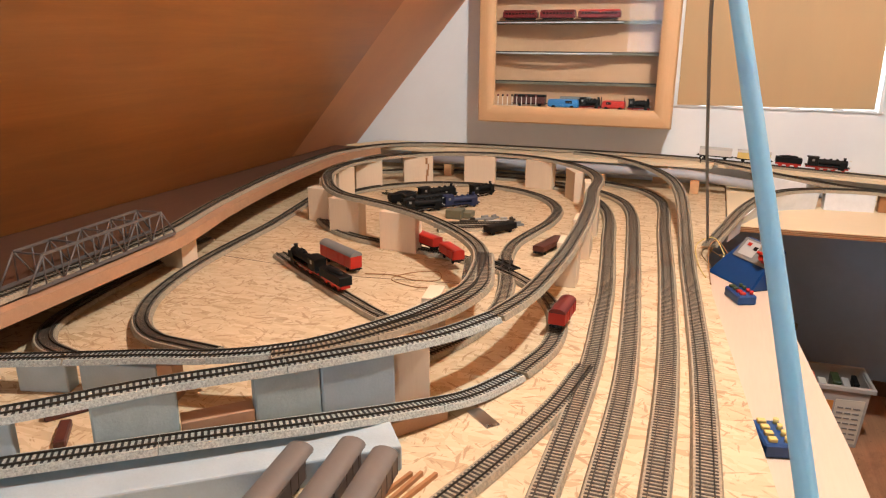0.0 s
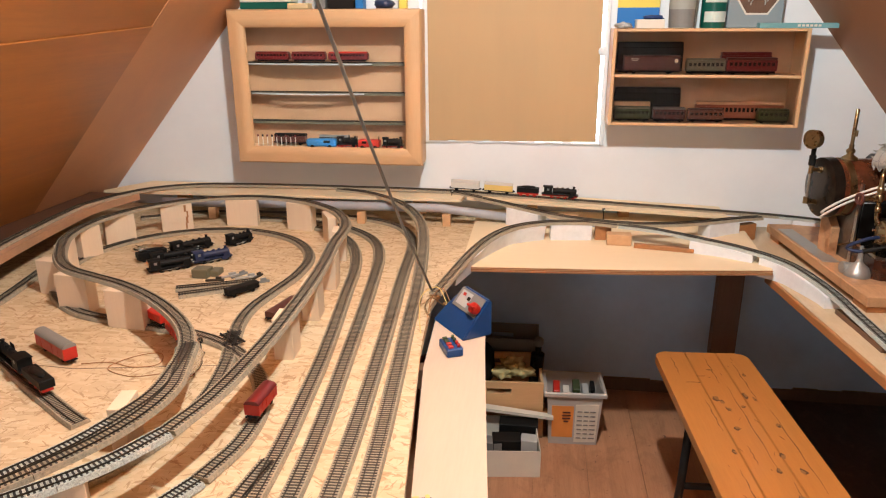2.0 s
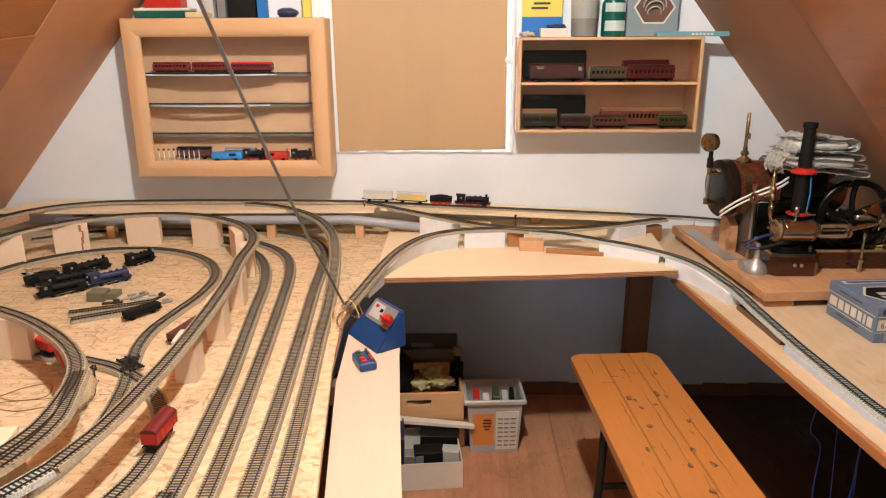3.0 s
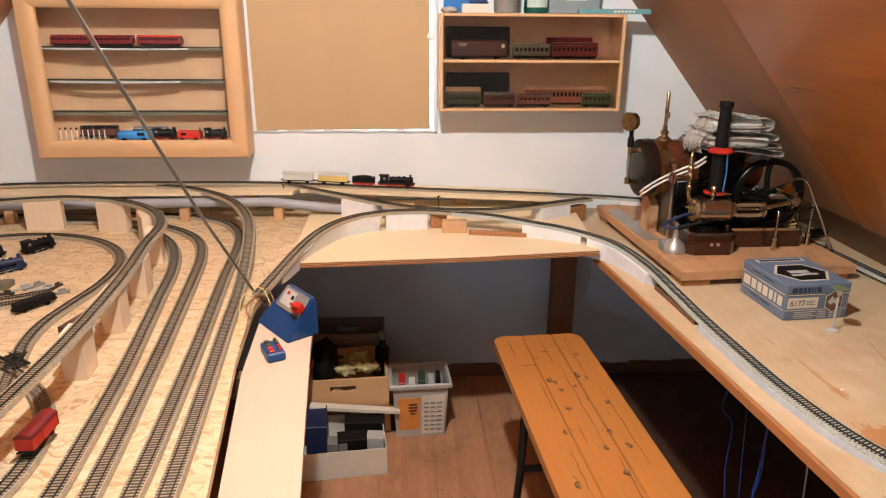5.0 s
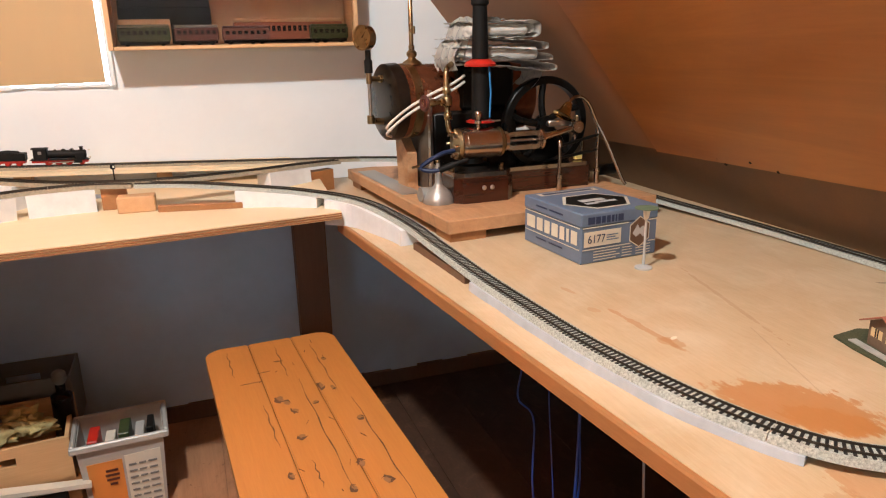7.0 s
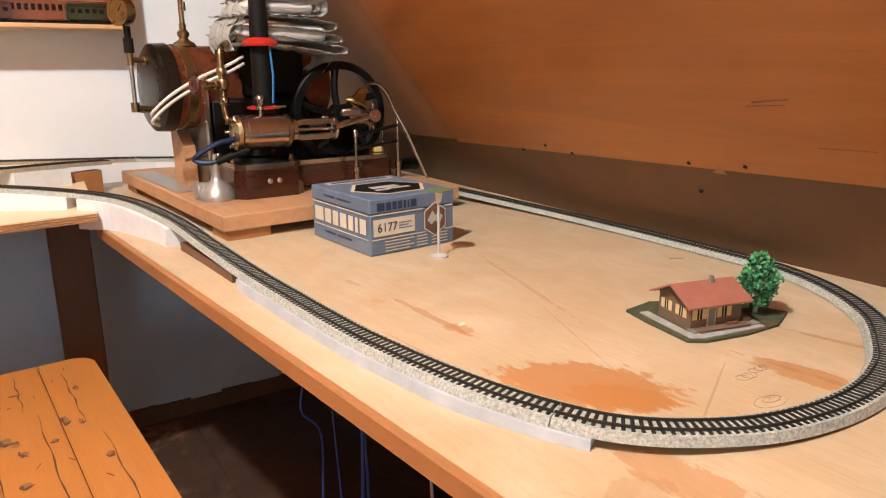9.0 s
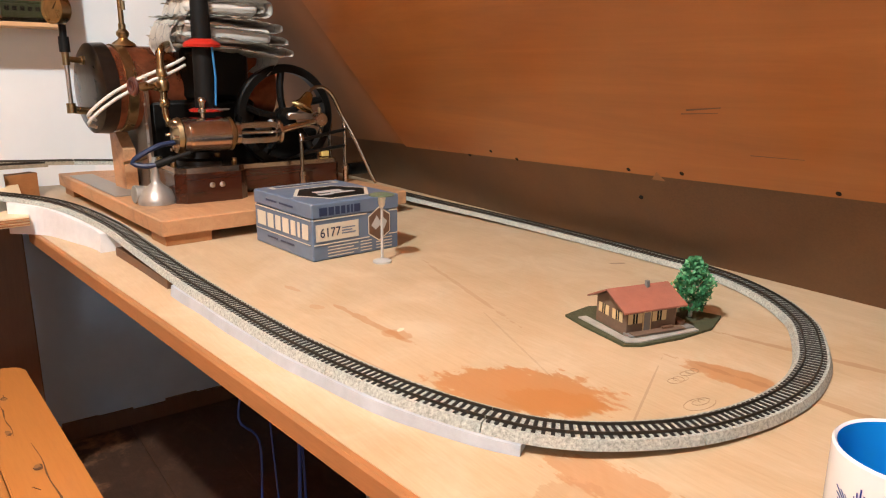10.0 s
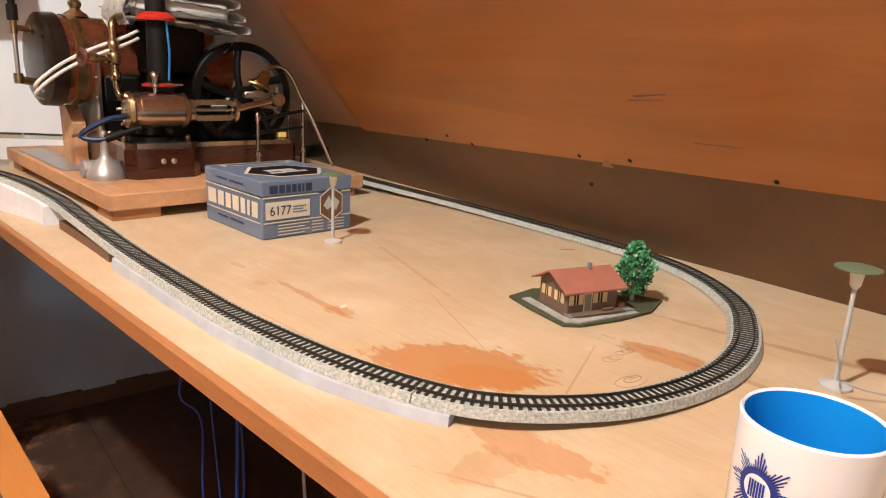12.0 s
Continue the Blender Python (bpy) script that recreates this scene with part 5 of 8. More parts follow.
# twisted wires from transformer to the tracks
for k, (pts, mt) in enumerate((([(0.13, 1.60, 0.764), (0.10, 1.63, 0.80), (0.06, 1.60, 0.785), (0.07, 1.50, 0.763), (0.09, 1.40, 0.762)], M_YELLOW), ([(0.14, 1.605, 0.764), (0.11, 1.66, 0.785), (0.09, 1.58, 0.785), (0.095, 1.45, 0.763), (0.10, 1.36, 0.762)], M_EDGE), ([(0.12, 1.59, 0.764), (0.085, 1.62, 0.772), (0.075, 1.56, 0.772), (0.10, 1.50, 0.762)], M_BRASS))):
    bm = bmesh.new()
    tube(bm, curve_points(pts, 0.01), 0.0013, 6)
    solid("wire", bm, mt, "thin loose wire between transformer and track", "wire", "wires at the transformer")
# power cable slung across the room, and the pale cord close by
bm = bmesh.new()
tube(bm, [(0.085, 1.61, 0.80), (0.060, 1.33, 1.07), (0.045, 1.10, 1.30), (0.036, 0.88, 1.52), (0.025, 0.60, 1.80), (-0.02, -0.21, 2.61)], 0.0033, 8)
solid("power_cable", bm, M_GREY, "thin dark grey cable slung from the ceiling to the transformer", "cable")
bm = bmesh.new()
tube(bm, [(0.249, -0.46, 0.50), (0.183, -0.262, 0.80), (0.138, -0.13, 1.0), (0.092, 0.006, 1.2), (0.045, 0.142, 1.4), (0.0, 0.29, 1.6), (-0.12, 0.66, 2.14), (-0.26, 1.07, 2.61)], 0.0034, 10)
solid("pale_cord", bm, M_CORD, "pale blue cord hanging down from the ceiling", "cord")

# ---------------------------------------------------------------- steam engine on its board
board = thing("engine_board", "thick pine board on two blocks carrying the steam engine", "board", m=pose(1.257, 1.727, 0.74, 0, 0, 4))
part("board_top", new_box((0.27, 0.36, 0.0335), (0.54, 0.72, 0.029), 0.002), M_BOARD, board)
for y in (0.045, 0.66):
    for x in (0.05, 0.48):
        part("foot_block", new_box((x, y, 0.0095), (0.085, 0.075, 0.019), 0.001), M_EDGE, board)
part("grey_plate", new_box((0.035, 0.47, 0.0494), (0.05, 0.36, 0.002)), M_TIN, board, "thin grey metal plate")

eng = thing("steam_engine", "old black and brass model steam engine with flywheel and boiler", "steam engine", m=pose(1.40, 1.90, 0.788))
EI = eng.matrix_basis.inverted()


def w2(x, y, z):
    return EI @ Vector((x, y, z))


def epart(name, fn, material, label="", smooth=True):
    bm = bmesh.new()
    fn(bm)
    return part(name, bm, material, eng, label, smooth)


# bases
def octo(bm, x0, x1, y0, y1, z0, z1, c=0.018):
    slab(bm, [tuple(w2(x, y, 0))[:2] for x, y in ((x0 + c, y0), (x1 - c, y0), (x1, y0 + c), (x1, y1), (x0, y1), (x0, y0 + c))], z0 - 0.788, z1 - 0.788)


epart("front_base", lambda bm: octo(bm, 1.328, 1.474, 1.862, 2.04, 0.788, 0.846), M_MAHOG, "dark mahogany base with two bolts", False)
epart("front_base_plate", lambda bm: octo(bm, 1.331, 1.471, 1.866, 2.036, 0.846, 0.857), M_NICKEL, "nickel-plated base plate", False)
epart("rear_base", lambda bm: octo(bm, 1.476, 1.722, 1.935, 2.06, 0.788, 0.838, 0.01), M_MAHOG, "long dark mahogany base", False)
epart("rear_base_plate", lambda bm: octo(bm, 1.476, 1.718, 1.939, 2.056, 0.838, 0.848, 0.01), M_NICKEL, "", False)
for x in (1.396, 1.416):
    epart("bolt", lambda bm: lathe(bm, w2(x, 1.8625, 0.822), (0, -1, 0), [(0, 0.0055), (0.002, 0.0055), (0.004, 0.002)], 12), M_STEEL)
epart("pedestal", lambda bm: [lathe(bm, w2(1.402, 1.955, 0.857), (0, 0, 1), [(0, 0.045), (0.006, 0.045), (0.01, 0.03), (0.03, 0.028), (0.036, 0.04)], 20)], M_BLACK)
for dx, dy in ((-0.062, -0.04), (0.062, -0.04), (-0.062, 0.06), (0.062, 0.06)):
    epart("nut", lambda bm: cyl(bm, w2(1.402 + dx, 1.96 + dy, 0.857), w2(1.402 + dx, 1.96 + dy, 0.866), 0.006, seg=6), M_BRASS, "", False)
# cylinder with covers
CY = 1.915
epart("cylinder", lambda bm: lathe(bm, w2(1.355, CY, 0.917), (1, 0, 0), [(0, 0.031), (0.003, 0.034), (0.095, 0.034), (0.098, 0.031)], 28), M_NICKEL, "warm nickel-plated steam cylinder")
epart("cylinder_lagging", lambda bm: lathe(bm, w2(1.368, CY, 0.917), (1, 0, 0), [(0, 0.0355), (0.07, 0.0355)], 28), M_NICKEL)
epart("cylinder_cover", lambda bm: lathe(bm, w2(1.340, CY, 0.917), (1, 0, 0), [(0, 0.010), (0.004, 0.018), (0.006, 0.034), (0.014, 0.036), (0.016, 0.031)], 28), M_BRASS, "brass cylinder cover with bolts")
for k in range(8):
    a = math.pi * k / 4
    epart("cover_bolt", lambda bm: cyl(bm, w2(1.336, CY + 0.027 * math.cos(a), 0.917 + 0.027 * math.sin(a)), w2(1.348, CY + 0.027 * math.cos(a), 0.917 + 0.027 * math.sin(a)), 0.0035, seg=8), M_NICKEL)
epart("valve_chest", lambda bm: box(bm, w2(1.405, CY + 0.035, 0.925), (0.085, 0.05, 0.045), 0.004), M_BLACK)
epart("stuffing_box", lambda bm: lathe(bm, w2(1.452, CY, 0.917), (1, 0, 0), [(0, 0.034), (0.006, 0.034), (0.008, 0.02), (0.02, 0.018)], 24), M_BRASS)


def guide(bm):
    for y0, y1 in ((-0.013, 0.013),):
        loops = []
        for r, end in ((0.0215, 0.030), (0.0105, 0.030)):
            line = [(end + r * math.cos(radians(a)), r * math.sin(radians(a))) for a in range(-90, 91, 18)] + [(-end + r * math.cos(radians(a)), r * math.sin(radians(a))) for a in range(90, 271, 18)]
            loops.append([[bm.verts.new(w2(1.516 + x, CY + y, 0.917 + z)) for x, z in line] for y in (y0, y1)])
        (of, ob), (nf, nb) = loops
        bridge(bm, of, ob)
        bridge(bm, nb, nf)
        bridge(bm, nf, of, smooth=False)
        bridge(bm, ob, nb, smooth=False)
    lathe(bm, w2(1.556, CY, 0.917), (1, 0, 0), [(0, 0.018), (0.004, 0.026), (0.010, 0.026), (0.013, 0.019)], 24)
    lathe(bm, w2(1.466, CY, 0.917), (1, 0, 0), [(0, 0.024), (0.008, 0.024)], 24)
    bmesh.ops.recalc_face_normals(bm, faces=bm.faces)


epart("crosshead_guide", guide, M_NICKEL, "slotted nickel crosshead guide")
epart("piston_rod", lambda bm: cyl(bm, w2(1.47, CY, 0.917), w2(1.57, CY, 0.917), 0.004, seg=10), M_STEEL)
epart("connecting_rod", lambda bm: [cyl(bm, w2(1.565, CY, 0.918), w2(1.665, CY + 0.01, 0.937), 0.008, 0.0065, 12), lathe(bm, w2(1.668, CY - 0.002, 0.938), (0, 1, 0), [(0, 0.013), (0.004, 0.016), (0.02, 0.016), (0.024, 0.012)], 20)], M_NICKEL, "bright connecting rod")
epart("crank_oiler", lambda bm: lathe(bm, w2(1.668, CY + 0.01, 0.953), (0, 0, 1), [(0, 0.004), (0.008, 0.0045), (0.012, 0.003)], 12), M_BRASS)
epart("oil_cup", lambda bm: lathe(bm, w2(1.402, CY - 0.005, 0.95), (0, 0, 1), [(0, 0.004), (0.010, 0.004), (0.012, 0.009), (0.018, 0.009), (0.020, 0.005), (0.03, 0.006), (0.035, 0.009), (0.040, 0.007), (0.043, 0.002)], 16), M_NICKEL, "nickel oil cup")
epart("oil_cup_lever", lambda bm: cyl(bm, w2(1.402, CY - 0.005, 0.966), w2(1.455, CY - 0.01, 0.967), 0.003, 0.0018, 8), M_STEEL)
# flywheel with spokes
FC = (1.612, 1.985, 0.944)


def rim(bm):
    lathe(bm, w2(FC[0], FC[1] - 0.011, FC[2]), (0, 1, 0), [(0, 0.096), (0.0, 0.111), (0.003, 0.114), (0.021, 0.114), (0.024, 0.111), (0.024, 0.096), (0, 0.096)], 56, cap=False)


epart("flywheel_rim", rim, M_BLACK, "black flywheel rim")
epart("flywheel_hub", lambda bm: lathe(bm, w2(FC[0], FC[1] - 0.018, FC[2]), (0, 1, 0), [(0, 0.010), (0.0, 0.02), (0.036, 0.02), (0.036, 0.01)], 20), M_BLACK)
for k in range(5):
    a = 0.35 + 2 * math.pi * k / 5
    pts = [w2(FC[0] + r * math.cos(a + (0.105 - r) * 3.0), FC[1], FC[2] + r * math.sin(a + (0.105 - r) * 3.0)) for r in (0.015, 0.04, 0.07, 0.10)]
    epart("flywheel_spoke", lambda bm: tube(bm, pts, 0.0085, 8), M_BLACK)
epart("crankshaft", lambda bm: [cyl(bm, w2(1.612, 1.962, 0.944), w2(1.612, 2.06, 0.944), 0.006, seg=12), box(bm, w2(1.64, 1.952, 0.946), (0.075, 0.010, 0.016), 0.003)], M_STEEL)
# bearing stand: four posts with rails
for x, y, h in ((1.612, 1.905, 0.905), (1.742, 1.945, 0.925), (1.70, 1.985, 0.905), (1.742, 2.02, 0.92)):
    epart("stand_post", lambda bm: lathe(bm, w2(x, y, 0.788 if y < 1.93 else 0.788), (0, 0, 1), [(0, 0.007), (0.03, 0.0065), (0.032, 0.0085), (0.04, 0.0085), (0.042, 0.0045), (h - 0.788 - 0.012, 0.0042), (h - 0.788 - 0.01, 0.0065), (h - 0.788, 0.0065), (h - 0.782, 0.003)], 12), M_NICKEL, "turned bright steel post")
for a, b in (((1.612, 1.905, 0.897), (1.742, 1.945, 0.912)), ((1.612, 1.905, 0.868), (1.742, 1.945, 0.875)), ((1.70, 1.985, 0.897), (1.742, 2.02, 0.905))):
    epart("stand_rail", lambda bm: cyl(bm, w2(*a), w2(*b), 0.004, seg=8), M_BLACK)
epart("small_clamp", lambda bm: box(bm, w2(1.70, 1.97, 0.856), (0.02, 0.012, 0.012), 0.001), M_YELLOW, "yellow plastic clamp")
# chimney
CH = (1.418, 1.935)
epart("chimney", lambda bm: lathe(bm, w2(CH[0], CH[1], 0.96), (0, 0, 1), [(0, 0.021), (0.13, 0.0195), (0.134, 0.0195), (0.25, 0.0165), (0.258, 0.0165), (0.262, 0.020), (0.276, 0.020), (0.276, 0.013), (0.20, 0.012)], 24), M_BLACKM, "slim black chimney")
epart("chimney_flange", lambda bm: lathe(bm, w2(CH[0], CH[1], 1.088), (0, 0, 1), [(0, 0.036), (0.005, 0.037), (0.010, 0.032), (0.016, 0.021)], 28), M_RED, "red chimney flange")
epart("chimney_foot", lambda bm: lathe(bm, w2(CH[0], CH[1], 0.962), (0, 0, 1), [(0, 0.033), (0.004, 0.034), (0.007, 0.024)], 28), M_RED, "red chimney foot ring")
epart("blue_tube", lambda bm: tube(bm, [w2(1.43, 1.912, 1.09), w2(1.4325, 1.908, 1.03), w2(1.428, 1.905, 0.975)], 0.0022, 8), M_SKYB, "thin blue tube")
# firebox and boiler
epart("firebox", lambda bm: [box(bm, w2(1.45, 2.14, 0.885), (0.23, 0.20, 0.19), 0.008), box(bm, w2(1.482, 2.14, 1.035), (0.15, 0.20, 0.114), 0.012)], M_BLACK, "black sheet firebox")
# added block that keeps the gap behind the flywheel black
epart("black_filler", lambda bm: box(bm, w2(1.61, 2.10, 0.848), (0.23, 0.10, 0.12), 0.006), M_BLACK, "plain black block added behind the flywheel")
AX = Vector((math.cos(radians(7)), math.sin(radians(7)), 0))
B0 = Vector((1.232, 2.115, 1.003))


def along(d, r=0.0, up=0.0):
    p = B0 + AX * d + Vector((-AX.y, AX.x, 0)) * r
    return w2(p.x, p.y, p.z + up)


epart("boiler", lambda bm: lathe(bm, along(0.035), AX, [(0, 0.0885), (0.36, 0.0885)], 40), M_COPPER, "copper-brown boiler barrel")
epart("boiler_end", lambda bm: lathe(bm, along(-0.004), AX, [(0, 0.02), (0.002, 0.06), (0.006, 0.083), (0.012, 0.092), (0.040, 0.094)], 40), M_DIRON, "dark bronze boiler end plate")
for d in (0.052, 0.30):
    epart("boiler_band", lambda bm: lathe(bm, along(d), AX, [(0, 0.0895), (0.001, 0.0915), (0.021, 0.0915), (0.022, 0.0895)], 40), M_BRASS, "brass boiler band")
epart("saddle", lambda bm: prism(bm, [along(0.085, -0.07, -0.215), along(0.085, 0.08, -0.215), along(0.085, 0.085, -0.02), along(0.085, -0.085, -0.02)], AX * 0.004), M_SHEET, "worn grey sheet saddle", False)
epart("saddle_strip", lambda bm: prism(bm, [along(0.083, -0.098, -0.215), along(0.083, -0.082, -0.215), along(0.083, -0.086, 0.03), along(0.083, -0.098, 0.03)], AX * 0.006), M_STEEL, "bright riveted strip", False)
for k in range(6):
    epart("rivet", lambda bm: lathe(bm, along(0.082, -0.091, -0.19 + 0.04 * k), -AX, [(0, 0.003), (0.002, 0.0015)], 8), M_TIN)
epart("wooden_prop", lambda bm: prism(bm, [along(0.052, -0.028, -0.2145), along(0.052, 0.038, -0.2145), along(0.052, 0.045, -0.095), along(0.052, 0.012, -0.092), along(0.052, -0.026, -0.128)], AX * 0.026), M_BOARD, "worn wooden prop under the boiler", False)
epart("safety_valve_rod", lambda bm: lathe(bm, along(0.084, 0.0, 0.088), (0, 0, 1), [(0, 0.026), (0.006, 0.022), (0.012, 0.012), (0.016, 0.009), (0.022, 0.013), (0.028, 0.013), (0.034, 0.007), (0.044, 0.0075), (0.046, 0.0055), (0.15, 0.0055), (0.153, 0.003)], 16), M_BRASS, "brass safety valve with a tall stem")
epart("valve_arm", lambda bm: [cyl(bm, along(0.084, 0, 0.165), along(0.084, -0.014, 0.168), 0.004, seg=8), cyl(bm, along(0.084, -0.014, 0.160), along(0.084, -0.014, 0.178), 0.005, seg=10)], M_BRASS)
# pressure gauge and water glass at the boiler end
GP = Vector((1.192, 2.09, 1.156))
GA = Vector((-0.86, -0.5, 0))
epart("gauge_case", lambda bm: lathe(bm, w2(*(GP - GA * 0.012)), GA, [(0, 0.018), (0.003, 0.027), (0.02, 0.029), (0.026, 0.029), (0.026, 0.025), (0.023, 0.024)], 32), M_BRASS, "brass pressure gauge case")
epart("gauge_dial", lambda bm: lathe(bm, w2(*(GP + GA * 0.0095)), GA, [(0, 0.0245), (0.001, 0.0245)], 32), M_CREAM, "white gauge dial")
side_g = Vector((GA.y, -GA.x, 0))
epart("gauge_needle", lambda bm: prism(bm, [w2(*(GP + GA * 0.0112 + side_g * 0.002)), w2(*(GP + GA * 0.0112 - side_g * 0.002)), w2(*(GP + GA * 0.0112 - side_g * 0.012 + Vector((0, 0, 0.014))))], w2(*(GA * 0.0006)) - w2(0, 0, 0)), M_BLACK, "", False)
for z0, z1, r, mt, nm in ((1.105, 1.128, 0.007, M_BLACK, "gauge_stem"), (1.075, 1.105, 0.010, M_BLACKM, "gauge_nut"), (1.05, 1.075, 0.007, M_BRASS, "gauge_tee"), (0.975, 1.05, 0.0045, M_STEEL, "water_glass"), (0.955, 0.975, 0.009, M_BRASS, "lower_cock")):
    epart(nm, lambda bm: lathe(bm, w2(1.197, 2.095, z0), (0, 0, 1), [(0, r), (z1 - z0, r)], 14), mt)
epart("tee_arm", lambda bm: [cyl(bm, w2(1.195, 2.095, 1.062), w2(1.245, 2.11, 1.058), 0.006, seg=10), lathe(bm, w2(1.225, 2.104, 1.06), (0.95, 0.25, 0), [(0, 0.01), (0.012, 0.01)], 6)], M_BRASS)
epart("lower_arm", lambda bm: cyl(bm, w2(1.195, 2.095, 0.963), w2(1.245, 2.11, 0.955), 0.008, seg=10), M_BRASS)
# steam pipe with red hand wheel valve
epart("steam_pipe", lambda bm: tube(bm, curve_points([w2(1.425, 2.06, 1.095), w2(1.385, 2.0, 1.097), w2(1.345, 1.955, 1.085), w2(1.338, 1.945, 1.05), w2(1.338, 1.94, 1.0), w2(1.338, 1.935, 0.955), w2(1.345, 1.925, 0.938), w2(1.362, 1.92, 0.93)], 0.008), 0.0065, 10), M_BRASS, "bent brass steam pipe")
epart("pipe_nut", lambda bm: [cyl(bm, w2(1.338, 1.942, 1.03), w2(1.338, 1.942, 1.045), 0.010, seg=6), cyl(bm, w2(1.338, 1.936, 0.972), w2(1.338, 1.936, 0.988), 0.010, seg=6), lathe(bm, w2(1.338, 1.94, 1.0), (0, 0, 1), [(0, 0.008), (0.008, 0.012), (0.02, 0.012), (0.026, 0.008)], 12)], M_BRASS, "", False)
epart("valve_stem", lambda bm: lathe(bm, w2(1.336, 1.94, 1.012), (-1, -0.25, 0), [(0, 0.009), (0.015, 0.009), (0.017, 0.006), (0.03, 0.006), (0.032, 0.009), (0.04, 0.009), (0.055, 0.004)], 12), M_BRASS)
epart("hand_wheel", lambda bm: [torus(bm, w2(1.279, 1.926, 1.012), (-1, -0.25, 0), 0.014, 0.0045, 24, 8), cyl(bm, w2(1.279, 1.926, 0.999), w2(1.279, 1.926, 1.025), 0.003, seg=6)], M_MAROON, "dark red hand wheel")
for k, (dz, dr) in enumerate(((0.0, 0.0), (-0.014, 0.008))):
    epart("white_hose", lambda bm: tube(bm, curve_points([w2(1.225, 2.02, 0.945 + dz), w2(1.207, 1.985, 0.958 + dz), w2(1.245, 1.965, 0.995 + dz), w2(1.30, 1.955, 1.027 + dz), w2(1.36, 1.955, 1.052 + dz), w2(1.40, 1.975, 1.07 + dz)], 0.01), 0.0034, 8), M_CABLE, "white rubber hose")
epart("blue_hose", lambda bm: tube(bm, curve_points([w2(1.345, 1.91, 0.905), w2(1.31, 1.905, 0.900), w2(1.275, 1.91, 0.882), w2(1.262, 1.915, 0.868), w2(1.285, 1.905, 0.862), w2(1.31, 1.90, 0.866)], 0.008), 0.0052, 8), M_HOSE, "dark blue hose")
epart("burner_tube", lambda bm: [cyl(bm, w2(1.30, 1.895, 0.864), w2(1.333, 1.89, 0.876), 0.0075, seg=12), cyl(bm, w2(1.333, 1.89, 0.876), w2(1.365, 1.885, 0.886), 0.0045, seg=10)], M_BLACKM)
epart("spout", lambda bm: lathe(bm, w2(1.262, 1.925, 0.806), (1, 0.1, -0.05), [(0, 0.017), (0.003, 0.018), (0.06, 0.013), (0.06, 0.010)], 16), M_TIN, "tin tube end")
epart("spigot", lambda bm: cyl(bm, w2(1.255, 1.955, 0.864), w2(1.30, 1.96, 0.872), 0.003, seg=8), M_BRASS)
# bell on a bent pipe
epart("bell", lambda bm: lathe(bm, w2(1.642, 1.92, 0.995), (-0.55, -0.1, -0.83), [(-0.004, 0.004), (0.0, 0.009), (0.010, 0.012), (0.022, 0.015), (0.032, 0.024), (0.034, 0.026), (0.030, 0.021)], 24), M_BELL, "polished brass bell mouth")
epart("bell_pipe", lambda bm: tube(bm, curve_points([w2(1.642, 1.92, 0.998), w2(1.655, 1.922, 1.008), w2(1.68, 1.925, 1.008), w2(1.705, 1.93, 0.988), w2(1.73, 1.935, 0.945), w2(1.755, 1.92, 0.89), w2(1.79, 1.90, 0.80), w2(1.797, 1.897, 0.789)], 0.01), 0.0042, 8), M_NICKEL, "thin bent nickel pipe")
epart("dark_motor", lambda bm: lathe(bm, w2(1.78, 2.0, 0.81), (1, 0.1, 0), [(0, 0.014), (0.05, 0.016), (0.06, 0.01)], 16), M_BLACK)

# folded checked cloth on the boiler
M_TOWEL, tt, nd, ln, tb = nodes_of("checked_cloth")
pos = nd.new("ShaderNodeTexCoord").outputs["UV"]
br = nd.new("ShaderNodeTexBrick")
br.offset = 0.0
for nm, v in (("Scale", 5.0), ("Mortar Size", 0.028), ("Mortar Smooth", 0.3), ("Brick Width", 1.0), ("Row Height", 1.0)):
    br.inputs[nm].default_value = v
br.inputs["Color1"].default_value = br.inputs["Color2"].default_value = (0.66, 0.64, 0.59, 1)
br.inputs["Mortar"].default_value = (0.36, 0.37, 0.39, 1)
ln.new(pos, br.inputs["Vector"])
ln.new(br.outputs[0], tb.inputs["Base Color"])
tb.inputs["Roughness"].default_value = 0.9
bump_to(tt, tb, noise_node(tt, nd.new("ShaderNodeTexCoord").outputs["Object"], 500, 2), 0.4)


def cloth_strip(path, width, across, wob, seed):
    """A folded length of cloth: a line carried sideways, with a soft waviness."""
    bm = bmesh.new()
    uv = bm.loops.layers.uv.new("UVMap")
    line = curve_points(path, 0.005)
    rows, n = [], 18
    for i, p in enumerate(line):
        rows.append([bm.verts.new(p + Vector(across) * (j / n - 0.5) * width + Vector((0, 0, wob * noise.noise(Vector((i * 0.13, j * 0.35, seed))) + wob * 0.5 * noise.noise(Vector((i * 0.3, j * 0.8, seed + 4)))))) for j in range(n + 1)])
    for i in range(len(rows) - 1):
        for j in range(n):
            f = bm.faces.new((rows[i][j], rows[i + 1][j], rows[i + 1][j + 1], rows[i][j + 1]))
            f.smooth = True
            for l, (a, b) in zip(f.loops, ((i, j), (i + 1, j), (i + 1, j + 1), (i, j + 1))):
                l[uv].uv = (a * 0.005 * 7.0, b / n * width * 7.0)
    bmesh.ops.solidify(bm, geom=bm.faces, thickness=0.0035)
    return bm


M_CLOTHW = mat("plain_white_cloth", (0.60, 0.58, 0.53), 0.9, var=0.15, scale=40, fine=400, bump=0.6)
cloth = thing("folded_cloth", "folded white cloth with thin dark checks on the boiler", "cloth")
def fold(name, y, xz, width, wob, seed):
    part(name, cloth_strip([(x - 0.012, y, z) for x, z in xz], width, (-0.22, 1, 0), wob, seed), M_TOWEL, cloth)


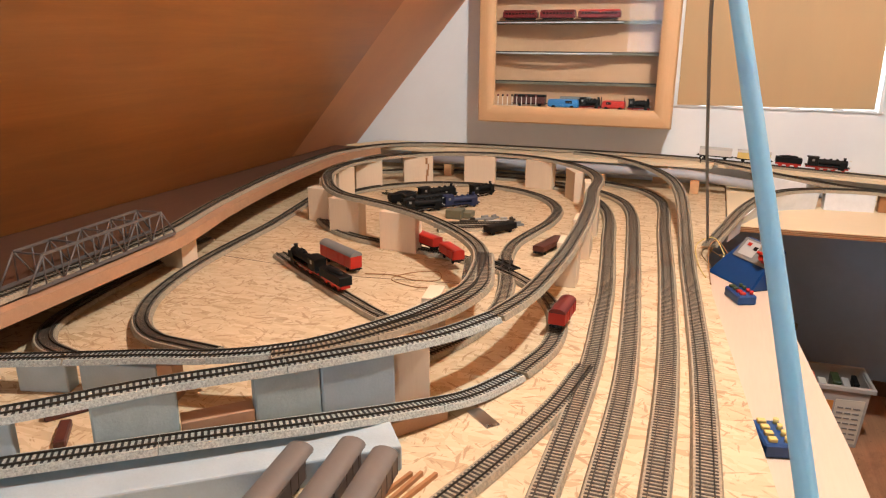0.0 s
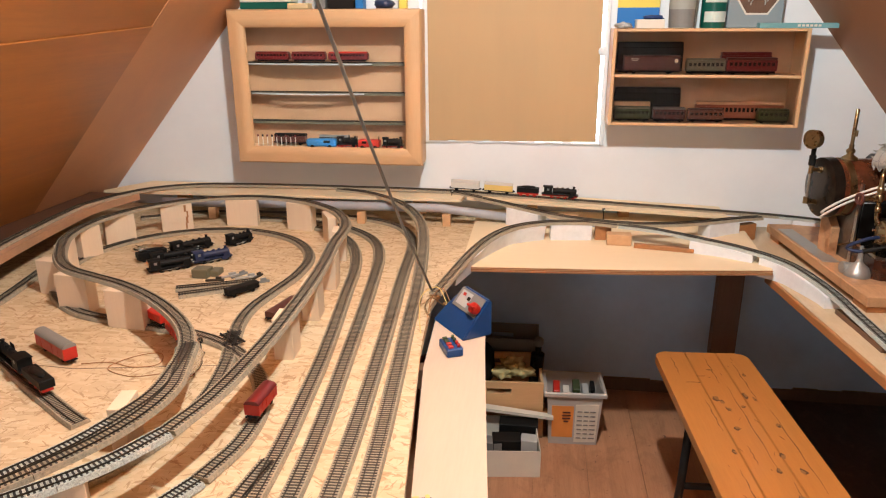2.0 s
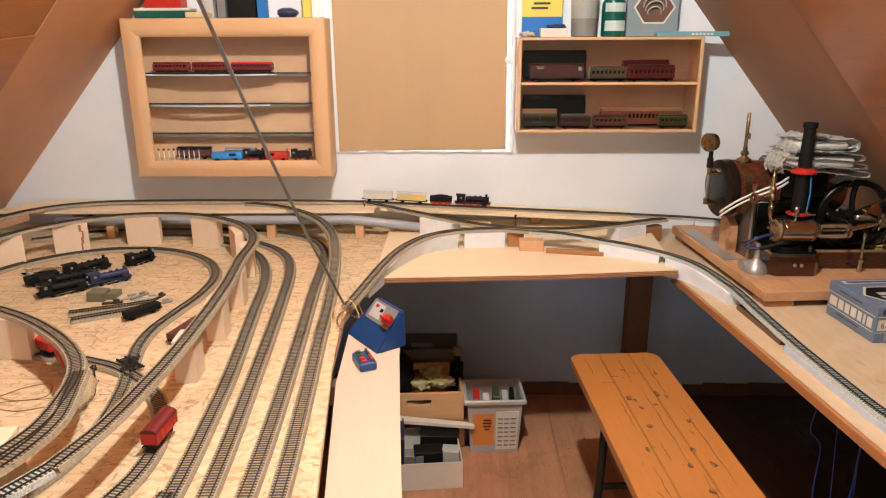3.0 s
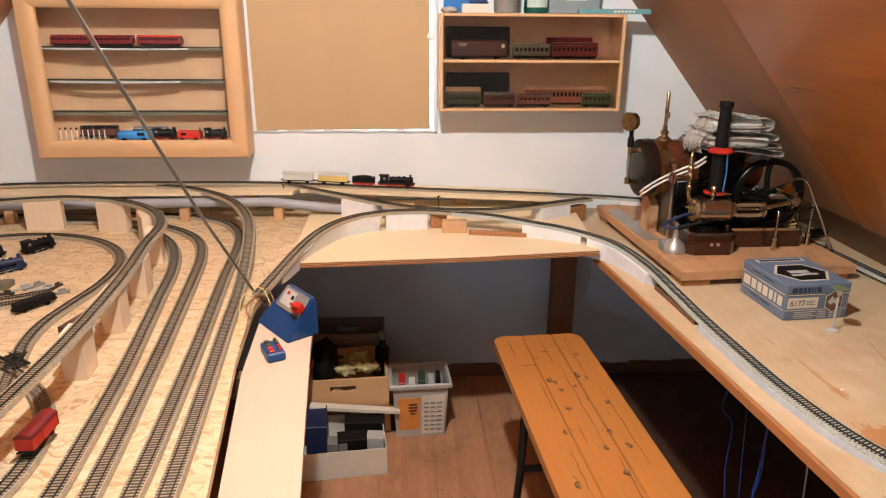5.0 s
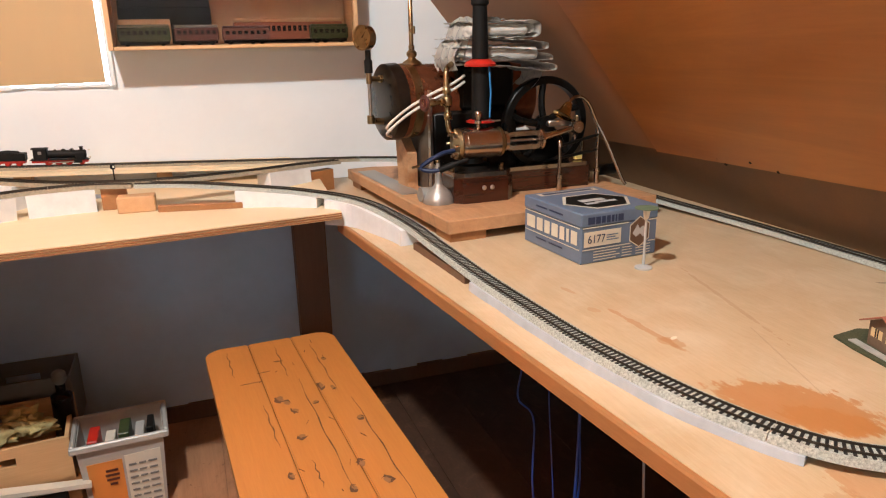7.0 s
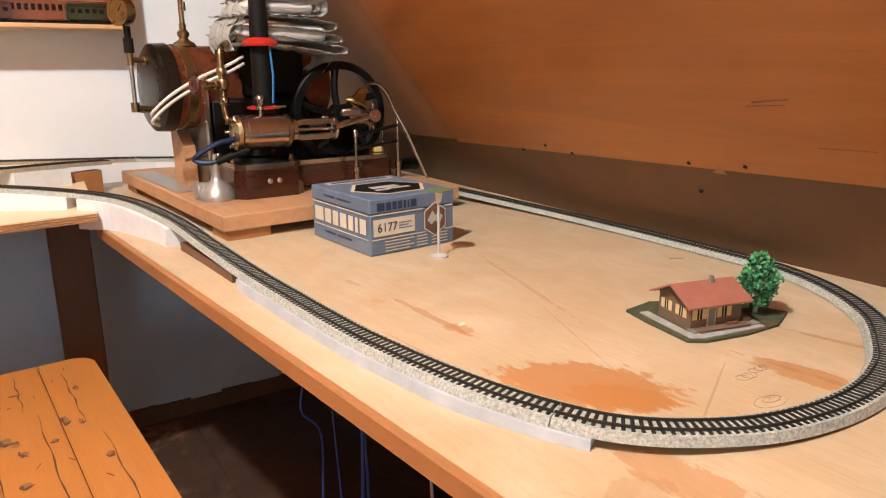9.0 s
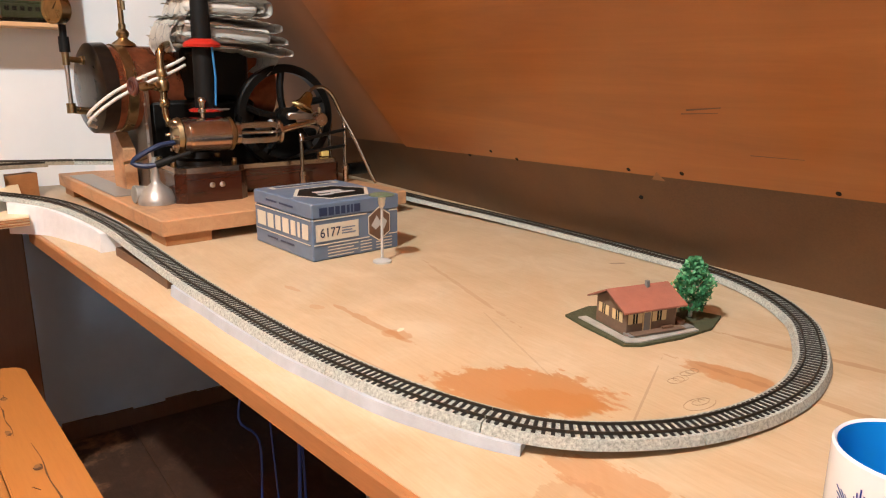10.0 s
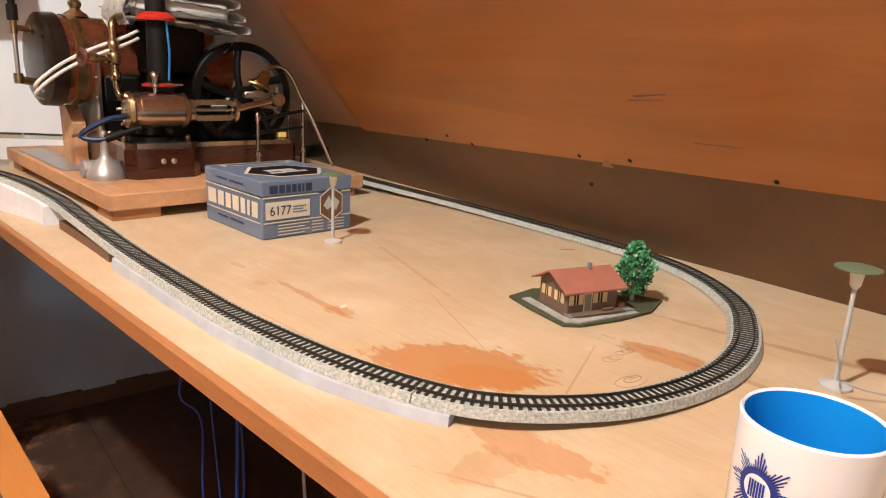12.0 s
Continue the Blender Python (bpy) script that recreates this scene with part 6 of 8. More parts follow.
for k, (x0, x1, z, h, sink, width) in enumerate((
    (1.395, 1.570, 1.151, 0.034, 0.000, 0.130), (1.405, 1.556, 1.160, 0.016, 0.000, 0.124),
    (1.378, 1.590, 1.130, 0.018, -0.009, 0.132), (1.372, 1.604, 1.112, 0.017, -0.017, 0.126), (1.372, 1.612, 1.094, 0.016, -0.022, 0.134),
)):
    mid = (x0 + x1) / 2
    fold("folded_layer", 2.0, [(x0, z), (mid, z - 0.001 + sink * 0.3), (x1 - 0.012, z + sink), (x1, z + sink + h / 2), (x1 - 0.012, z + sink + h), (mid, z + h + 0.001 + sink * 0.3), (x0, z + h)], width, 0.005, 2.0 + 3 * k)
fold("draped_end", 1.995, [(1.490, 1.190), (1.440, 1.193), (1.414, 1.180), (1.398, 1.152), (1.388, 1.125), (1.380, 1.098)], 0.10, 0.014, 21.0)
fold("draped_end", 2.005, [(1.430, 1.150), (1.395, 1.146), (1.376, 1.128), (1.368, 1.100), (1.380, 1.075)], 0.085, 0.012, 27.0)
fold("hanging_corner", 2.01, [(1.600, 1.080), (1.597, 1.062), (1.583, 1.045), (1.568, 1.034)], 0.08, 0.010, 31.0)

for nm, c, sz in (("inner_fold", (1.47, 2.0, 1.166), (0.15, 0.118, 0.024)), ("inner_layer", (1.478, 2.0, 1.116), (0.19, 0.112, 0.034))):
    bm = new_box(c, sz, 0.013, None, 3)
    for v in bm.verts:
        v.co.z += 0.006 * noise.noise(v.co * 30)
    part(nm, bm, M_CLOTHW, cloth, smooth=True)

# tin funnel
bm = bmesh.new()
lathe(bm, (1.300, 1.905, 0.7885), (0, 0, 1), [(0, 0.036), (0.006, 0.036), (0.010, 0.035), (0.026, 0.027), (0.038, 0.012), (0.044, 0.0085), (0.062, 0.007), (0.064, 0.0075), (0.090, 0.0045), (0.090, 0.003), (0.04, 0.008)], 28)
solid("funnel", bm, M_TIN, "upturned grey tin funnel on the pine board", "funnel", smooth=True)

# ---------------------------------------------------------------- blue tin box
M_TINBLUE = mat("grey_blue_tin", (0.135, 0.185, 0.27), 0.35, var=0.12, scale=30, fine=160, bump=0.1)
M_NAVY = mat("navy_print", (0.02, 0.035, 0.09), 0.4, var=0.1)
M_PRINT = mat("cream_print", (0.68, 0.62, 0.50), 0.45, var=0.12)
BW_, BD_, BH_ = 0.188, 0.212, 0.094
tin = thing("tin_box", "blue-grey tin box with cream bands and printed number", "tin box", m=pose(1.4305, 1.493, 0.7402, 0, 0, 4.5) @ Matrix.Diagonal((0.932, 0.945, 1.03, 1)))
part("box_body", new_box((BW_ / 2, BD_ / 2, 0.034), (BW_, BD_, 0.068), 0.002), M_TINBLUE, tin)
part("lid", new_box((BW_ / 2, BD_ / 2, 0.0815), (BW_ + 0.002, BD_ + 0.002, 0.025), 0.002), M_TINBLUE, tin, "blue-grey lid with a printed picture")


def print_rect(name, x0, x1, z0, z1, mt, face="front", lift=0.0004):
    bm = bmesh.new()
    o = 0.001 + lift
    if face == "front":
        prism(bm, [(x0, -o, z0), (x1, -o, z0), (x1, -o, z1), (x0, -o, z1)], (0, 0.0002, 0))
    elif face == "left":
        prism(bm, [(-o, BD_ - x0, z0), (-o, BD_ - x1, z0), (-o, BD_ - x1, z1), (-o, BD_ - x0, z1)], (0.0002, 0, 0))
    else:
        prism(bm, [(x0, z0, 0.0944 + lift), (x1, z0, 0.0944 + lift), (x1, z1, 0.0944 + lift), (x0, z1, 0.0944 + lift)], (0, 0, -0.0002))
    return part(name, bm, mt, tin)


print_rect("cream_line", 0.002, 0.115, 0.0665, 0.0685, M_PRINT)
print_rect("cream_line", 0.165, BW_ - 0.003, 0.0665, 0.0685, M_PRINT)
print_rect("cream_line", 0.002, 0.121, 0.026, 0.0278, M_PRINT)
print_rect("cream_line", 0.165, BW_ - 0.003, 0.026, 0.0278, M_PRINT)
print_rect("number_field", 0.006, 0.096, 0.032, 0.060, M_PRINT)
for x0, x1 in ((0.014, 0.030), (0.033, 0.044), (0.047, 0.056), (0.059, 0.068), (0.071, 0.077), (0.080, 0.084), (0.087, 0.100)):
    print_rect("brand_bar", x0, x1, 0.0735, 0.0865, M_NAVY, lift=0.0008)
for x0, x1, z in ((0.060, 0.088, 0.050), (0.060, 0.082, 0.0455), (0.06, 0.09, 0.041)):
    print_rect("small_print_bar", x0, x1, z - 0.001, z + 0.001, M_TINBLUE, lift=0.0008)
for k in range(4):
    for x0, x1 in ((0.03, 0.085 + 0.01 * (k % 2)), (0.10, 0.125), (0.135, 0.172)):
        print_rect("small_print_bar", x0, x1, 0.005 + 0.0052 * k, 0.0066 + 0.0052 * k, M_PRINT)
hexa = [(0.142 + 0.029 * math.cos(radians(a)), 0.047 + 0.030 * math.sin(radians(a))) for a in range(30, 390, 60)]
for nm, s, mt, lift in (("picture_border", 1.0, M_PRINT, 0.0012), ("picture_field", 0.92, M_LEG, 0.0015)):
    bm = bmesh.new()
    prism(bm, [(0.142 + (x - 0.142) * s, -0.001 - lift, 0.047 + (z - 0.047) * s) for x, z in hexa], (0, 0.0002, 0))
    part(nm, bm, mt, tin)
bm = bmesh.new()
prism(bm, [(0.124, -0.0028, 0.046), (0.133, -0.0028, 0.038), (0.143, -0.0028, 0.044), (0.152, -0.0028, 0.036), (0.160, -0.0028, 0.050), (0.150, -0.0028, 0.058), (0.142, -0.0028, 0.053), (0.136, -0.0028, 0.062)], (0, 0.0002, 0))
part("picture_shape", bm, M_LGREY, tin)
print_rect("cream_band", 0.004, BD_ - 0.004, 0.066, 0.068, M_PRINT, "left")
print_rect("cream_band", 0.004, BD_ - 0.004, 0.026, 0.0278, M_PRINT, "left")
for k, (x0, x1) in enumerate(((0.012, 0.045), (0.052, 0.075), (0.082, 0.102), (0.109, 0.132), (0.139, 0.156), (0.163, 0.172), (0.179, 0.200))):
    print_rect("brand_bar", x0, x1, 0.034, 0.059, M_PRINT, "left")
for z in (0.08, 0.016):
    for x0, x1 in ((0.05, 0.09), (0.10, 0.15)):
        print_rect("small_print_bar", x0, x1, z, z + 0.003, M_NAVY, "left", 0.0008)
print_rect("lid_brand_bar", 0.02, 0.17, 0.175, 0.198, M_PRINT, "top")
print_rect("lid_brand_bar", 0.03, 0.16, 0.180, 0.193, M_NAVY, "top", 0.0008)
bm = bmesh.new()
prism(bm, [(0.095 + 0.082 * math.cos(radians(a)), 0.085 + 0.072 * math.sin(radians(a)), 0.0950) for a in range(0, 360, 60)], (0, 0, -0.0002))
part("lid_picture_border", bm, M_PRINT, tin)
bm = bmesh.new()
prism(bm, [(0.095 + 0.074 * math.cos(radians(a)), 0.085 + 0.064 * math.sin(radians(a)), 0.0954) for a in range(0, 360, 60)], (0, 0, -0.0002))
part("lid_picture", bm, M_BLACKM, tin)
bm = bmesh.new()
for x, y, w, d in ((0.09, 0.09, 0.06, 0.02), (0.11, 0.07, 0.05, 0.012), (0.07, 0.065, 0.03, 0.012)):
    box(bm, (x, y, 0.0957), (w, d, 0.0003), 0, pose(0, 0, 0))
part("lid_picture_shape", bm, M_LGREY, tin)


def words(text, size, mt, parent, m, name="lettering"):
    cu = bpy.data.curves.new(name, "FONT")
    cu.body, cu.size, cu.extrude = text, size, 0.0001
    tmp = new("tmp", cu)
    me = bpy.data.meshes.new_from_object(tmp.evaluated_get(bpy.context.evaluated_depsgraph_get()))
    bpy.data.objects.remove(tmp)
    me.materials.append(mt)
    ob = new(name, me)
    ob.parent = parent
    ob.matrix_basis = m
    return ob


words("6177", 0.0215, M_NAVY, tin, pose(0.014, -0.0020, 0.0385, 90, 0, 0), "number_lettering")

# ---------------------------------------------------------------- little lamp posts, house, tree, mug


def post(x, y, h, disc, label):
    p = thing("model_lamp_post", label, "lamp post", "model lamp posts", pose(x, y, 0.7402))
    bm = bmesh.new()
    lathe(bm, (0, 0, 0), (0, 0, 1), [(0, 0.0155), (0.003, 0.0155), (0.0045, 0.012), (0.007, 0.0045)], 24)
    part("foot", bm, M_LGREY, p, smooth=True)
    bm = bmesh.new()
    lathe(bm, (0, 0, 0.006), (0, 0, 1), [(0, 0.0026), (h - 0.03, 0.0022)], 12)
    part("stem", bm, M_LGREY, p, smooth=True)
    bm = bmesh.new()
    lathe(bm, (0, 0, h - 0.026), (0, 0, 1), [(0, 0.0024), (0.004, 0.005), (0.016, 0.0065), (0.020, 0.0075)], 16)
    part("lamp_head", bm, M_CREAM, p, smooth=True)
    bm = bmesh.new()
    lathe(bm, (0, 0, h - 0.006), (0, 0, 1), [(0, disc), (0.0015, disc), (0.004, disc * 0.5), (0.005, 0.003)], 24)
    part("shade", bm, mat("dull_green_shade", (0.13, 0.17, 0.10), 0.5), p, "flat dull green shade", True)


post(1.526, 1.433, 0.118, 0.021, "grey model lamp post with green shade beside the tin box")
post(1.672, 0.700, 0.128, 0.021, "grey model lamp post with green shade near the mug")
bm = bmesh.new()
tube(bm, curve_points([(1.672, 0.695, 0.742), (1.645, 0.685, 0.758), (1.66, 0.668, 0.752), (1.70, 0.63, 0.745), (1.74, 0.60, 0.742)], 0.006), 0.0009, 6)
tube(bm, curve_points([(1.672, 0.695, 0.742), (1.655, 0.70, 0.790), (1.652, 0.705, 0.80)], 0.006), 0.0009, 6)
solid("wire", bm, M_GREYPIPE, "thin blue-grey wire at the lamp post", "wire", "wires at the lamp posts")

house = thing("model_house", "small brown model cabin with red roof on a green plate", "model house", m=pose(1.585, 0.976, 0.7402, 0, 0, -14))
M_LAWN = mat("olive_lawn", (0.075, 0.08, 0.036), 0.9, var=0.5, scale=120, fine=600, bump=0.8)
M_CABIN = wood("brown_cabin", (0.19, 0.125, 0.085), (0.105, 0.066, 0.042), 0, 0.6, 20)
M_ROOF = mat("brick_red_roof", (0.36, 0.135, 0.09), 0.6, var=0.18, scale=60, fine=400, bump=0.5)
M_SHUT = mat("yellow_cream_shutter", (0.66, 0.52, 0.28), 0.6, var=0.15)
M_PATH = mat("pale_grey_path", (0.40, 0.39, 0.35), 0.8, var=0.25, scale=100)
bm = bmesh.new()
slab(bm, [(-0.027, 0.092), (-0.027, 0.05), (-0.02, -0.022), (0.0, -0.03), (0.06, -0.028), (0.118, -0.016), (0.163, 0.016), (0.14, 0.05), (0.10, 0.09), (0.02, 0.11)], 0, 0.003)
part("lawn_plate", bm, M_LAWN, house, "olive green plate")
bm = bmesh.new()
slab(bm, [(-0.018, 0.075), (-0.014, -0.018), (0.002, -0.025), (0.095, -0.018), (0.095, -0.004), (0.008, -0.010), (-0.004, -0.004), (-0.006, 0.075)], 0.003, 0.0045)
part("path", bm, M_PATH, house, "pale grey path")
part("terrace", new_box((0.046, -0.004, 0.0045), (0.096, 0.014, 0.004)), M_GREY, house, "grey terrace")
HW, HD, HE, HR = 0.073, 0.062, 0.036, 0.051
bm = bmesh.new()
for x0, x1 in ((0, HW),):
    lo = [bm.verts.new((x, y, 0.003)) for x, y in ((0, 0), (HW, 0), (HW, HD), (0, HD))]
    hi = [bm.verts.new((x, y, HE)) for x, y in ((0, 0), (HW, 0), (HW, HD), (0, HD))]
    r0, r1 = bm.verts.new((0, HD / 2, HR)), bm.verts.new((HW, HD / 2, HR))
    for q in ((lo[0], lo[1], hi[1], hi[0]), (lo[1], lo[2], hi[2], r1, hi[1]), (lo[2], lo[3], hi[3], hi[2]), (lo[3], lo[0], hi[0], r0, hi[3]), (hi[0], hi[1], r1, r0), (hi[2], hi[3], r0, r1), lo[::-1]):
        bm.faces.new(q)
part("wall", bm, M_CABIN, house, "brown plank walls")
bm = bmesh.new()
k_ = (HR - HE) / (HD / 2)
for s, y0, y1 in ((1, -0.008, HD / 2), (-1, HD + 0.008, HD / 2)):
    z0 = HE - 0.008 * k_ + 0.001
    prism(bm, [(-0.010, y0, z0), (HW + 0.010, y0, z0), (HW + 0.010, y1, HR + 0.001), (-0.010, y1, HR + 0.001)], (0, 0, 0.0022))
part("roof", bm, M_ROOF, house, "brick red roof")
part("chimney", new_box((0.0475, HD / 2 - 0.004, HR + 0.0035), (0.0042, 0.0042, 0.011)), M_GREY, house, "grey chimney")
part("porch_deck", new_box((0.040, -0.008, 0.0072), (0.075, 0.011, 0.0014)), M_CABIN, house)


def cabin_window(cx, face):
    w = thing_part("window", house)
    z = 0.0232
    mk = lambda a, b, z0, z1, d: ([(cx + a, -d, z0), (cx + b, -d, z0), (cx + b, -d, z1), (cx + a, -d, z1)], (0, 0.0004, 0)) if face == "front" else ([(-d, cx + b, z0), (-d, cx + a, z0), (-d, cx + a, z1), (-d, cx + b, z1)], (0.0004, 0, 0))
    for nm, a, b, mt, d in (("pane", -0.0034, 0.0034, M_BLACK, 0.0006), ("shutter", -0.0104, -0.0036, M_SHUT, 0.0010), ("shutter", 0.0036, 0.0104, M_SHUT, 0.0010), ("glazing_bar", -0.0006, 0.0006, M_SHUT, 0.0009)):
        bm = bmesh.new()
        prism(bm, *mk(a, b, z - 0.0062, z + 0.0062, d))
        part(nm, bm, mt, w)


def thing_part(name, parent):
    ob = new(name)
    ob.empty_display_size = 0.005
    ob.parent = parent
    return ob


cabin_window(0.0115, "front")
cabin_window(0.0470, "front")
cabin_window(0.018, "left")
cabin_window(0.046, "left")
for nm, x0, x1, z0, z1, mt, d in (("door_frame", 0.0228, 0.0352, 0.0045, 0.031, M_SHUT, 0.0008), ("door", 0.0244, 0.0336, 0.0045, 0.0295, M_GREY, 0.0013)):
    bm = bmesh.new()
    prism(bm, [(x0, -d, z0), (x1, -d, z0), (x1, -d, z1), (x0, -d, z1)], (0, 0.0004, 0))
    part(nm, bm, mt, house)
part("garden_bench", new_box((0.056, -0.006, 0.0095), (0.016, 0.005, 0.002)), M_LEG, house)
part("log_pile", new_box((0.082, 0.008, 0.008), (0.012, 0.02, 0.010), 0.002), M_LEG, house)

tree = thing("model_tree", "bright green model tree behind the cabin", "model tree", m=pose(1.710, 0.974, 0.743))
bm = bmesh.new()
cyl(bm, (0, 0, -0.0025), (0.001, 0, 0.03), 0.003, 0.0018, 8)
for a in range(5):
    cyl(bm, (0, 0, 0.014 + 0.004 * a), (0.014 * math.cos(a * 1.3), 0.014 * math.sin(a * 1.3), 0.030 + 0.006 * a), 0.0012, 0.0006, 6)
part("trunk", bm, M_CREAM, tree, "pale trunk")
rng = random.Random(5)
verts, faces = [], []
for k in range(1500):
    a, h = rng.uniform(0, 6.283), rng.random()
    z = 0.011 + 0.068 * h
    rad = 0.027 * math.sin(math.pi * (0.16 + 0.80 * h)) ** 0.7 * (0.8 + 0.35 * noise.noise(Vector((math.cos(a) * 1.6, math.sin(a) * 1.6, h * 5))))
    rad *= rng.uniform(0.55, 1.08)
    c = Vector((rad * math.cos(a), rad * math.sin(a), z))
    u = Vector((rng.uniform(-1, 1), rng.uniform(-1, 1), rng.uniform(-1, 1))).normalized() * rng.uniform(0.0024, 0.0046)
    v = u.cross(Vector((rng.uniform(-1, 1), rng.uniform(-1, 1), rng.uniform(-1, 1)))).normalized() * rng.uniform(0.0014, 0.0028)
    i = len(verts)
    verts += [c - u, c + v, c + u, c - v]
    faces.append((i, i + 1, i + 2, i + 3))
me = bpy.data.meshes.new("crown")
me.from_pydata(verts, [], faces)
M_LEAF, lt, lnd, lln, lb = nodes_of("bright_green_leaf")
lln.new(ramp(lt, lnd.new("ShaderNodeNewGeometry").outputs["Random Per Island"], [(0.0, (0.012, 0.10, 0.035)), (0.5, (0.05, 0.26, 0.10)), (1.0, (0.16, 0.42, 0.20))]), lb.inputs["Base Color"])
lb.inputs["Roughness"].default_value = 0.6
me.materials.append(M_LEAF)
cr = new("crown", me)
cr.parent = tree
tagged(cr, kind="stuff")

mug = thing("mug", "white mug with bright blue inside and a blue star emblem", "mug", m=pose(1.368, 0.601, 0.7402, 0, 0, 0))
M_CHINA = mat("white_china", (0.82, 0.83, 0.84), 0.12, var=0.03, bump=0.0)
M_BLUEIN = mat("bright_blue_glaze", (0.008, 0.27, 0.72), 0.12, var=0.05, bump=0.0)
bm = bmesh.new()
lathe(bm, (0, 0, 0), (0, 0, 1), [(0, 0.034), (0.002, 0.038), (0.006, 0.0405), (0.095, 0.0415), (0.0995, 0.0415), (0.101, 0.0402), (0.0995, 0.0388)], 56, cap=False)
bm.faces.new([v for v in bm.verts if v.co.z < 1e-6][::-1])
part("body", bm, M_CHINA, mug, smooth=True)
bm = bmesh.new()
lathe(bm, (0, 0, 0), (0, 0, 1), [(0.0994, 0.0388), (0.093, 0.0382), (0.010, 0.0372), (0.006, 0.033), (0.006, 0.001)], 56, cap=False)
part("inside_glaze", bm, M_BLUEIN, mug, "bright blue inside", True)
bm = bmesh.new()
ha = radians(-35)
hd = Vector((math.cos(ha), math.sin(ha), 0))
tube(bm, curve_points([hd * 0.040 + Vector((0, 0, 0.078)), hd * 0.058 + Vector((0, 0, 0.080)), hd * 0.068 + Vector((0, 0, 0.060)), hd * 0.064 + Vector((0, 0, 0.034)), hd * 0.040 + Vector((0, 0, 0.022))], 0.004), 0.0055, 10)
part("handle", bm, M_CHINA, mug, smooth=True)


def on_mug(u, z, lift):
    """u metres round the side from the emblem's middle."""
    a = radians(168) + u / 0.0412
    r = 0.0406 + 0.001 * z / 0.09 + lift
    return Vector((r * math.cos(a), r * math.sin(a), z))


M_EMBLEM = mat("dark_blue_print", (0.008, 0.03, 0.24), 0.2, var=0.1)
bm = bmesh.new()
ZC = 0.064
for k in range(8):
    a = math.pi * k / 4 + math.pi / 2
    for j in range(-3, 4):
        b = a + j * 0.105
        L = 0.0235 - 0.0030 * abs(j)
        p0, p1 = (0.009, b - 0.050), (0.009, b + 0.050)
        q0, q1 = (L, b - 0.022), (L, b + 0.022)
        ring_ = [on_mug(r * math.cos(t), ZC + r * math.sin(t), 0.0004) for r, t in (p0, p1, q1, q0)]
        bm.faces.new([bm.verts.new(p) for p in ring_])
part("emblem_rays", bm, M_EMBLEM, mug, "dark blue star emblem")
for nm, r0, r1, mt, lift in (("emblem_ring", 0.0, 0.0128, M_EMBLEM, 0.0006), ("emblem_field", 0.0, 0.0088, M_CHINA, 0.0008)):
    bm = bmesh.new()
    vs = [bm.verts.new(on_mug(r1 * math.cos(2 * math.pi * k / 28), ZC + r1 * math.sin(2 * math.pi * k / 28), lift)) for k in range(28)]
    c = bm.verts.new(on_mug(0, ZC, lift))
    for k in range(28):
        bm.faces.new((c, vs[k], vs[(k + 1) % 28]))
    part(nm, bm, mt, mug)
bm = bmesh.new()
for k in range(6):
    u = -0.0045 + 0.0018 * k
    bm.faces.new([bm.verts.new(on_mug(u + du, ZC + dz, 0.001)) for du, dz in ((-0.0007, -0.0062), (0.0007, -0.0062), (0.0007, 0.0052), (-0.0007, 0.0052))])
part("emblem_bar", bm, M_EMBLEM, mug)

M_PENCIL = mat("faint_pencil", (0.36, 0.24, 0.14), 0.7, var=0.3, scale=200)
# faint pencil rings and loops drawn on the table
for cx, cy, ru, rv, loops in ((1.528, 0.868, 0.010, 0.006, 2.2), (1.553, 0.872, 0.009, 0.005, 2.6), (1.502, 0.822, 0.022, 0.010, 1.05), (1.506, 0.824, 0.011, 0.005, 1.6)):
    bm = bmesh.new()
    tube(bm, [(cx + ru * (1 - 0.12 * k / 10) * math.cos(0.45 * k) + 0.0006 * k, cy + rv * math.sin(0.45 * k), 0.7401) for k in range(int(14 * loops))], 0.00028, 5)
    solid("pencil_mark", bm, M_PENCIL, "faint pencil loop drawn on the birch table", "pencil mark", "pencil marks on the table")

# cables hanging below the work table
for k, (pts, r, mt) in enumerate((
    ([(1.26, 1.40, 0.72), (1.262, 1.39, 0.62), (1.25, 1.38, 0.56), (1.275, 1.37, 0.52), (1.27, 1.36, 0.40), (1.28, 1.35, 0.28)], 0.0018, M_BWIRE),
    ([(1.26, 1.30, 0.72), (1.26, 1.29, 0.60), (1.265, 1.28, 0.45), (1.27, 1.27, 0.30)], 0.0012, M_BWIRE),
    ([(1.26, 1.20, 0.72), (1.258, 1.195, 0.60), (1.25, 1.19, 0.46), (1.24, 1.185, 0.42), (1.255, 1.19, 0.40), (1.25, 1.195, 0.47)], 0.0024, M_BWIRE),
    ([(1.27, 1.22, 0.72), (1.27, 1.215, 0.62), (1.268, 1.205, 0.50), (1.255, 1.20, 0.44)], 0.0018, M_BWIRE),
    ([(1.28, 1.08, 0.72), (1.28, 1.07, 0.60), (1.285, 1.065, 0.48), (1.30, 1.06, 0.35)], 0.0020, M_GREYPIPE),
    ([(1.27, 1.15, 0.72), (1.28, 1.15, 0.69), (1.30, 1.14, 0.675)], 0.0030, M_YELLOW),
)):
    bm = bmesh.new()
    tube(bm, curve_points(pts, 0.01), r, 6)
    solid("hanging_cable", bm, mt, "loose thin cable hanging below the work table", "cable", "cables below the table")

# ---------------------------------------------------------------- rolling stock


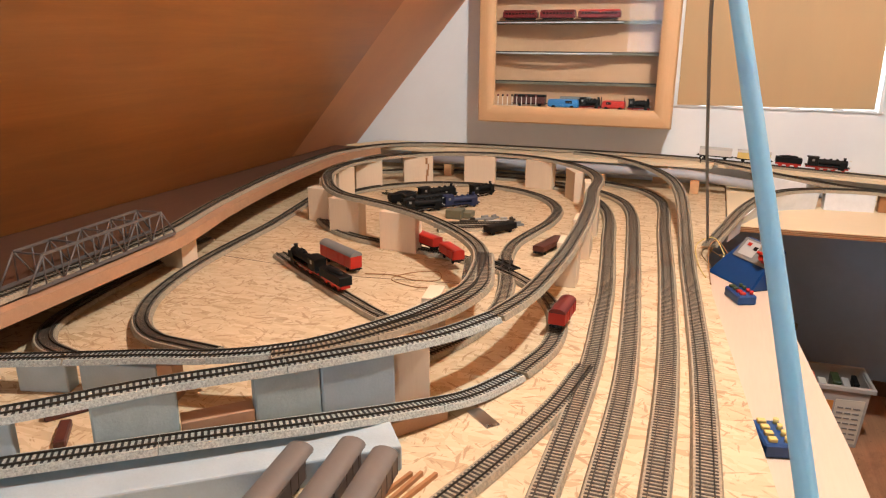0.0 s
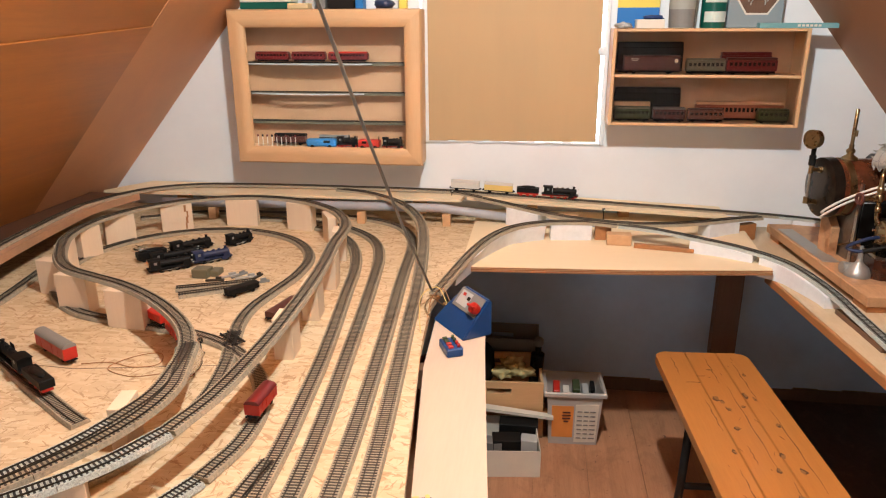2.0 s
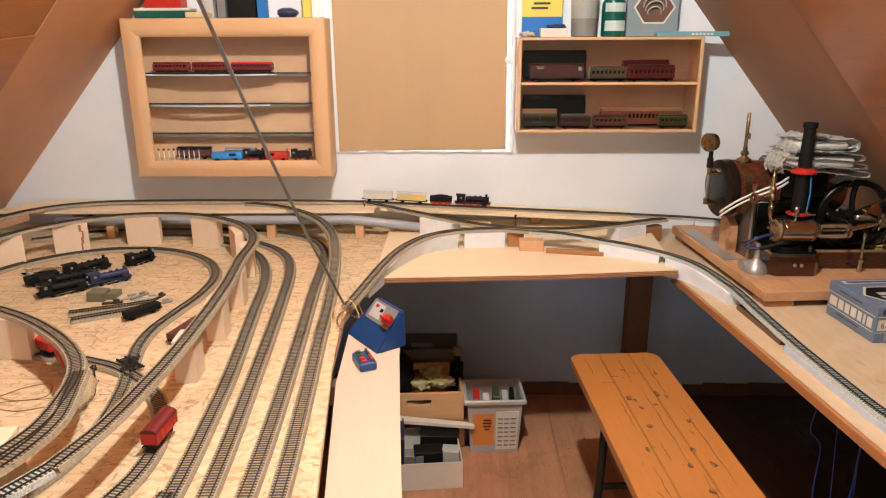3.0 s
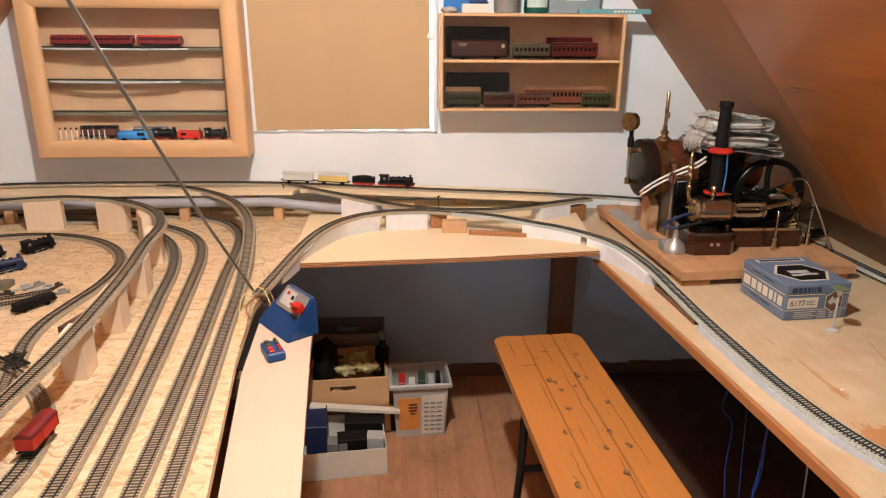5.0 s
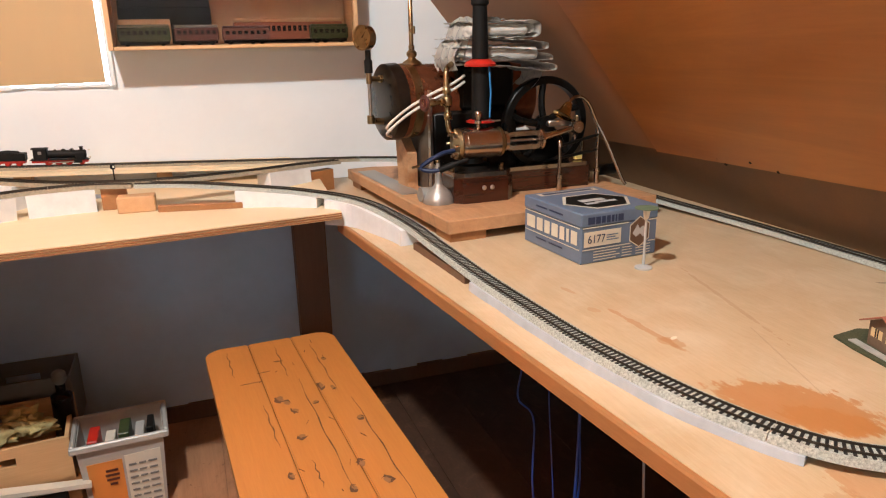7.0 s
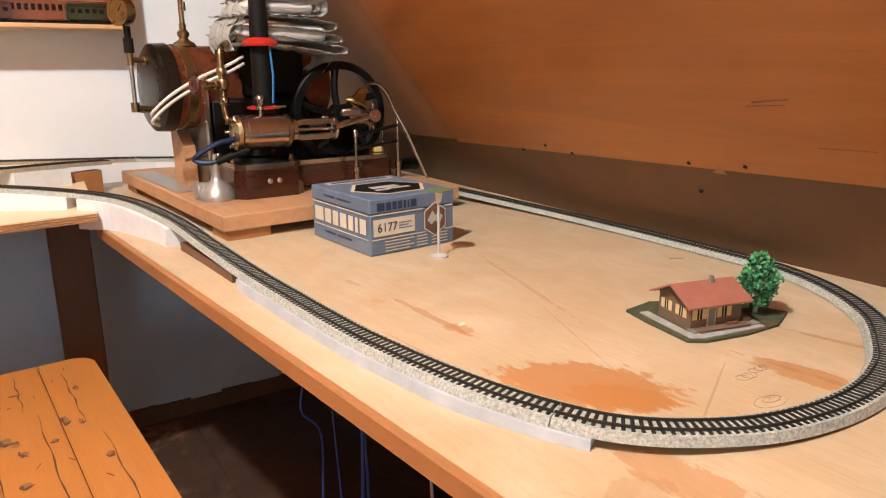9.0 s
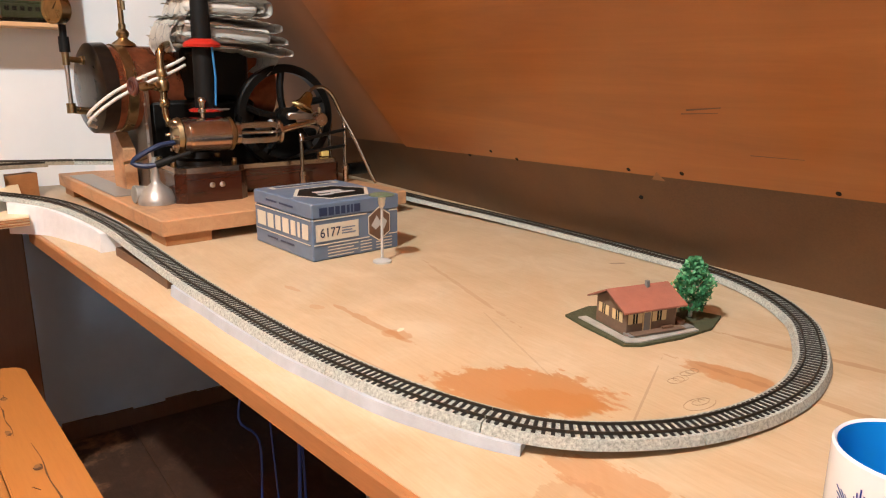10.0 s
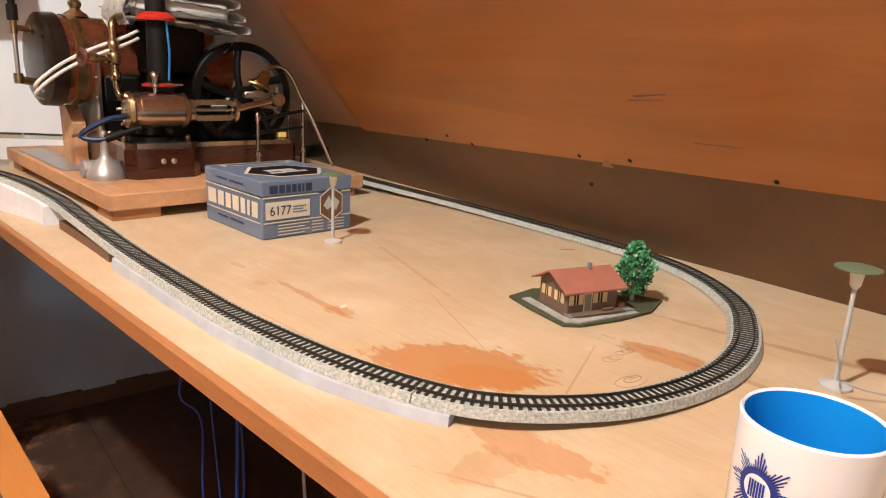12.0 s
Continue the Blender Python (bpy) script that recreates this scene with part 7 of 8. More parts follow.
def wheelset(parent, x, r=0.0055, mt=None, gauge=0.0165):
    bm = bmesh.new()
    for s in (-1, 1):
        lathe(bm, (x, s * gauge / 2 - s * 0.0012, r), (0, s, 0), [(0, r + 0.0009), (0.0007, r + 0.0009), (0.0008, r), (0.0028, r), (0.003, r * 0.6)], 14)
    cyl(bm, (x, -gauge / 2, r), (x, gauge / 2, r), 0.001, seg=6)
    part("wheelset", bm, mt or M_BLACKM, parent)


def wagon(label, m, body, roof, length=0.105, height=0.030, width=0.030, group="model goods wagons", arched=True, ribs=6, category="model wagon", name="model_wagon"):
    w = thing(name, label, category, group, m)
    part("chassis", new_box((0, 0, 0.0105), (length, width * 0.75, 0.004), 0.0005), M_BLACKM, w)
    part("body", new_box((0, 0, 0.0127 + height * 0.36), (length * 0.97, width, height * 0.72), 0.0006), body, w)
    z0 = 0.0127 + height * 0.72
    bm = bmesh.new()
    n = 8
    rows = []
    for x in (-length * 0.49, length * 0.49):
        rows.append([bm.verts.new((x, (width * 0.53) * math.cos(math.pi * k / n), z0 + (height * 0.28 if arched else height * 0.12) * math.sin(math.pi * k / n))) for k in range(n + 1)])
    for k in range(n):
        bm.faces.new((rows[0][k], rows[1][k], rows[1][k + 1], rows[0][k + 1]))
    bm.faces.new(rows[0][::-1])
    bm.faces.new(rows[1])
    bm.faces.new((rows[0][0], rows[0][n], rows[1][n], rows[1][0]))
    bmesh.ops.recalc_face_normals(bm, faces=bm.faces)
    part("roof", bm, roof, w, smooth=True)
    rib_mesh = None
    for k in range(ribs):
        x = length * 0.94 * (k / (ribs - 1) - 0.5)
        for s in (-1, 1):
            if rib_mesh is None:
                rib_mesh = part("rib", new_box((0, 0, 0), (0.0012, 0.0008, height * 0.70)), body, w)
                rib_mesh.location = (x, s * (width / 2 + 0.0003), 0.0127 + height * 0.36)
            else:
                again("rib", rib_mesh.data, w, Matrix.Translation((x, s * (width / 2 + 0.0003), 0.0127 + height * 0.36)))
    for s in (-1, 1):
        part("door", new_box((0, s * (width / 2 + 0.0005), 0.0127 + height * 0.34), (length * 0.2, 0.0008, height * 0.60)), body, w)
    for x in (-length * 0.30, length * 0.30):
        wheelset(w, x)
    for s in (-1, 1):
        part("coupling", new_box((s * (length / 2 + 0.004), 0, 0.011), (0.008, 0.003, 0.002)), M_BLACKM, w)
        for y in (-0.010, 0.010):
            bm = bmesh.new()
            cyl(bm, (s * length / 2, y, 0.0115), (s * (length / 2 + 0.004), y, 0.0115), 0.0018, seg=8)
            part("buffer", bm, M_BLACKM, w)
    return w


def tank_loco(label, m, length=0.112, mt=None, tender=True, name="model_locomotive", red=True):
    """A small steam locomotive, front towards +x."""
    mt = mt or M_BLACKM
    l = thing(name, label, "model locomotive", "model locomotives", m)
    L = length
    part("frame", new_box((0, 0, 0.0095), (L * 0.94, 0.020, 0.006), 0.0006), M_RED if red else mt, l, "red frame" if red else "")
    part("footplate", new_box((0, 0, 0.0145), (L * 0.98, 0.031, 0.0022), 0.0004), mt, l)
    bm = bmesh.new()
    lathe(bm, (-L * 0.20, 0, 0.0275), (1, 0, 0), [(0, 0.0105), (L * 0.50, 0.0105), (L * 0.505, 0.0112), (L * 0.62, 0.0112), (L * 0.635, 0.009)], 20)
    part("boiler", bm, mt, l, smooth=True)
    bm = bmesh.new()
    box(bm, (-L * 0.32, 0, 0.0285), (L * 0.22, 0.030, 0.027), 0.001)
    part("cab", bm, mt, l)
    bm = bmesh.new()
    n = 6
    rows = [[bm.verts.new((x, 0.0165 * math.cos(math.pi * k / n), 0.0415 + 0.004 * math.sin(math.pi * k / n))) for k in range(n + 1)] for x in (-L * 0.46, -L * 0.20)]
    for k in range(n):
        bm.faces.new((rows[0][k], rows[1][k], rows[1][k + 1], rows[0][k + 1]))
    bm.faces.new(rows[0][::-1])
    bm.faces.new(rows[1])
    bm.faces.new((rows[0][0], rows[0][n], rows[1][n], rows[1][0]))
    part("cab_roof", bm, mt, l)
    for s in (-1, 1):
        part("cab_window", new_box((-L * 0.32, s * 0.0151, 0.033), (0.008, 0.0006, 0.008)), M_GREY, l)
    bm = bmesh.new()
    lathe(bm, (L * 0.36, 0, 0.036), (0, 0, 1), [(0, 0.0045), (0.008, 0.0042), (0.0095, 0.0055), (0.011, 0.005)], 14)
    part("chimney", bm, mt, l, smooth=True)
    for x, h, r in ((L * 0.20, 0.0055, 0.0052), (L * 0.06, 0.005, 0.0055), (-L * 0.08, 0.004, 0.003)):
        bm = bmesh.new()
        lathe(bm, (x, 0, 0.0365), (0, 0, 1), [(0, r), (h * 0.6, r), (h, r * 0.5)], 14)
        part("dome", bm, mt, l, smooth=True)
    bm = bmesh.new()
    for s in (-1, 1):
        box(bm, (L * 0.34, s * 0.0165, 0.024), (L * 0.16, 0.0012, 0.018), 0.0004)
        box(bm, (L * 0.30, s * 0.0125, 0.0095), (L * 0.14, 0.006, 0.008), 0.001)
    part("smoke_deflector", bm, mt, l)
    for k in range(3):
        wheelset(l, -L * 0.20 + L * 0.17 * k, 0.0078, M_RED if red else M_BLACKM)
    wheelset(l, L * 0.36, 0.005, M_RED if red else M_BLACKM)
    bm = bmesh.new()
    for s in (-1, 1):
        cyl(bm, (-L * 0.20, s * 0.0118, 0.007), (L * 0.14, s * 0.0118, 0.007), 0.0010, seg=6)
        cyl(bm, (L * 0.0, s * 0.0125, 0.0085), (L * 0.28, s * 0.0125, 0.0095), 0.0009, seg=6)
    part("coupling_rod", bm, M_STEEL, l)
    bm = bmesh.new()
    for y, z in ((-0.010, 0.018), (0.010, 0.018), (0, 0.038)):
        cyl(bm, (L * 0.475, y, z), (L * 0.505, y, z), 0.0018, seg=10)
    part("head_lamp", bm, M_CREAM, l)
    if tender:
        part("tender_frame", new_box((-L * 0.86, 0, 0.0105), (L * 0.58, 0.022, 0.007), 0.0005), M_RED if red else mt, l, "red tender frame" if red else "")
        part("tender_body", new_box((-L * 0.86, 0, 0.0235), (L * 0.60, 0.030, 0.019), 0.001), mt, l)
        bm = bmesh.new()
        crumple(bm, (-L * 0.84, 0, 0.034), (L * 0.22, 0.011, 0.006), 4, 7, 12, 0.3)
        part("coal_load", bm, M_BLACKM, l)
        for x in (-L * 1.04, -L * 0.86, -L * 0.68):
            wheelset(l, x, 0.006, M_RED if red else M_BLACKM)
    return l


def on_line(line, x, lift=0.0017):
    """The pose on a track line where it passes x."""
    k = min(range(1, len(line) - 1), key=lambda i: abs(line[i].x - x))
    d = line[k + 1] - line[k - 1]
    return pose(line[k].x, line[k].y, line[k].z + lift, 0, -math.degrees(math.atan2(d.z, math.hypot(d.x, d.y))), math.degrees(math.atan2(d.y, d.x)))


# the train on the line under the window; all stand on the straight by the wall
STRAIGHT = [p for p in MAIN_LINE if p.y > 2.47 and p.x > -0.9]
tank_loco("black model steam locomotive with red wheels and its tender", on_line(STRAIGHT, 0.448), 0.142)
M_WAGONW = mat("off_white_wagon", (0.66, 0.64, 0.58), 0.5, var=0.08)
M_ROOFW = mat("pale_grey_roof", (0.52, 0.51, 0.47), 0.6, var=0.1)
wagon("pale yellow model refrigerator wagon with grey roof", on_line(STRAIGHT, 0.2175), M_YELLOW, M_ROOFW, 0.113)
wagon("off-white model refrigerator wagon with grey roof", on_line(STRAIGHT, 0.090), M_WAGONW, M_ROOFW, 0.113)

# on the chipboard
ZB = G + 0.0017
tank_loco("black model locomotive standing on the short siding", pose(-0.775, 1.100, ZB, 0, 0, 146), 0.165)
wagon("red model van with grey roof behind the locomotive", pose(-0.735, 1.185, 0.7602, 0, 0, -31), M_RED, M_GREY, 0.15, 0.040, group="model vans")
for x, y, a in ((-0.580, 1.362, -32), (-0.488, 1.284, -46)):
    wagon("red open model wagon under the raised track", pose(x, y, ZB, 0, 0, a), M_RED, M_RED, 0.085, 0.028, arched=False, group="red wagons")
wagon("small red model shunter with dark red roof", pose(-0.160, 0.990, ZB, 0, 0, 87), M_RED, M_DRED, 0.086, 0.031, group="red wagons")
# heap of dark locomotives inside the ring
tank_loco("black model locomotive in the ring of track", pose(-0.790, 1.965, 0.7602, 0, 0, 50), 0.155, red=False)
tank_loco("black model locomotive beside another", pose(-0.790, 1.850, 0.7602, 0, 0, 46), 0.165, red=False, tender=False)
tank_loco("black model locomotive without tender in the ring of track", pose(-0.765, 1.775, 0.7602, 0, 0, 40), 0.14, red=False, tender=False)
tank_loco("dark blue model locomotive in the ring of track", pose(-0.672, 1.868, 0.7602, 0, 0, 42), 0.13, M_DNAVY, False, red=False)
tank_loco("small black tank locomotive in the ring of track", pose(-0.660, 2.060, 0.7602, 0, 0, 58), 0.105, red=False, tender=False)
wagon("black open model wagon near the ring of track", pose(-0.462, 1.612, 0.7602, 0, 0, 55), M_BLACKM, M_BLACKM, 0.10, 0.018, arched=False)
wagon("maroon model wagon lying by the raised track", pose(-0.296, 1.49, 0.7602, 0, 0, 76), M_MAROON, M_MAROON, 0.125, 0.018, arched=False)
lay([(-0.664, 1.613, 0.7707), (-0.529, 1.67, 0.7707), (-0.456, 1.706, 0.7707)], group="loose track pieces")
lay([(-0.633, 1.566, 0.7707), (-0.55, 1.613, 0.7707), (-0.477, 1.654, 0.7707)], group="loose track pieces")
bm = bmesh.new()
for x, y, w, h in ((-0.640, 1.735, 0.05, 0.028), (-0.606, 1.755, 0.03, 0.018)):
    box(bm, (x, y, 0.760 + h / 2), (w, 0.045, h), 0.002, None)
solid("model_platform", bm, M_GREYG, "grey-green plastic platform part on the chipboard", "model part")
# scraps of rail and tinplate among the loose track
for x, y, a, w, mt in ((-0.560, 1.735, 40, 0.075, M_TIN), (-0.530, 1.752, 62, 0.06, M_GREY), (-0.500, 1.735, 28, 0.07, M_TIN), (-0.585, 1.700, 15, 0.055, M_RAIL), (-0.470, 1.745, 75, 0.05, M_RAIL), (-0.445, 1.700, 35, 0.06, M_GREY)):
    bm = bmesh.new()
    box(bm, (0, 0, 0.003), (w, 0.009, 0.006), 0.001, pose(x, y, 0.7602, 0, 0, a))
    box(bm, (w * 0.2, 0.002, 0.009), (w * 0.3, 0.006, 0.008), 0.001, pose(x, y, 0.7602, 0, 0, a))
    solid("metal_scrap", bm, mt, "small grey metal scrap lying by the loose track", "metal scrap", "metal scraps")
bm = bmesh.new()
crumple(bm, (-0.915, 1.945, 0.772), (0.07, 0.025, 0.012), 6, 8, 14, 0.5)
solid("clear_bag", bm, M_PLAST, "crumpled clear plastic bag by the locomotives", "plastic bag")
# black crossing between the ground tracks
bm = bmesh.new()
for a in (-38, 101):
    for w in (-0.0095, 0.0095):
        box(bm, (0, w, 0), (0.085, 0.0035, 0.0042), 0.0005, pose(-0.358, 1.305, G + 0.0002, 0, 0, a))
    for k in range(9):
        box(bm, (-0.036 + 0.009 * k, 0, -0.0012), (0.0045, 0.030, 0.002), 0.0, pose(-0.358, 1.305, G - 0.0004, 0, 0, a))
solid("track_crossing", bm, M_SLEEP, "black diamond crossing between two ground tracks", "track crossing")
# point lantern boxes and metal plate
for x, y, z, top in ((0.597, 2.248, 0.778, 0.868), (0.04, 2.455, 0.858, 0.872), (-0.409, 1.243, 0.760, 0.785)):
    s = thing("point_lantern", "small black point lantern beside the track", "lantern", "point lanterns", pose(x, y, z))
    part("post", new_box((0, 0, (top - z) / 2), (0.003, 0.003, top - z)), M_BLACKM, s)
    part("lamp_box", new_box((0, 0, top - z + 0.005), (0.010, 0.010, 0.012), 0.001), M_BLACKM, s)
    part("lens", new_box((0.002, -0.0053, top - z + 0.005), (0.004, 0.0008, 0.005)), M_CREAM, s, "white lens")
bm = bmesh.new()
box(bm, (0, 0, 0.0008), (0.055, 0.022, 0.0012), 0.0, pose(-0.2, 0.631, 0.7602, 0, 0, -40))
box(bm, (0.015, 0, 0.002), (0.015, 0.018, 0.0012), 0.0, pose(-0.2, 0.631, 0.7602, 0, 0, -40))
solid("metal_plate", bm, M_STEEL, "small bright metal plate with holes on the chipboard", "metal plate")
bm = bmesh.new()
crumple(bm, (-0.380, 1.13, 0.80), (0.022, 0.05, 0.045), 12, 9, 14, 0.4)
solid("clear_wrap", bm, M_PLAST, "clear plastic wrap beside the raised turnout", "plastic wrap")
# coaches laid side by side near the front
for x, y in ((-0.362, 0.338), (-0.307, 0.371), (-0.260, 0.366)):
    wagon("brown-grey model coach with dull roof on the chipboard", pose(x, y, 0.7602, 0, 0, 96), mat("brown_grey_coach", (0.10, 0.075, 0.06), 0.45, var=0.2), mat("dull_roof", (0.17, 0.145, 0.125), 0.45, var=0.15), 0.165, 0.036, 0.033, group="model coaches", ribs=9)
# strips of rusty track and scraps
for x, y, a, mt in ((-0.254, 0.423, 75, M_EDGE), (-0.24, 0.428, 78, M_EDGE), (-0.225, 0.433, 74, M_EDGE)):
    bm = bmesh.new()
    box(bm, (0, 0, 0.003), (0.09, 0.005, 0.006), 0.0, pose(x, y, 0.760, 0, 0, a))
    solid("rusty_strip", bm, mt, "rusty brown metal strip lying on the chipboard", "metal strip", "rusty strips")
for x, y, a in ((-0.722, 0.376, 130), (-0.767, 0.423, 55)):
    bm = bmesh.new()
    box(bm, (0, 0, 0.006), (0.06, 0.016, 0.012), 0.002, pose(x, y, 0.760, 0, 0, a))
    solid("rusty_part", bm, M_MAROON, "rusty red-brown part lying under the raised track", "metal part", "rusty parts")
# thin wire lying on the chipboard
bm = bmesh.new()
tube(bm, curve_points([(-0.653, 1.150, 0.7615), (-0.591, 1.165, 0.7615), (-0.529, 1.150, 0.7615), (-0.477, 1.170, 0.7615), (-0.498, 1.222, 0.7615), (-0.549, 1.202, 0.7615), (-0.581, 1.139, 0.7615), (-0.508, 1.108, 0.7615), (-0.446, 1.129, 0.7615)], 0.008), 0.0010, 6)
solid("wire", bm, M_EDGE, "thin brown wire curled on the chipboard", "wire", "wires on the chipboard")

# grey girder bridge on the ledge track
bridge_ = thing("model_bridge", "grey plastic truss bridge on the raised ledge", "model bridge", m=pose(-1.036, 0.76, 0.8585, 0, 0, 95))
M_BRIDGE = mat("grey_bridge_plastic", (0.13, 0.11, 0.10), 0.5, var=0.2)
for s in (-1, 1):
    for z, w in ((0.012, 0.006), (0.068, 0.005)):
        part("chord", new_box((0, s * 0.031, z), (0.40 if z < 0.03 else 0.32, 0.003, w)), M_BRIDGE, bridge_)
    for k in range(9):
        x = -0.16 + 0.04 * k
        bm = bmesh.new()
        cyl(bm, (x, s * 0.031, 0.012), (x, s * 0.031, 0.068), 0.0016, seg=6)
        if k < 8:
            cyl(bm, (x, s * 0.031, 0.012 if k % 2 else 0.068), (x + 0.04, s * 0.031, 0.068 if k % 2 else 0.012), 0.0016, seg=6)
        part("strut", bm, M_BRIDGE, bridge_)
    bm = bmesh.new()
    cyl(bm, (-0.20, s * 0.031, 0.012), (-0.16, s * 0.031, 0.068), 0.002, seg=6)
    cyl(bm, (0.20, s * 0.031, 0.012), (0.16, s * 0.031, 0.068), 0.002, seg=6)
    part("end_post", bm, M_BRIDGE, bridge_)
for k in range(5):
    x = -0.16 + 0.08 * k
    part("cross_beam", new_box((x, 0, 0.068), (0.003, 0.062, 0.003)), M_BRIDGE, bridge_)

# ---------------------------------------------------------------- show cabinets on the gable wall
cl = thing("display_cabinet", "beech glass-fronted cabinet full of model trains", "cabinet", m=pose(-0.44, 2.585, 1.257))
CW, CHH, CD = 0.735, 0.572, 0.130


def frame_bar(p, q, w, name="frame_bar"):
    """A rounded frame bar with mitred ends, from outer corner p to outer corner q."""
    bm = bmesh.new()
    (x0, z0), (x1, z1) = p, q
    inw = Vector((0 - (x0 + x1) / 2, 0, 0 - (z0 + z1) / 2))
    d = Vector((x1 - x0, 0, z1 - z0)).normalized()
    n = (inw - d * inw.dot(d)).normalized()
    prof = [(0, -CD + 0.02), (0, -CD + 0.006), (0.006, -CD - 0.004), (w * 0.5, -CD - 0.009), (w - 0.010, -CD - 0.004), (w, -CD + 0.006), (w, -CD + 0.02)]
    a, b = [], []
    for o, y in prof:
        a.append(bm.verts.new(Vector((x0, y, z0)) + d * o + n * o))
        b.append(bm.verts.new(Vector((x1, y, z1)) - d * o + n * o))
    for k in range(len(prof)):
        f = bm.faces.new((a[k], b[k], b[(k + 1) % len(prof)], a[(k + 1) % len(prof)]))
        f.smooth = True
    bmesh.ops.recalc_face_normals(bm, faces=bm.faces)
    return part(name, bm, M_FRAME if abs(d.x) > 0.5 else M_FRAMEV, cl, smooth=True)


M_FRAMEV = wood("beech_upright", (0.70, 0.445, 0.24), (0.60, 0.355, 0.17), 2, 0.42, 3, contrast=0.7)
hw, hh = CW / 2, CHH / 2
for p, q in (((-hw, -hh), (hw, -hh)), ((hw, -hh), (hw, hh)), ((hw, hh), (-hw, hh)), ((-hw, hh), (-hw, -hh))):
    frame_bar(p, q, 0.064)
part("back_panel", new_box((0, -0.004, 0), (CW - 0.02, 0.006, CHH - 0.02)), M_BACKP, cl)
for s in (-1, 1):
    part("side_panel", new_box((s * (hw - 0.012), -CD / 2 + 0.005, 0), (0.014, CD - 0.03, CHH - 0.004)), M_FRAMEV, cl)
    part("end_panel", new_box((0, -CD / 2 + 0.005, s * (hh - 0.030)), (CW - 0.04, CD - 0.03, 0.054)), M_FRAME, cl)
glass = part("glass_pane", new_box((0, -CD + 0.010, 0), (CW - 0.11, 0.002, CHH - 0.11)), M_GLASS, cl, "clear glass pane")
glass.visible_shadow = False
for k, z in enumerate((1.348, 1.236, 1.124)):
    part("shelf", new_box((0, -0.030, z - 1.257 - 0.0055), (CW - 0.05, 0.042, 0.008)), M_GREYG, cl, "narrow grey shelf with track")
    for y in (-0.022, -0.038):
        part("shelf_rail", new_box((0, y, z - 1.257 + 0.0005), (CW - 0.05, 0.0018, 0.004)), M_RAIL, cl)
# bowed strips before two of the shelves
for z, reach, x0, x1, inner in ((1.348, 0.104, -0.325, 0.165, 0.0), (1.236, 0.096, -0.315, 0.13, 0.020)):
    bm = bmesh.new()
    row = []
    for k in range(17):
        u = k / 16
        out_y = -0.052 - (reach - 0.052) * math.sin(math.pi * (0.12 + 0.76 * u))
        x = x0 + (x1 - x0) * u
        row.append((x, out_y, out_y + inner if inner else -0.051))
    poly = [(x, a) for x, a, b in row] + [(x, b) for x, a, b in row[::-1]]
    slab(bm, poly, z - 1.257 - 0.006, z - 1.257 - 0.0015)
    part("bowed_strip", bm, M_LGREY, cl, "pale bowed strip before the shelf")


def railcar(label, x, z, length, mt, y=2.531, band=None):
    r = thing("model_railcar", label, "model railcar", "model railcars", pose(x, y, z))
    part("body", new_box((0, 0, 0.020), (length, 0.030, 0.024), 0.004, None, 2), mt, r)
    part("roof", new_box((0, 0, 0.0345), (length * 0.96, 0.026, 0.006), 0.0025, None, 2), band or mt, r)
    part("underframe", new_box((0, 0, 0.0055), (length * 0.86, 0.02, 0.007)), M_BLACKM, r)
    n = max(4, int(length / 0.014))
    for k in range(n):
        part("window", new_box((length * 0.86 * ((k + 0.5) / n - 0.5), -0.0152, 0.0245), (length * 0.86 / n * 0.7, 0.0006, 0.007)), M_MAROON if mt is M_RED else M_BLACK, r)
    return r


railcar("dark red model railcar trailer in the cabinet", -0.665, 1.3525, 0.135, M_DRED)
railcar("dark red model railcar in the cabinet", -0.520, 1.3525, 0.135, M_DRED)
railcar("red model railcar with pale roof in the cabinet", -0.365, 1.3525, 0.155, M_DRED, band=M_RED)
# row of small things at the bottom of the cabinet
Z0 = 1.257 - hh + 0.0575
for k in range(9):
    f = thing("model_signal", "small white model signal in the cabinet", "model signal", "model signals in the cabinet", pose(-0.735 + 0.019 * k, 2.49, Z0))
    part("mast", new_box((0, 0, 0.022), (0.0025, 0.0025, 0.044)), M_CREAM, f)
    part("foot", new_box((0, 0, 0.0015), (0.010, 0.010, 0.003)), M_CREAM, f)
    part("arm", new_box((0, -0.001, 0.044), (0.007, 0.002, 0.008)), M_BLACKM if k % 2 else M_DRED, f)
wagon("dark brown model wagon at the back of the cabinet", pose(-0.62, 2.545, Z0), M_MAROON, M_BLACKM, 0.13, 0.034, group="models in the cabinet")
wagon("dark model wagon at the back of the cabinet", pose(-0.44, 2.545, Z0), M_BLACKM, M_GREY, 0.12, 0.03, group="models in the cabinet")


def model_van(label, m, mt, length=0.10):
    v = thing("model_van", label, "model van", "model vans in the cabinet", m)
    part("body", new_box((0, 0, 0.022), (length, 0.038, 0.028), 0.006, None, 2), mt, v)
    part("cab", new_box((length * 0.34, 0, 0.016), (length * 0.36, 0.037, 0.018), 0.004), mt, v)
    for s in (-1, 1):
        part("window", new_box((length * 0.2, s * 0.0192, 0.027), (length * 0.22, 0.0006, 0.010)), M_BLACK, v)
        for x in (-length * 0.3, length * 0.3):
            bm = bmesh.new()
            cyl(bm, (x, s * 0.013, 0.0075), (x, s * 0.0195, 0.0075), 0.0075, seg=14)
            part("wheel", bm, M_BLACKM, v)


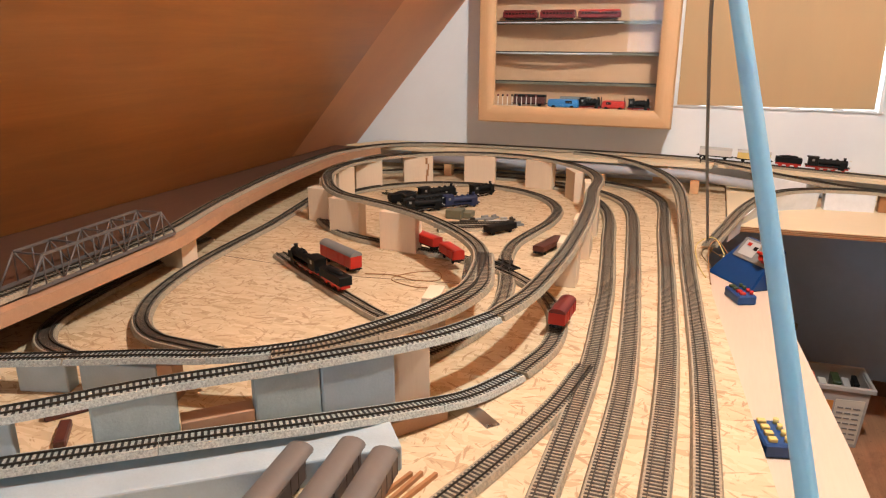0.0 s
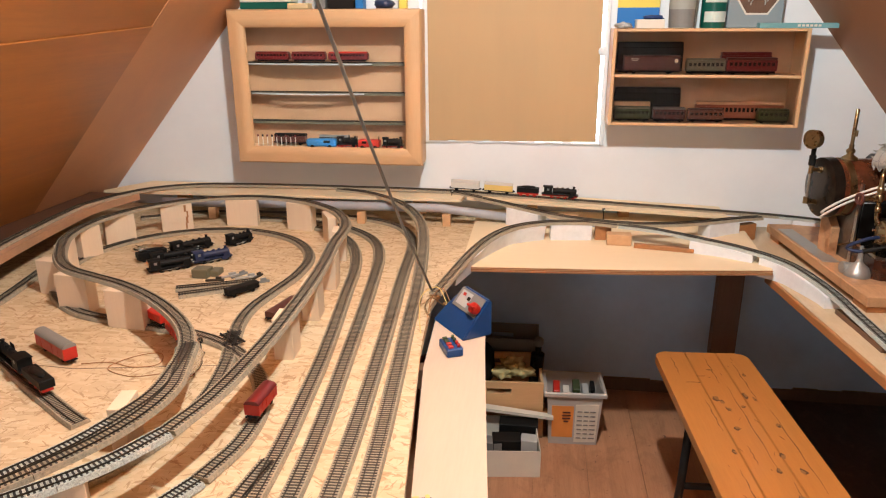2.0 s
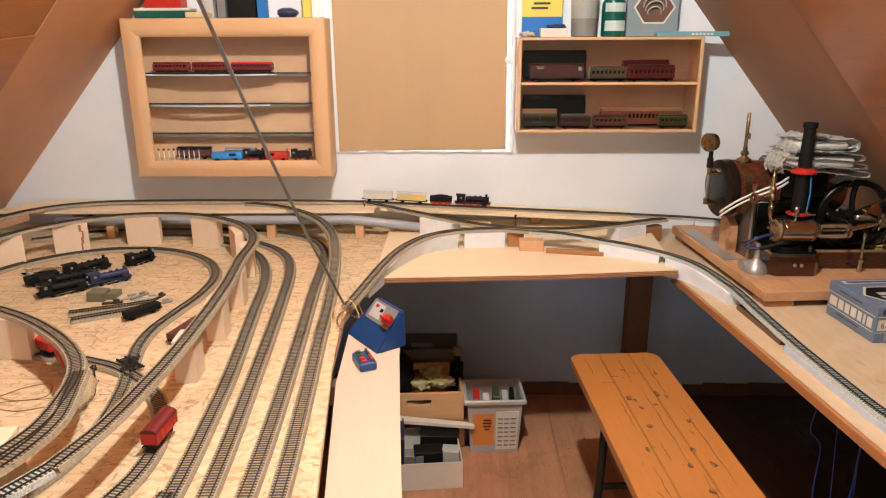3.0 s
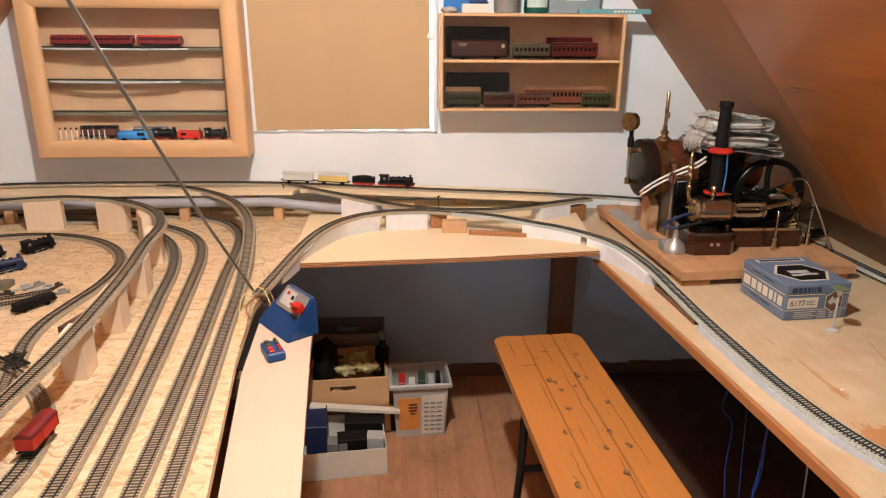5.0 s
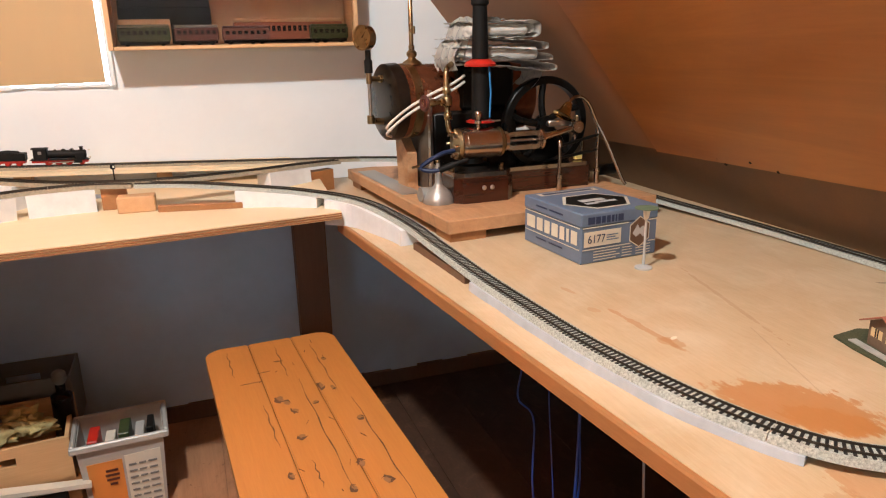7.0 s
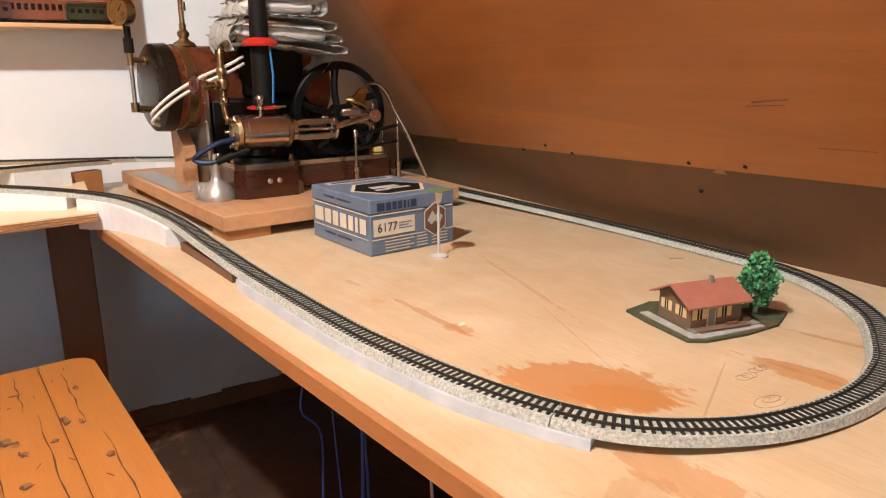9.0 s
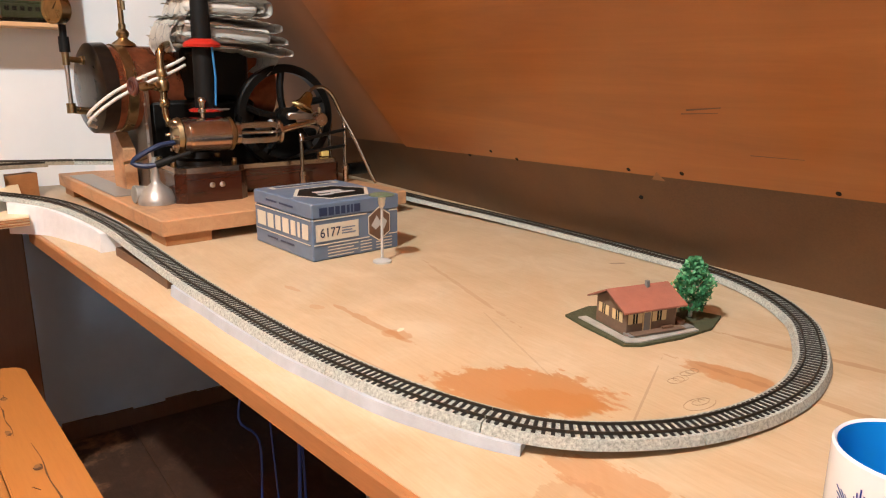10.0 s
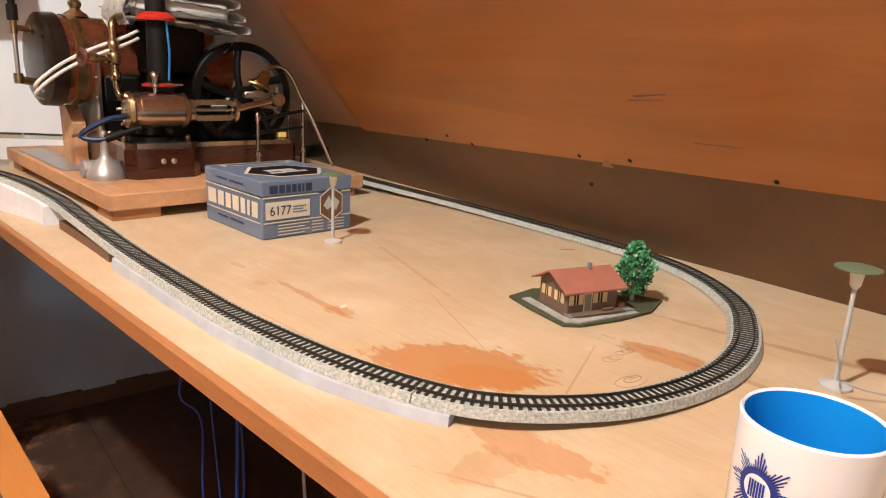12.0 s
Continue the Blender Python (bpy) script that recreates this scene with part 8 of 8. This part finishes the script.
model_van("sky blue model van in the cabinet", pose(-0.475, 2.485, Z0, 0, 0, 4), M_SKYB, 0.115)
tank_loco("small black tank locomotive in the cabinet", pose(-0.375, 2.50, Z0), 0.085, tender=False)
model_van("red model fire engine in the cabinet", pose(-0.285, 2.49, Z0, 0, 0, 178), M_RED, 0.085)
tank_loco("dark model locomotive at the cabinet's end", pose(-0.195, 2.495, Z0), 0.085, tender=False)
for x in (-0.33, -0.245, -0.215):
    solid("model_pole", new_box((x, 2.475, Z0 + 0.025), (0.003, 0.003, 0.05)), M_BLACKM, "thin black model pole in the cabinet", "model pole", "model poles")

# right-hand open show case
cr_ = thing("show_case", "pine show case with two shelves of model trains", "show case", m=pose(0.937, 2.585, 1.305))
SW, SH, SD = 0.655, 0.335, 0.130
part("back_panel", new_box((0, -0.004, 0), (SW - 0.01, 0.006, SH - 0.01)), M_BACKP, cr_)
for s in (-1, 1):
    part("side_panel", new_box((s * (SW / 2 - 0.006), -SD / 2, 0), (0.012, SD, SH), 0.0012), M_FRAMEV, cr_)
for z, nm in ((SH / 2 - 0.005, "top_panel"), (-SH / 2 + 0.005, "bottom_panel"), (0.007, "shelf")):
    part(nm, new_box((0, -SD / 2, z), (SW - 0.026, SD - 0.004, 0.010), 0.001), M_FRAME, cr_)
pane = part("glass_pane", new_box((0.0, -SD + 0.008, 0.0), (SW - 0.03, 0.002, SH - 0.025)), M_GLASS, cr_, "clear sliding glass pane")
ZS, ZBT = 1.305 + 0.0125, 1.305 - SH / 2 + 0.0105


def coach(label, x0, x1, z, mt, roof, y=2.50, h=0.052, group="model coaches in the show case"):
    L = x1 - x0
    c = thing("model_coach", label, "model coach", group, pose((x0 + x1) / 2, y, z))
    part("body", new_box((0, 0, 0.011 + h * 0.38), (L, 0.032, h * 0.76), 0.002), mt, c)
    part("roof", new_box((0, 0, 0.011 + h * 0.84), (L * 0.99, 0.030, h * 0.18), 0.004, None, 2), roof, c)
    part("underframe", new_box((0, 0, 0.007), (L * 0.94, 0.022, 0.008)), M_BLACKM, c)
    n = max(3, int(L / 0.016))
    for k in range(n):
        part("window", new_box((L * 0.92 * ((k + 0.5) / n - 0.5), -0.0162, 0.011 + h * 0.48), (L * 0.92 / n * 0.62, 0.0006, h * 0.24)), M_BLACK, c)
    for x in (-L * 0.34, L * 0.34):
        wheelset(c, x)
    return c


bv = wagon("brown model box car with white marks in the show case", pose(0.752, 2.50, ZS), M_MAROON, M_MAROON, 0.20, 0.062, 0.034, arched=False, ribs=8, group="box cars in the show case")
part("round_mark", new_box((0.083, -0.0175, 0.045), (0.012, 0.0008, 0.014), 0.003), M_CREAM, bv, "white round mark")
for k in range(2):
    part("white_bar", new_box((-0.06, -0.0178, 0.052 - 0.005 * k), (0.03 - 0.008 * k, 0.0008, 0.0025)), M_CREAM, bv)
coach("grey-green model coach in the show case", 0.872, 1.004, ZS, M_GREYG, M_GREYG, h=0.046)
coach("dark red model coach in the show case", 1.008, 1.178, ZS, M_DRED, M_MAROON, h=0.05)
coach("dark red model coach behind another in the show case", 1.000, 1.170, ZS + 0.0, M_DRED, M_DRED, 2.548, 0.068)
coach("black model coach at the back of the show case", 0.635, 0.866, ZS, M_BLACKM, M_BLACKM, 2.548, 0.105)
coach("black model coach at the back of the lower shelf", 0.637, 0.872, ZBT, M_BLACKM, M_BLACK, 2.552, 0.115)
coach("olive green model railcar on the lower shelf", 0.633, 0.762, ZBT, M_GREEN, M_GREYG, 2.50, 0.046)
coach("dark brown model coach on the lower shelf", 0.772, 0.885, ZBT, M_MAROON, M_GREY, 2.50, 0.044)
coach("faded red model wagon on the lower shelf", 0.895, 1.02, ZBT, mat("faded_brick", (0.20, 0.075, 0.05), 0.5), M_MAROON, 2.505, 0.04)
tank_loco("black and red model locomotive on the lower shelf", pose(1.106, 2.603, ZBT), 0.095, tender=False)
coach("orange-red model wagon behind the locomotive", 0.93, 1.235, ZBT, mat("orange_brick", (0.33, 0.10, 0.05), 0.5), M_BACKP, 2.55, 0.062)
coach("dark green model locomotive at the end of the lower shelf", 1.135, 1.24, ZBT, M_GREEN, M_GREEN, 2.50, 0.042)
solid("white_tray", new_box((0.70, 2.535, ZBT + 0.034), (0.13, 0.02, 0.068), 0.002), M_BACKP, "pale brown carton strip behind the railcar", "carton")

# things on top of the show case
TOP = 1.305 + SH / 2 + 0.0005
M_LBLUE = mat("bright_blue_card", (0.012, 0.17, 0.50), 0.45, var=0.08)
M_LYEL = mat("yellow_card", (0.78, 0.62, 0.10), 0.5, var=0.08)
bx = thing("picture_book", "blue and yellow book standing on the show case", "book", m=pose(0.70, 2.555, TOP))
part("blue_cover", new_box((0, 0, 0.035), (0.145, 0.014, 0.07)), M_LBLUE, bx, "blue lower cover")
part("yellow_cover", new_box((0, 0, 0.110), (0.145, 0.014, 0.08)), M_LYEL, bx, "yellow upper cover")
for k in range(3):
    part("title_bar", new_box((-0.01 + 0.008 * k, -0.0075, 0.100 + 0.016 * k), (0.06, 0.0008, 0.008)), M_GREEN, bx)
solid("small_carton", new_box((0.735, 2.50, TOP + 0.015), (0.095, 0.06, 0.030), 0.001), M_CREAM, "small cream carton on the show case", "carton")
bm = bmesh.new()
crumple(bm, (0.745, 2.495, TOP + 0.036), (0.035, 0.02, 0.008), 9, 8, 12, 0.5)
solid("dark_scrap", bm, M_BCABLE, "dark blue scrap lying on the small carton", "scrap")
bm = bmesh.new()
crumple(bm, (0.645, 2.505, TOP + 0.010), (0.03, 0.025, 0.011), 14, 8, 12, 0.6)
solid("plaster_lump", bm, M_LGREY, "grey-white lump lying on the show case", "lump")
jar = thing("plastic_beaker", "cloudy plastic beaker half full on the show case", "beaker", m=pose(0.848, 2.53, TOP))
bm = bmesh.new()
lathe(bm, (0, 0, 0), (0, 0, 1), [(0, 0.040), (0.002, 0.043), (0.15, 0.049), (0.15, 0.047), (0.06, 0.0445)], 28)
part("cup", bm, mat("cloudy_plastic", (0.36, 0.37, 0.33), 0.4, var=0.1), jar, smooth=True)
bm = bmesh.new()
lathe(bm, (0, 0, 0.003), (0, 0, 1), [(0, 0.0437), (0.06, 0.0457)], 28)
part("filling", bm, M_GREY, jar, smooth=True)
bot = thing("green_bottle", "dark green bottle with pale labels on the show case", "bottle", m=pose(0.955, 2.535, TOP))
M_BOTTLE = mat("green_bottle_plastic", (0.006, 0.10, 0.075), 0.2, var=0.15)
bm = bmesh.new()
lathe(bm, (0, 0, 0), (0, 0, 1), [(0, 0.040), (0.004, 0.043), (0.11, 0.043), (0.14, 0.030), (0.17, 0.014), (0.19, 0.014)], 28)
part("body", bm, M_BOTTLE, bot, smooth=True)
for z0, z1 in ((0.02, 0.055), (0.085, 0.115)):
    bm = bmesh.new()
    for k in range(14):
        a0, a1 = radians(215 + 8 * k), radians(215 + 8 * (k + 1))
        r = 0.0436
        bm.faces.new([bm.verts.new((r * math.cos(a), r * math.sin(a), z)) for a, z in ((a0, z0), (a1, z0), (a1, z1), (a0, z1))])
    part("label", bm, mat("pale_label", (0.55, 0.66, 0.60), 0.5, var=0.15), bot, "pale label", True)
gm = thing("grey_game_box", "flat grey-blue carton with a dark picture standing upright", "carton", m=pose(1.095, 2.55, TOP))
M_GREYBLUE = mat("grey_blue_card", (0.25, 0.31, 0.33), 0.45, var=0.08)
part("box_body", new_box((0, 0, 0.085), (0.185, 0.03, 0.17), 0.002), M_GREYBLUE, gm)
bm = bmesh.new()
prism(bm, [(0.005 + 0.075 * math.cos(radians(a)), -0.0156, 0.10 + 0.065 * math.sin(radians(a))) for a in range(0, 360, 60)], (0, 0.0003, 0))
part("picture_border", bm, M_CREAM, gm)
bm = bmesh.new()
prism(bm, [(0.005 + 0.068 * math.cos(radians(a)), -0.0162, 0.10 + 0.058 * math.sin(radians(a))) for a in range(0, 360, 60)], (0, 0.0003, 0))
part("picture_field", bm, M_LEG, gm)
for k in range(3):
    bm = bmesh.new()
    torus(bm, (0.005, -0.0168, 0.105 - 0.012 * k), (0, 1, 0.5), 0.04 - 0.008 * k, 0.0025, 24, 6)
    part("picture_ring", bm, M_LGREY, gm)
fl = thing("flat_case", "flat turquoise carton lying over the show case edge", "carton", m=pose(1.225, 2.49, TOP, 0, 0, -4))
M_TURQ = mat("turquoise_card", (0.16, 0.36, 0.38), 0.4, var=0.08)
part("box_body", new_box((0, 0, 0.0085), (0.25, 0.05, 0.017), 0.001), M_TURQ, fl)
for k in range(6):
    part("print_bar", new_box((0.0 + 0.013 * k, -0.0256, 0.0085), (0.009, 0.0008, 0.007)), M_CREAM, fl)

# things on top of the glass cabinet
TL = 1.257 + hh + 0.0008
for x, y, z, w, d, h, mt, nm, lb in (
    (-0.66, 2.52, 0, 0.20, 0.08, 0.024, M_BOTTLE, "flat_carton", "flat green carton on the cabinet"),
    (-0.66, 2.52, 0.0245, 0.20, 0.08, 0.010, M_CREAM, "carton", "flat white carton lying on the cabinet"),
    (-0.66, 2.53, 0.035, 0.13, 0.07, 0.07, M_RED, "red_carton", "orange-red carton on the cabinet"),
    (-0.535, 2.50, 0, 0.08, 0.05, 0.020, M_SHUT, "small_yellow_box", "small pale yellow box on the cabinet"),
    (-0.505, 2.55, 0, 0.035, 0.05, 0.09, M_LGREY, "grey_packet", "upright light grey packet on the cabinet"),
    (-0.46, 2.55, 0, 0.03, 0.05, 0.10, M_GREY, "grey_packet", "upright dark grey packet on the cabinet"),
    (-0.385, 2.55, 0, 0.10, 0.05, 0.09, M_BLACKM, "black_packet", "upright black packet on the cabinet"),
    (-0.315, 2.55, 0, 0.03, 0.05, 0.10, M_LBLUE, "blue_packet", "upright blue and white packet on the cabinet"),
    (-0.155, 2.56, 0, 0.03, 0.03, 0.12, M_LYEL, "yellow_tube", "upright yellow-green tube on the cabinet"),
):
    solid(nm, new_box((x, y, TL + z + h / 2), (w, d, h), 0.002), mt, lb, "packet", "packets on the cabinet")
bm = bmesh.new()
crumple(bm, (-0.22, 2.53, TL + 0.016), (0.038, 0.03, 0.018), 21, 8, 14, 0.3)
solid("dark_pouch", bm, M_NAVY, "small navy pouch on the cabinet", "pouch")
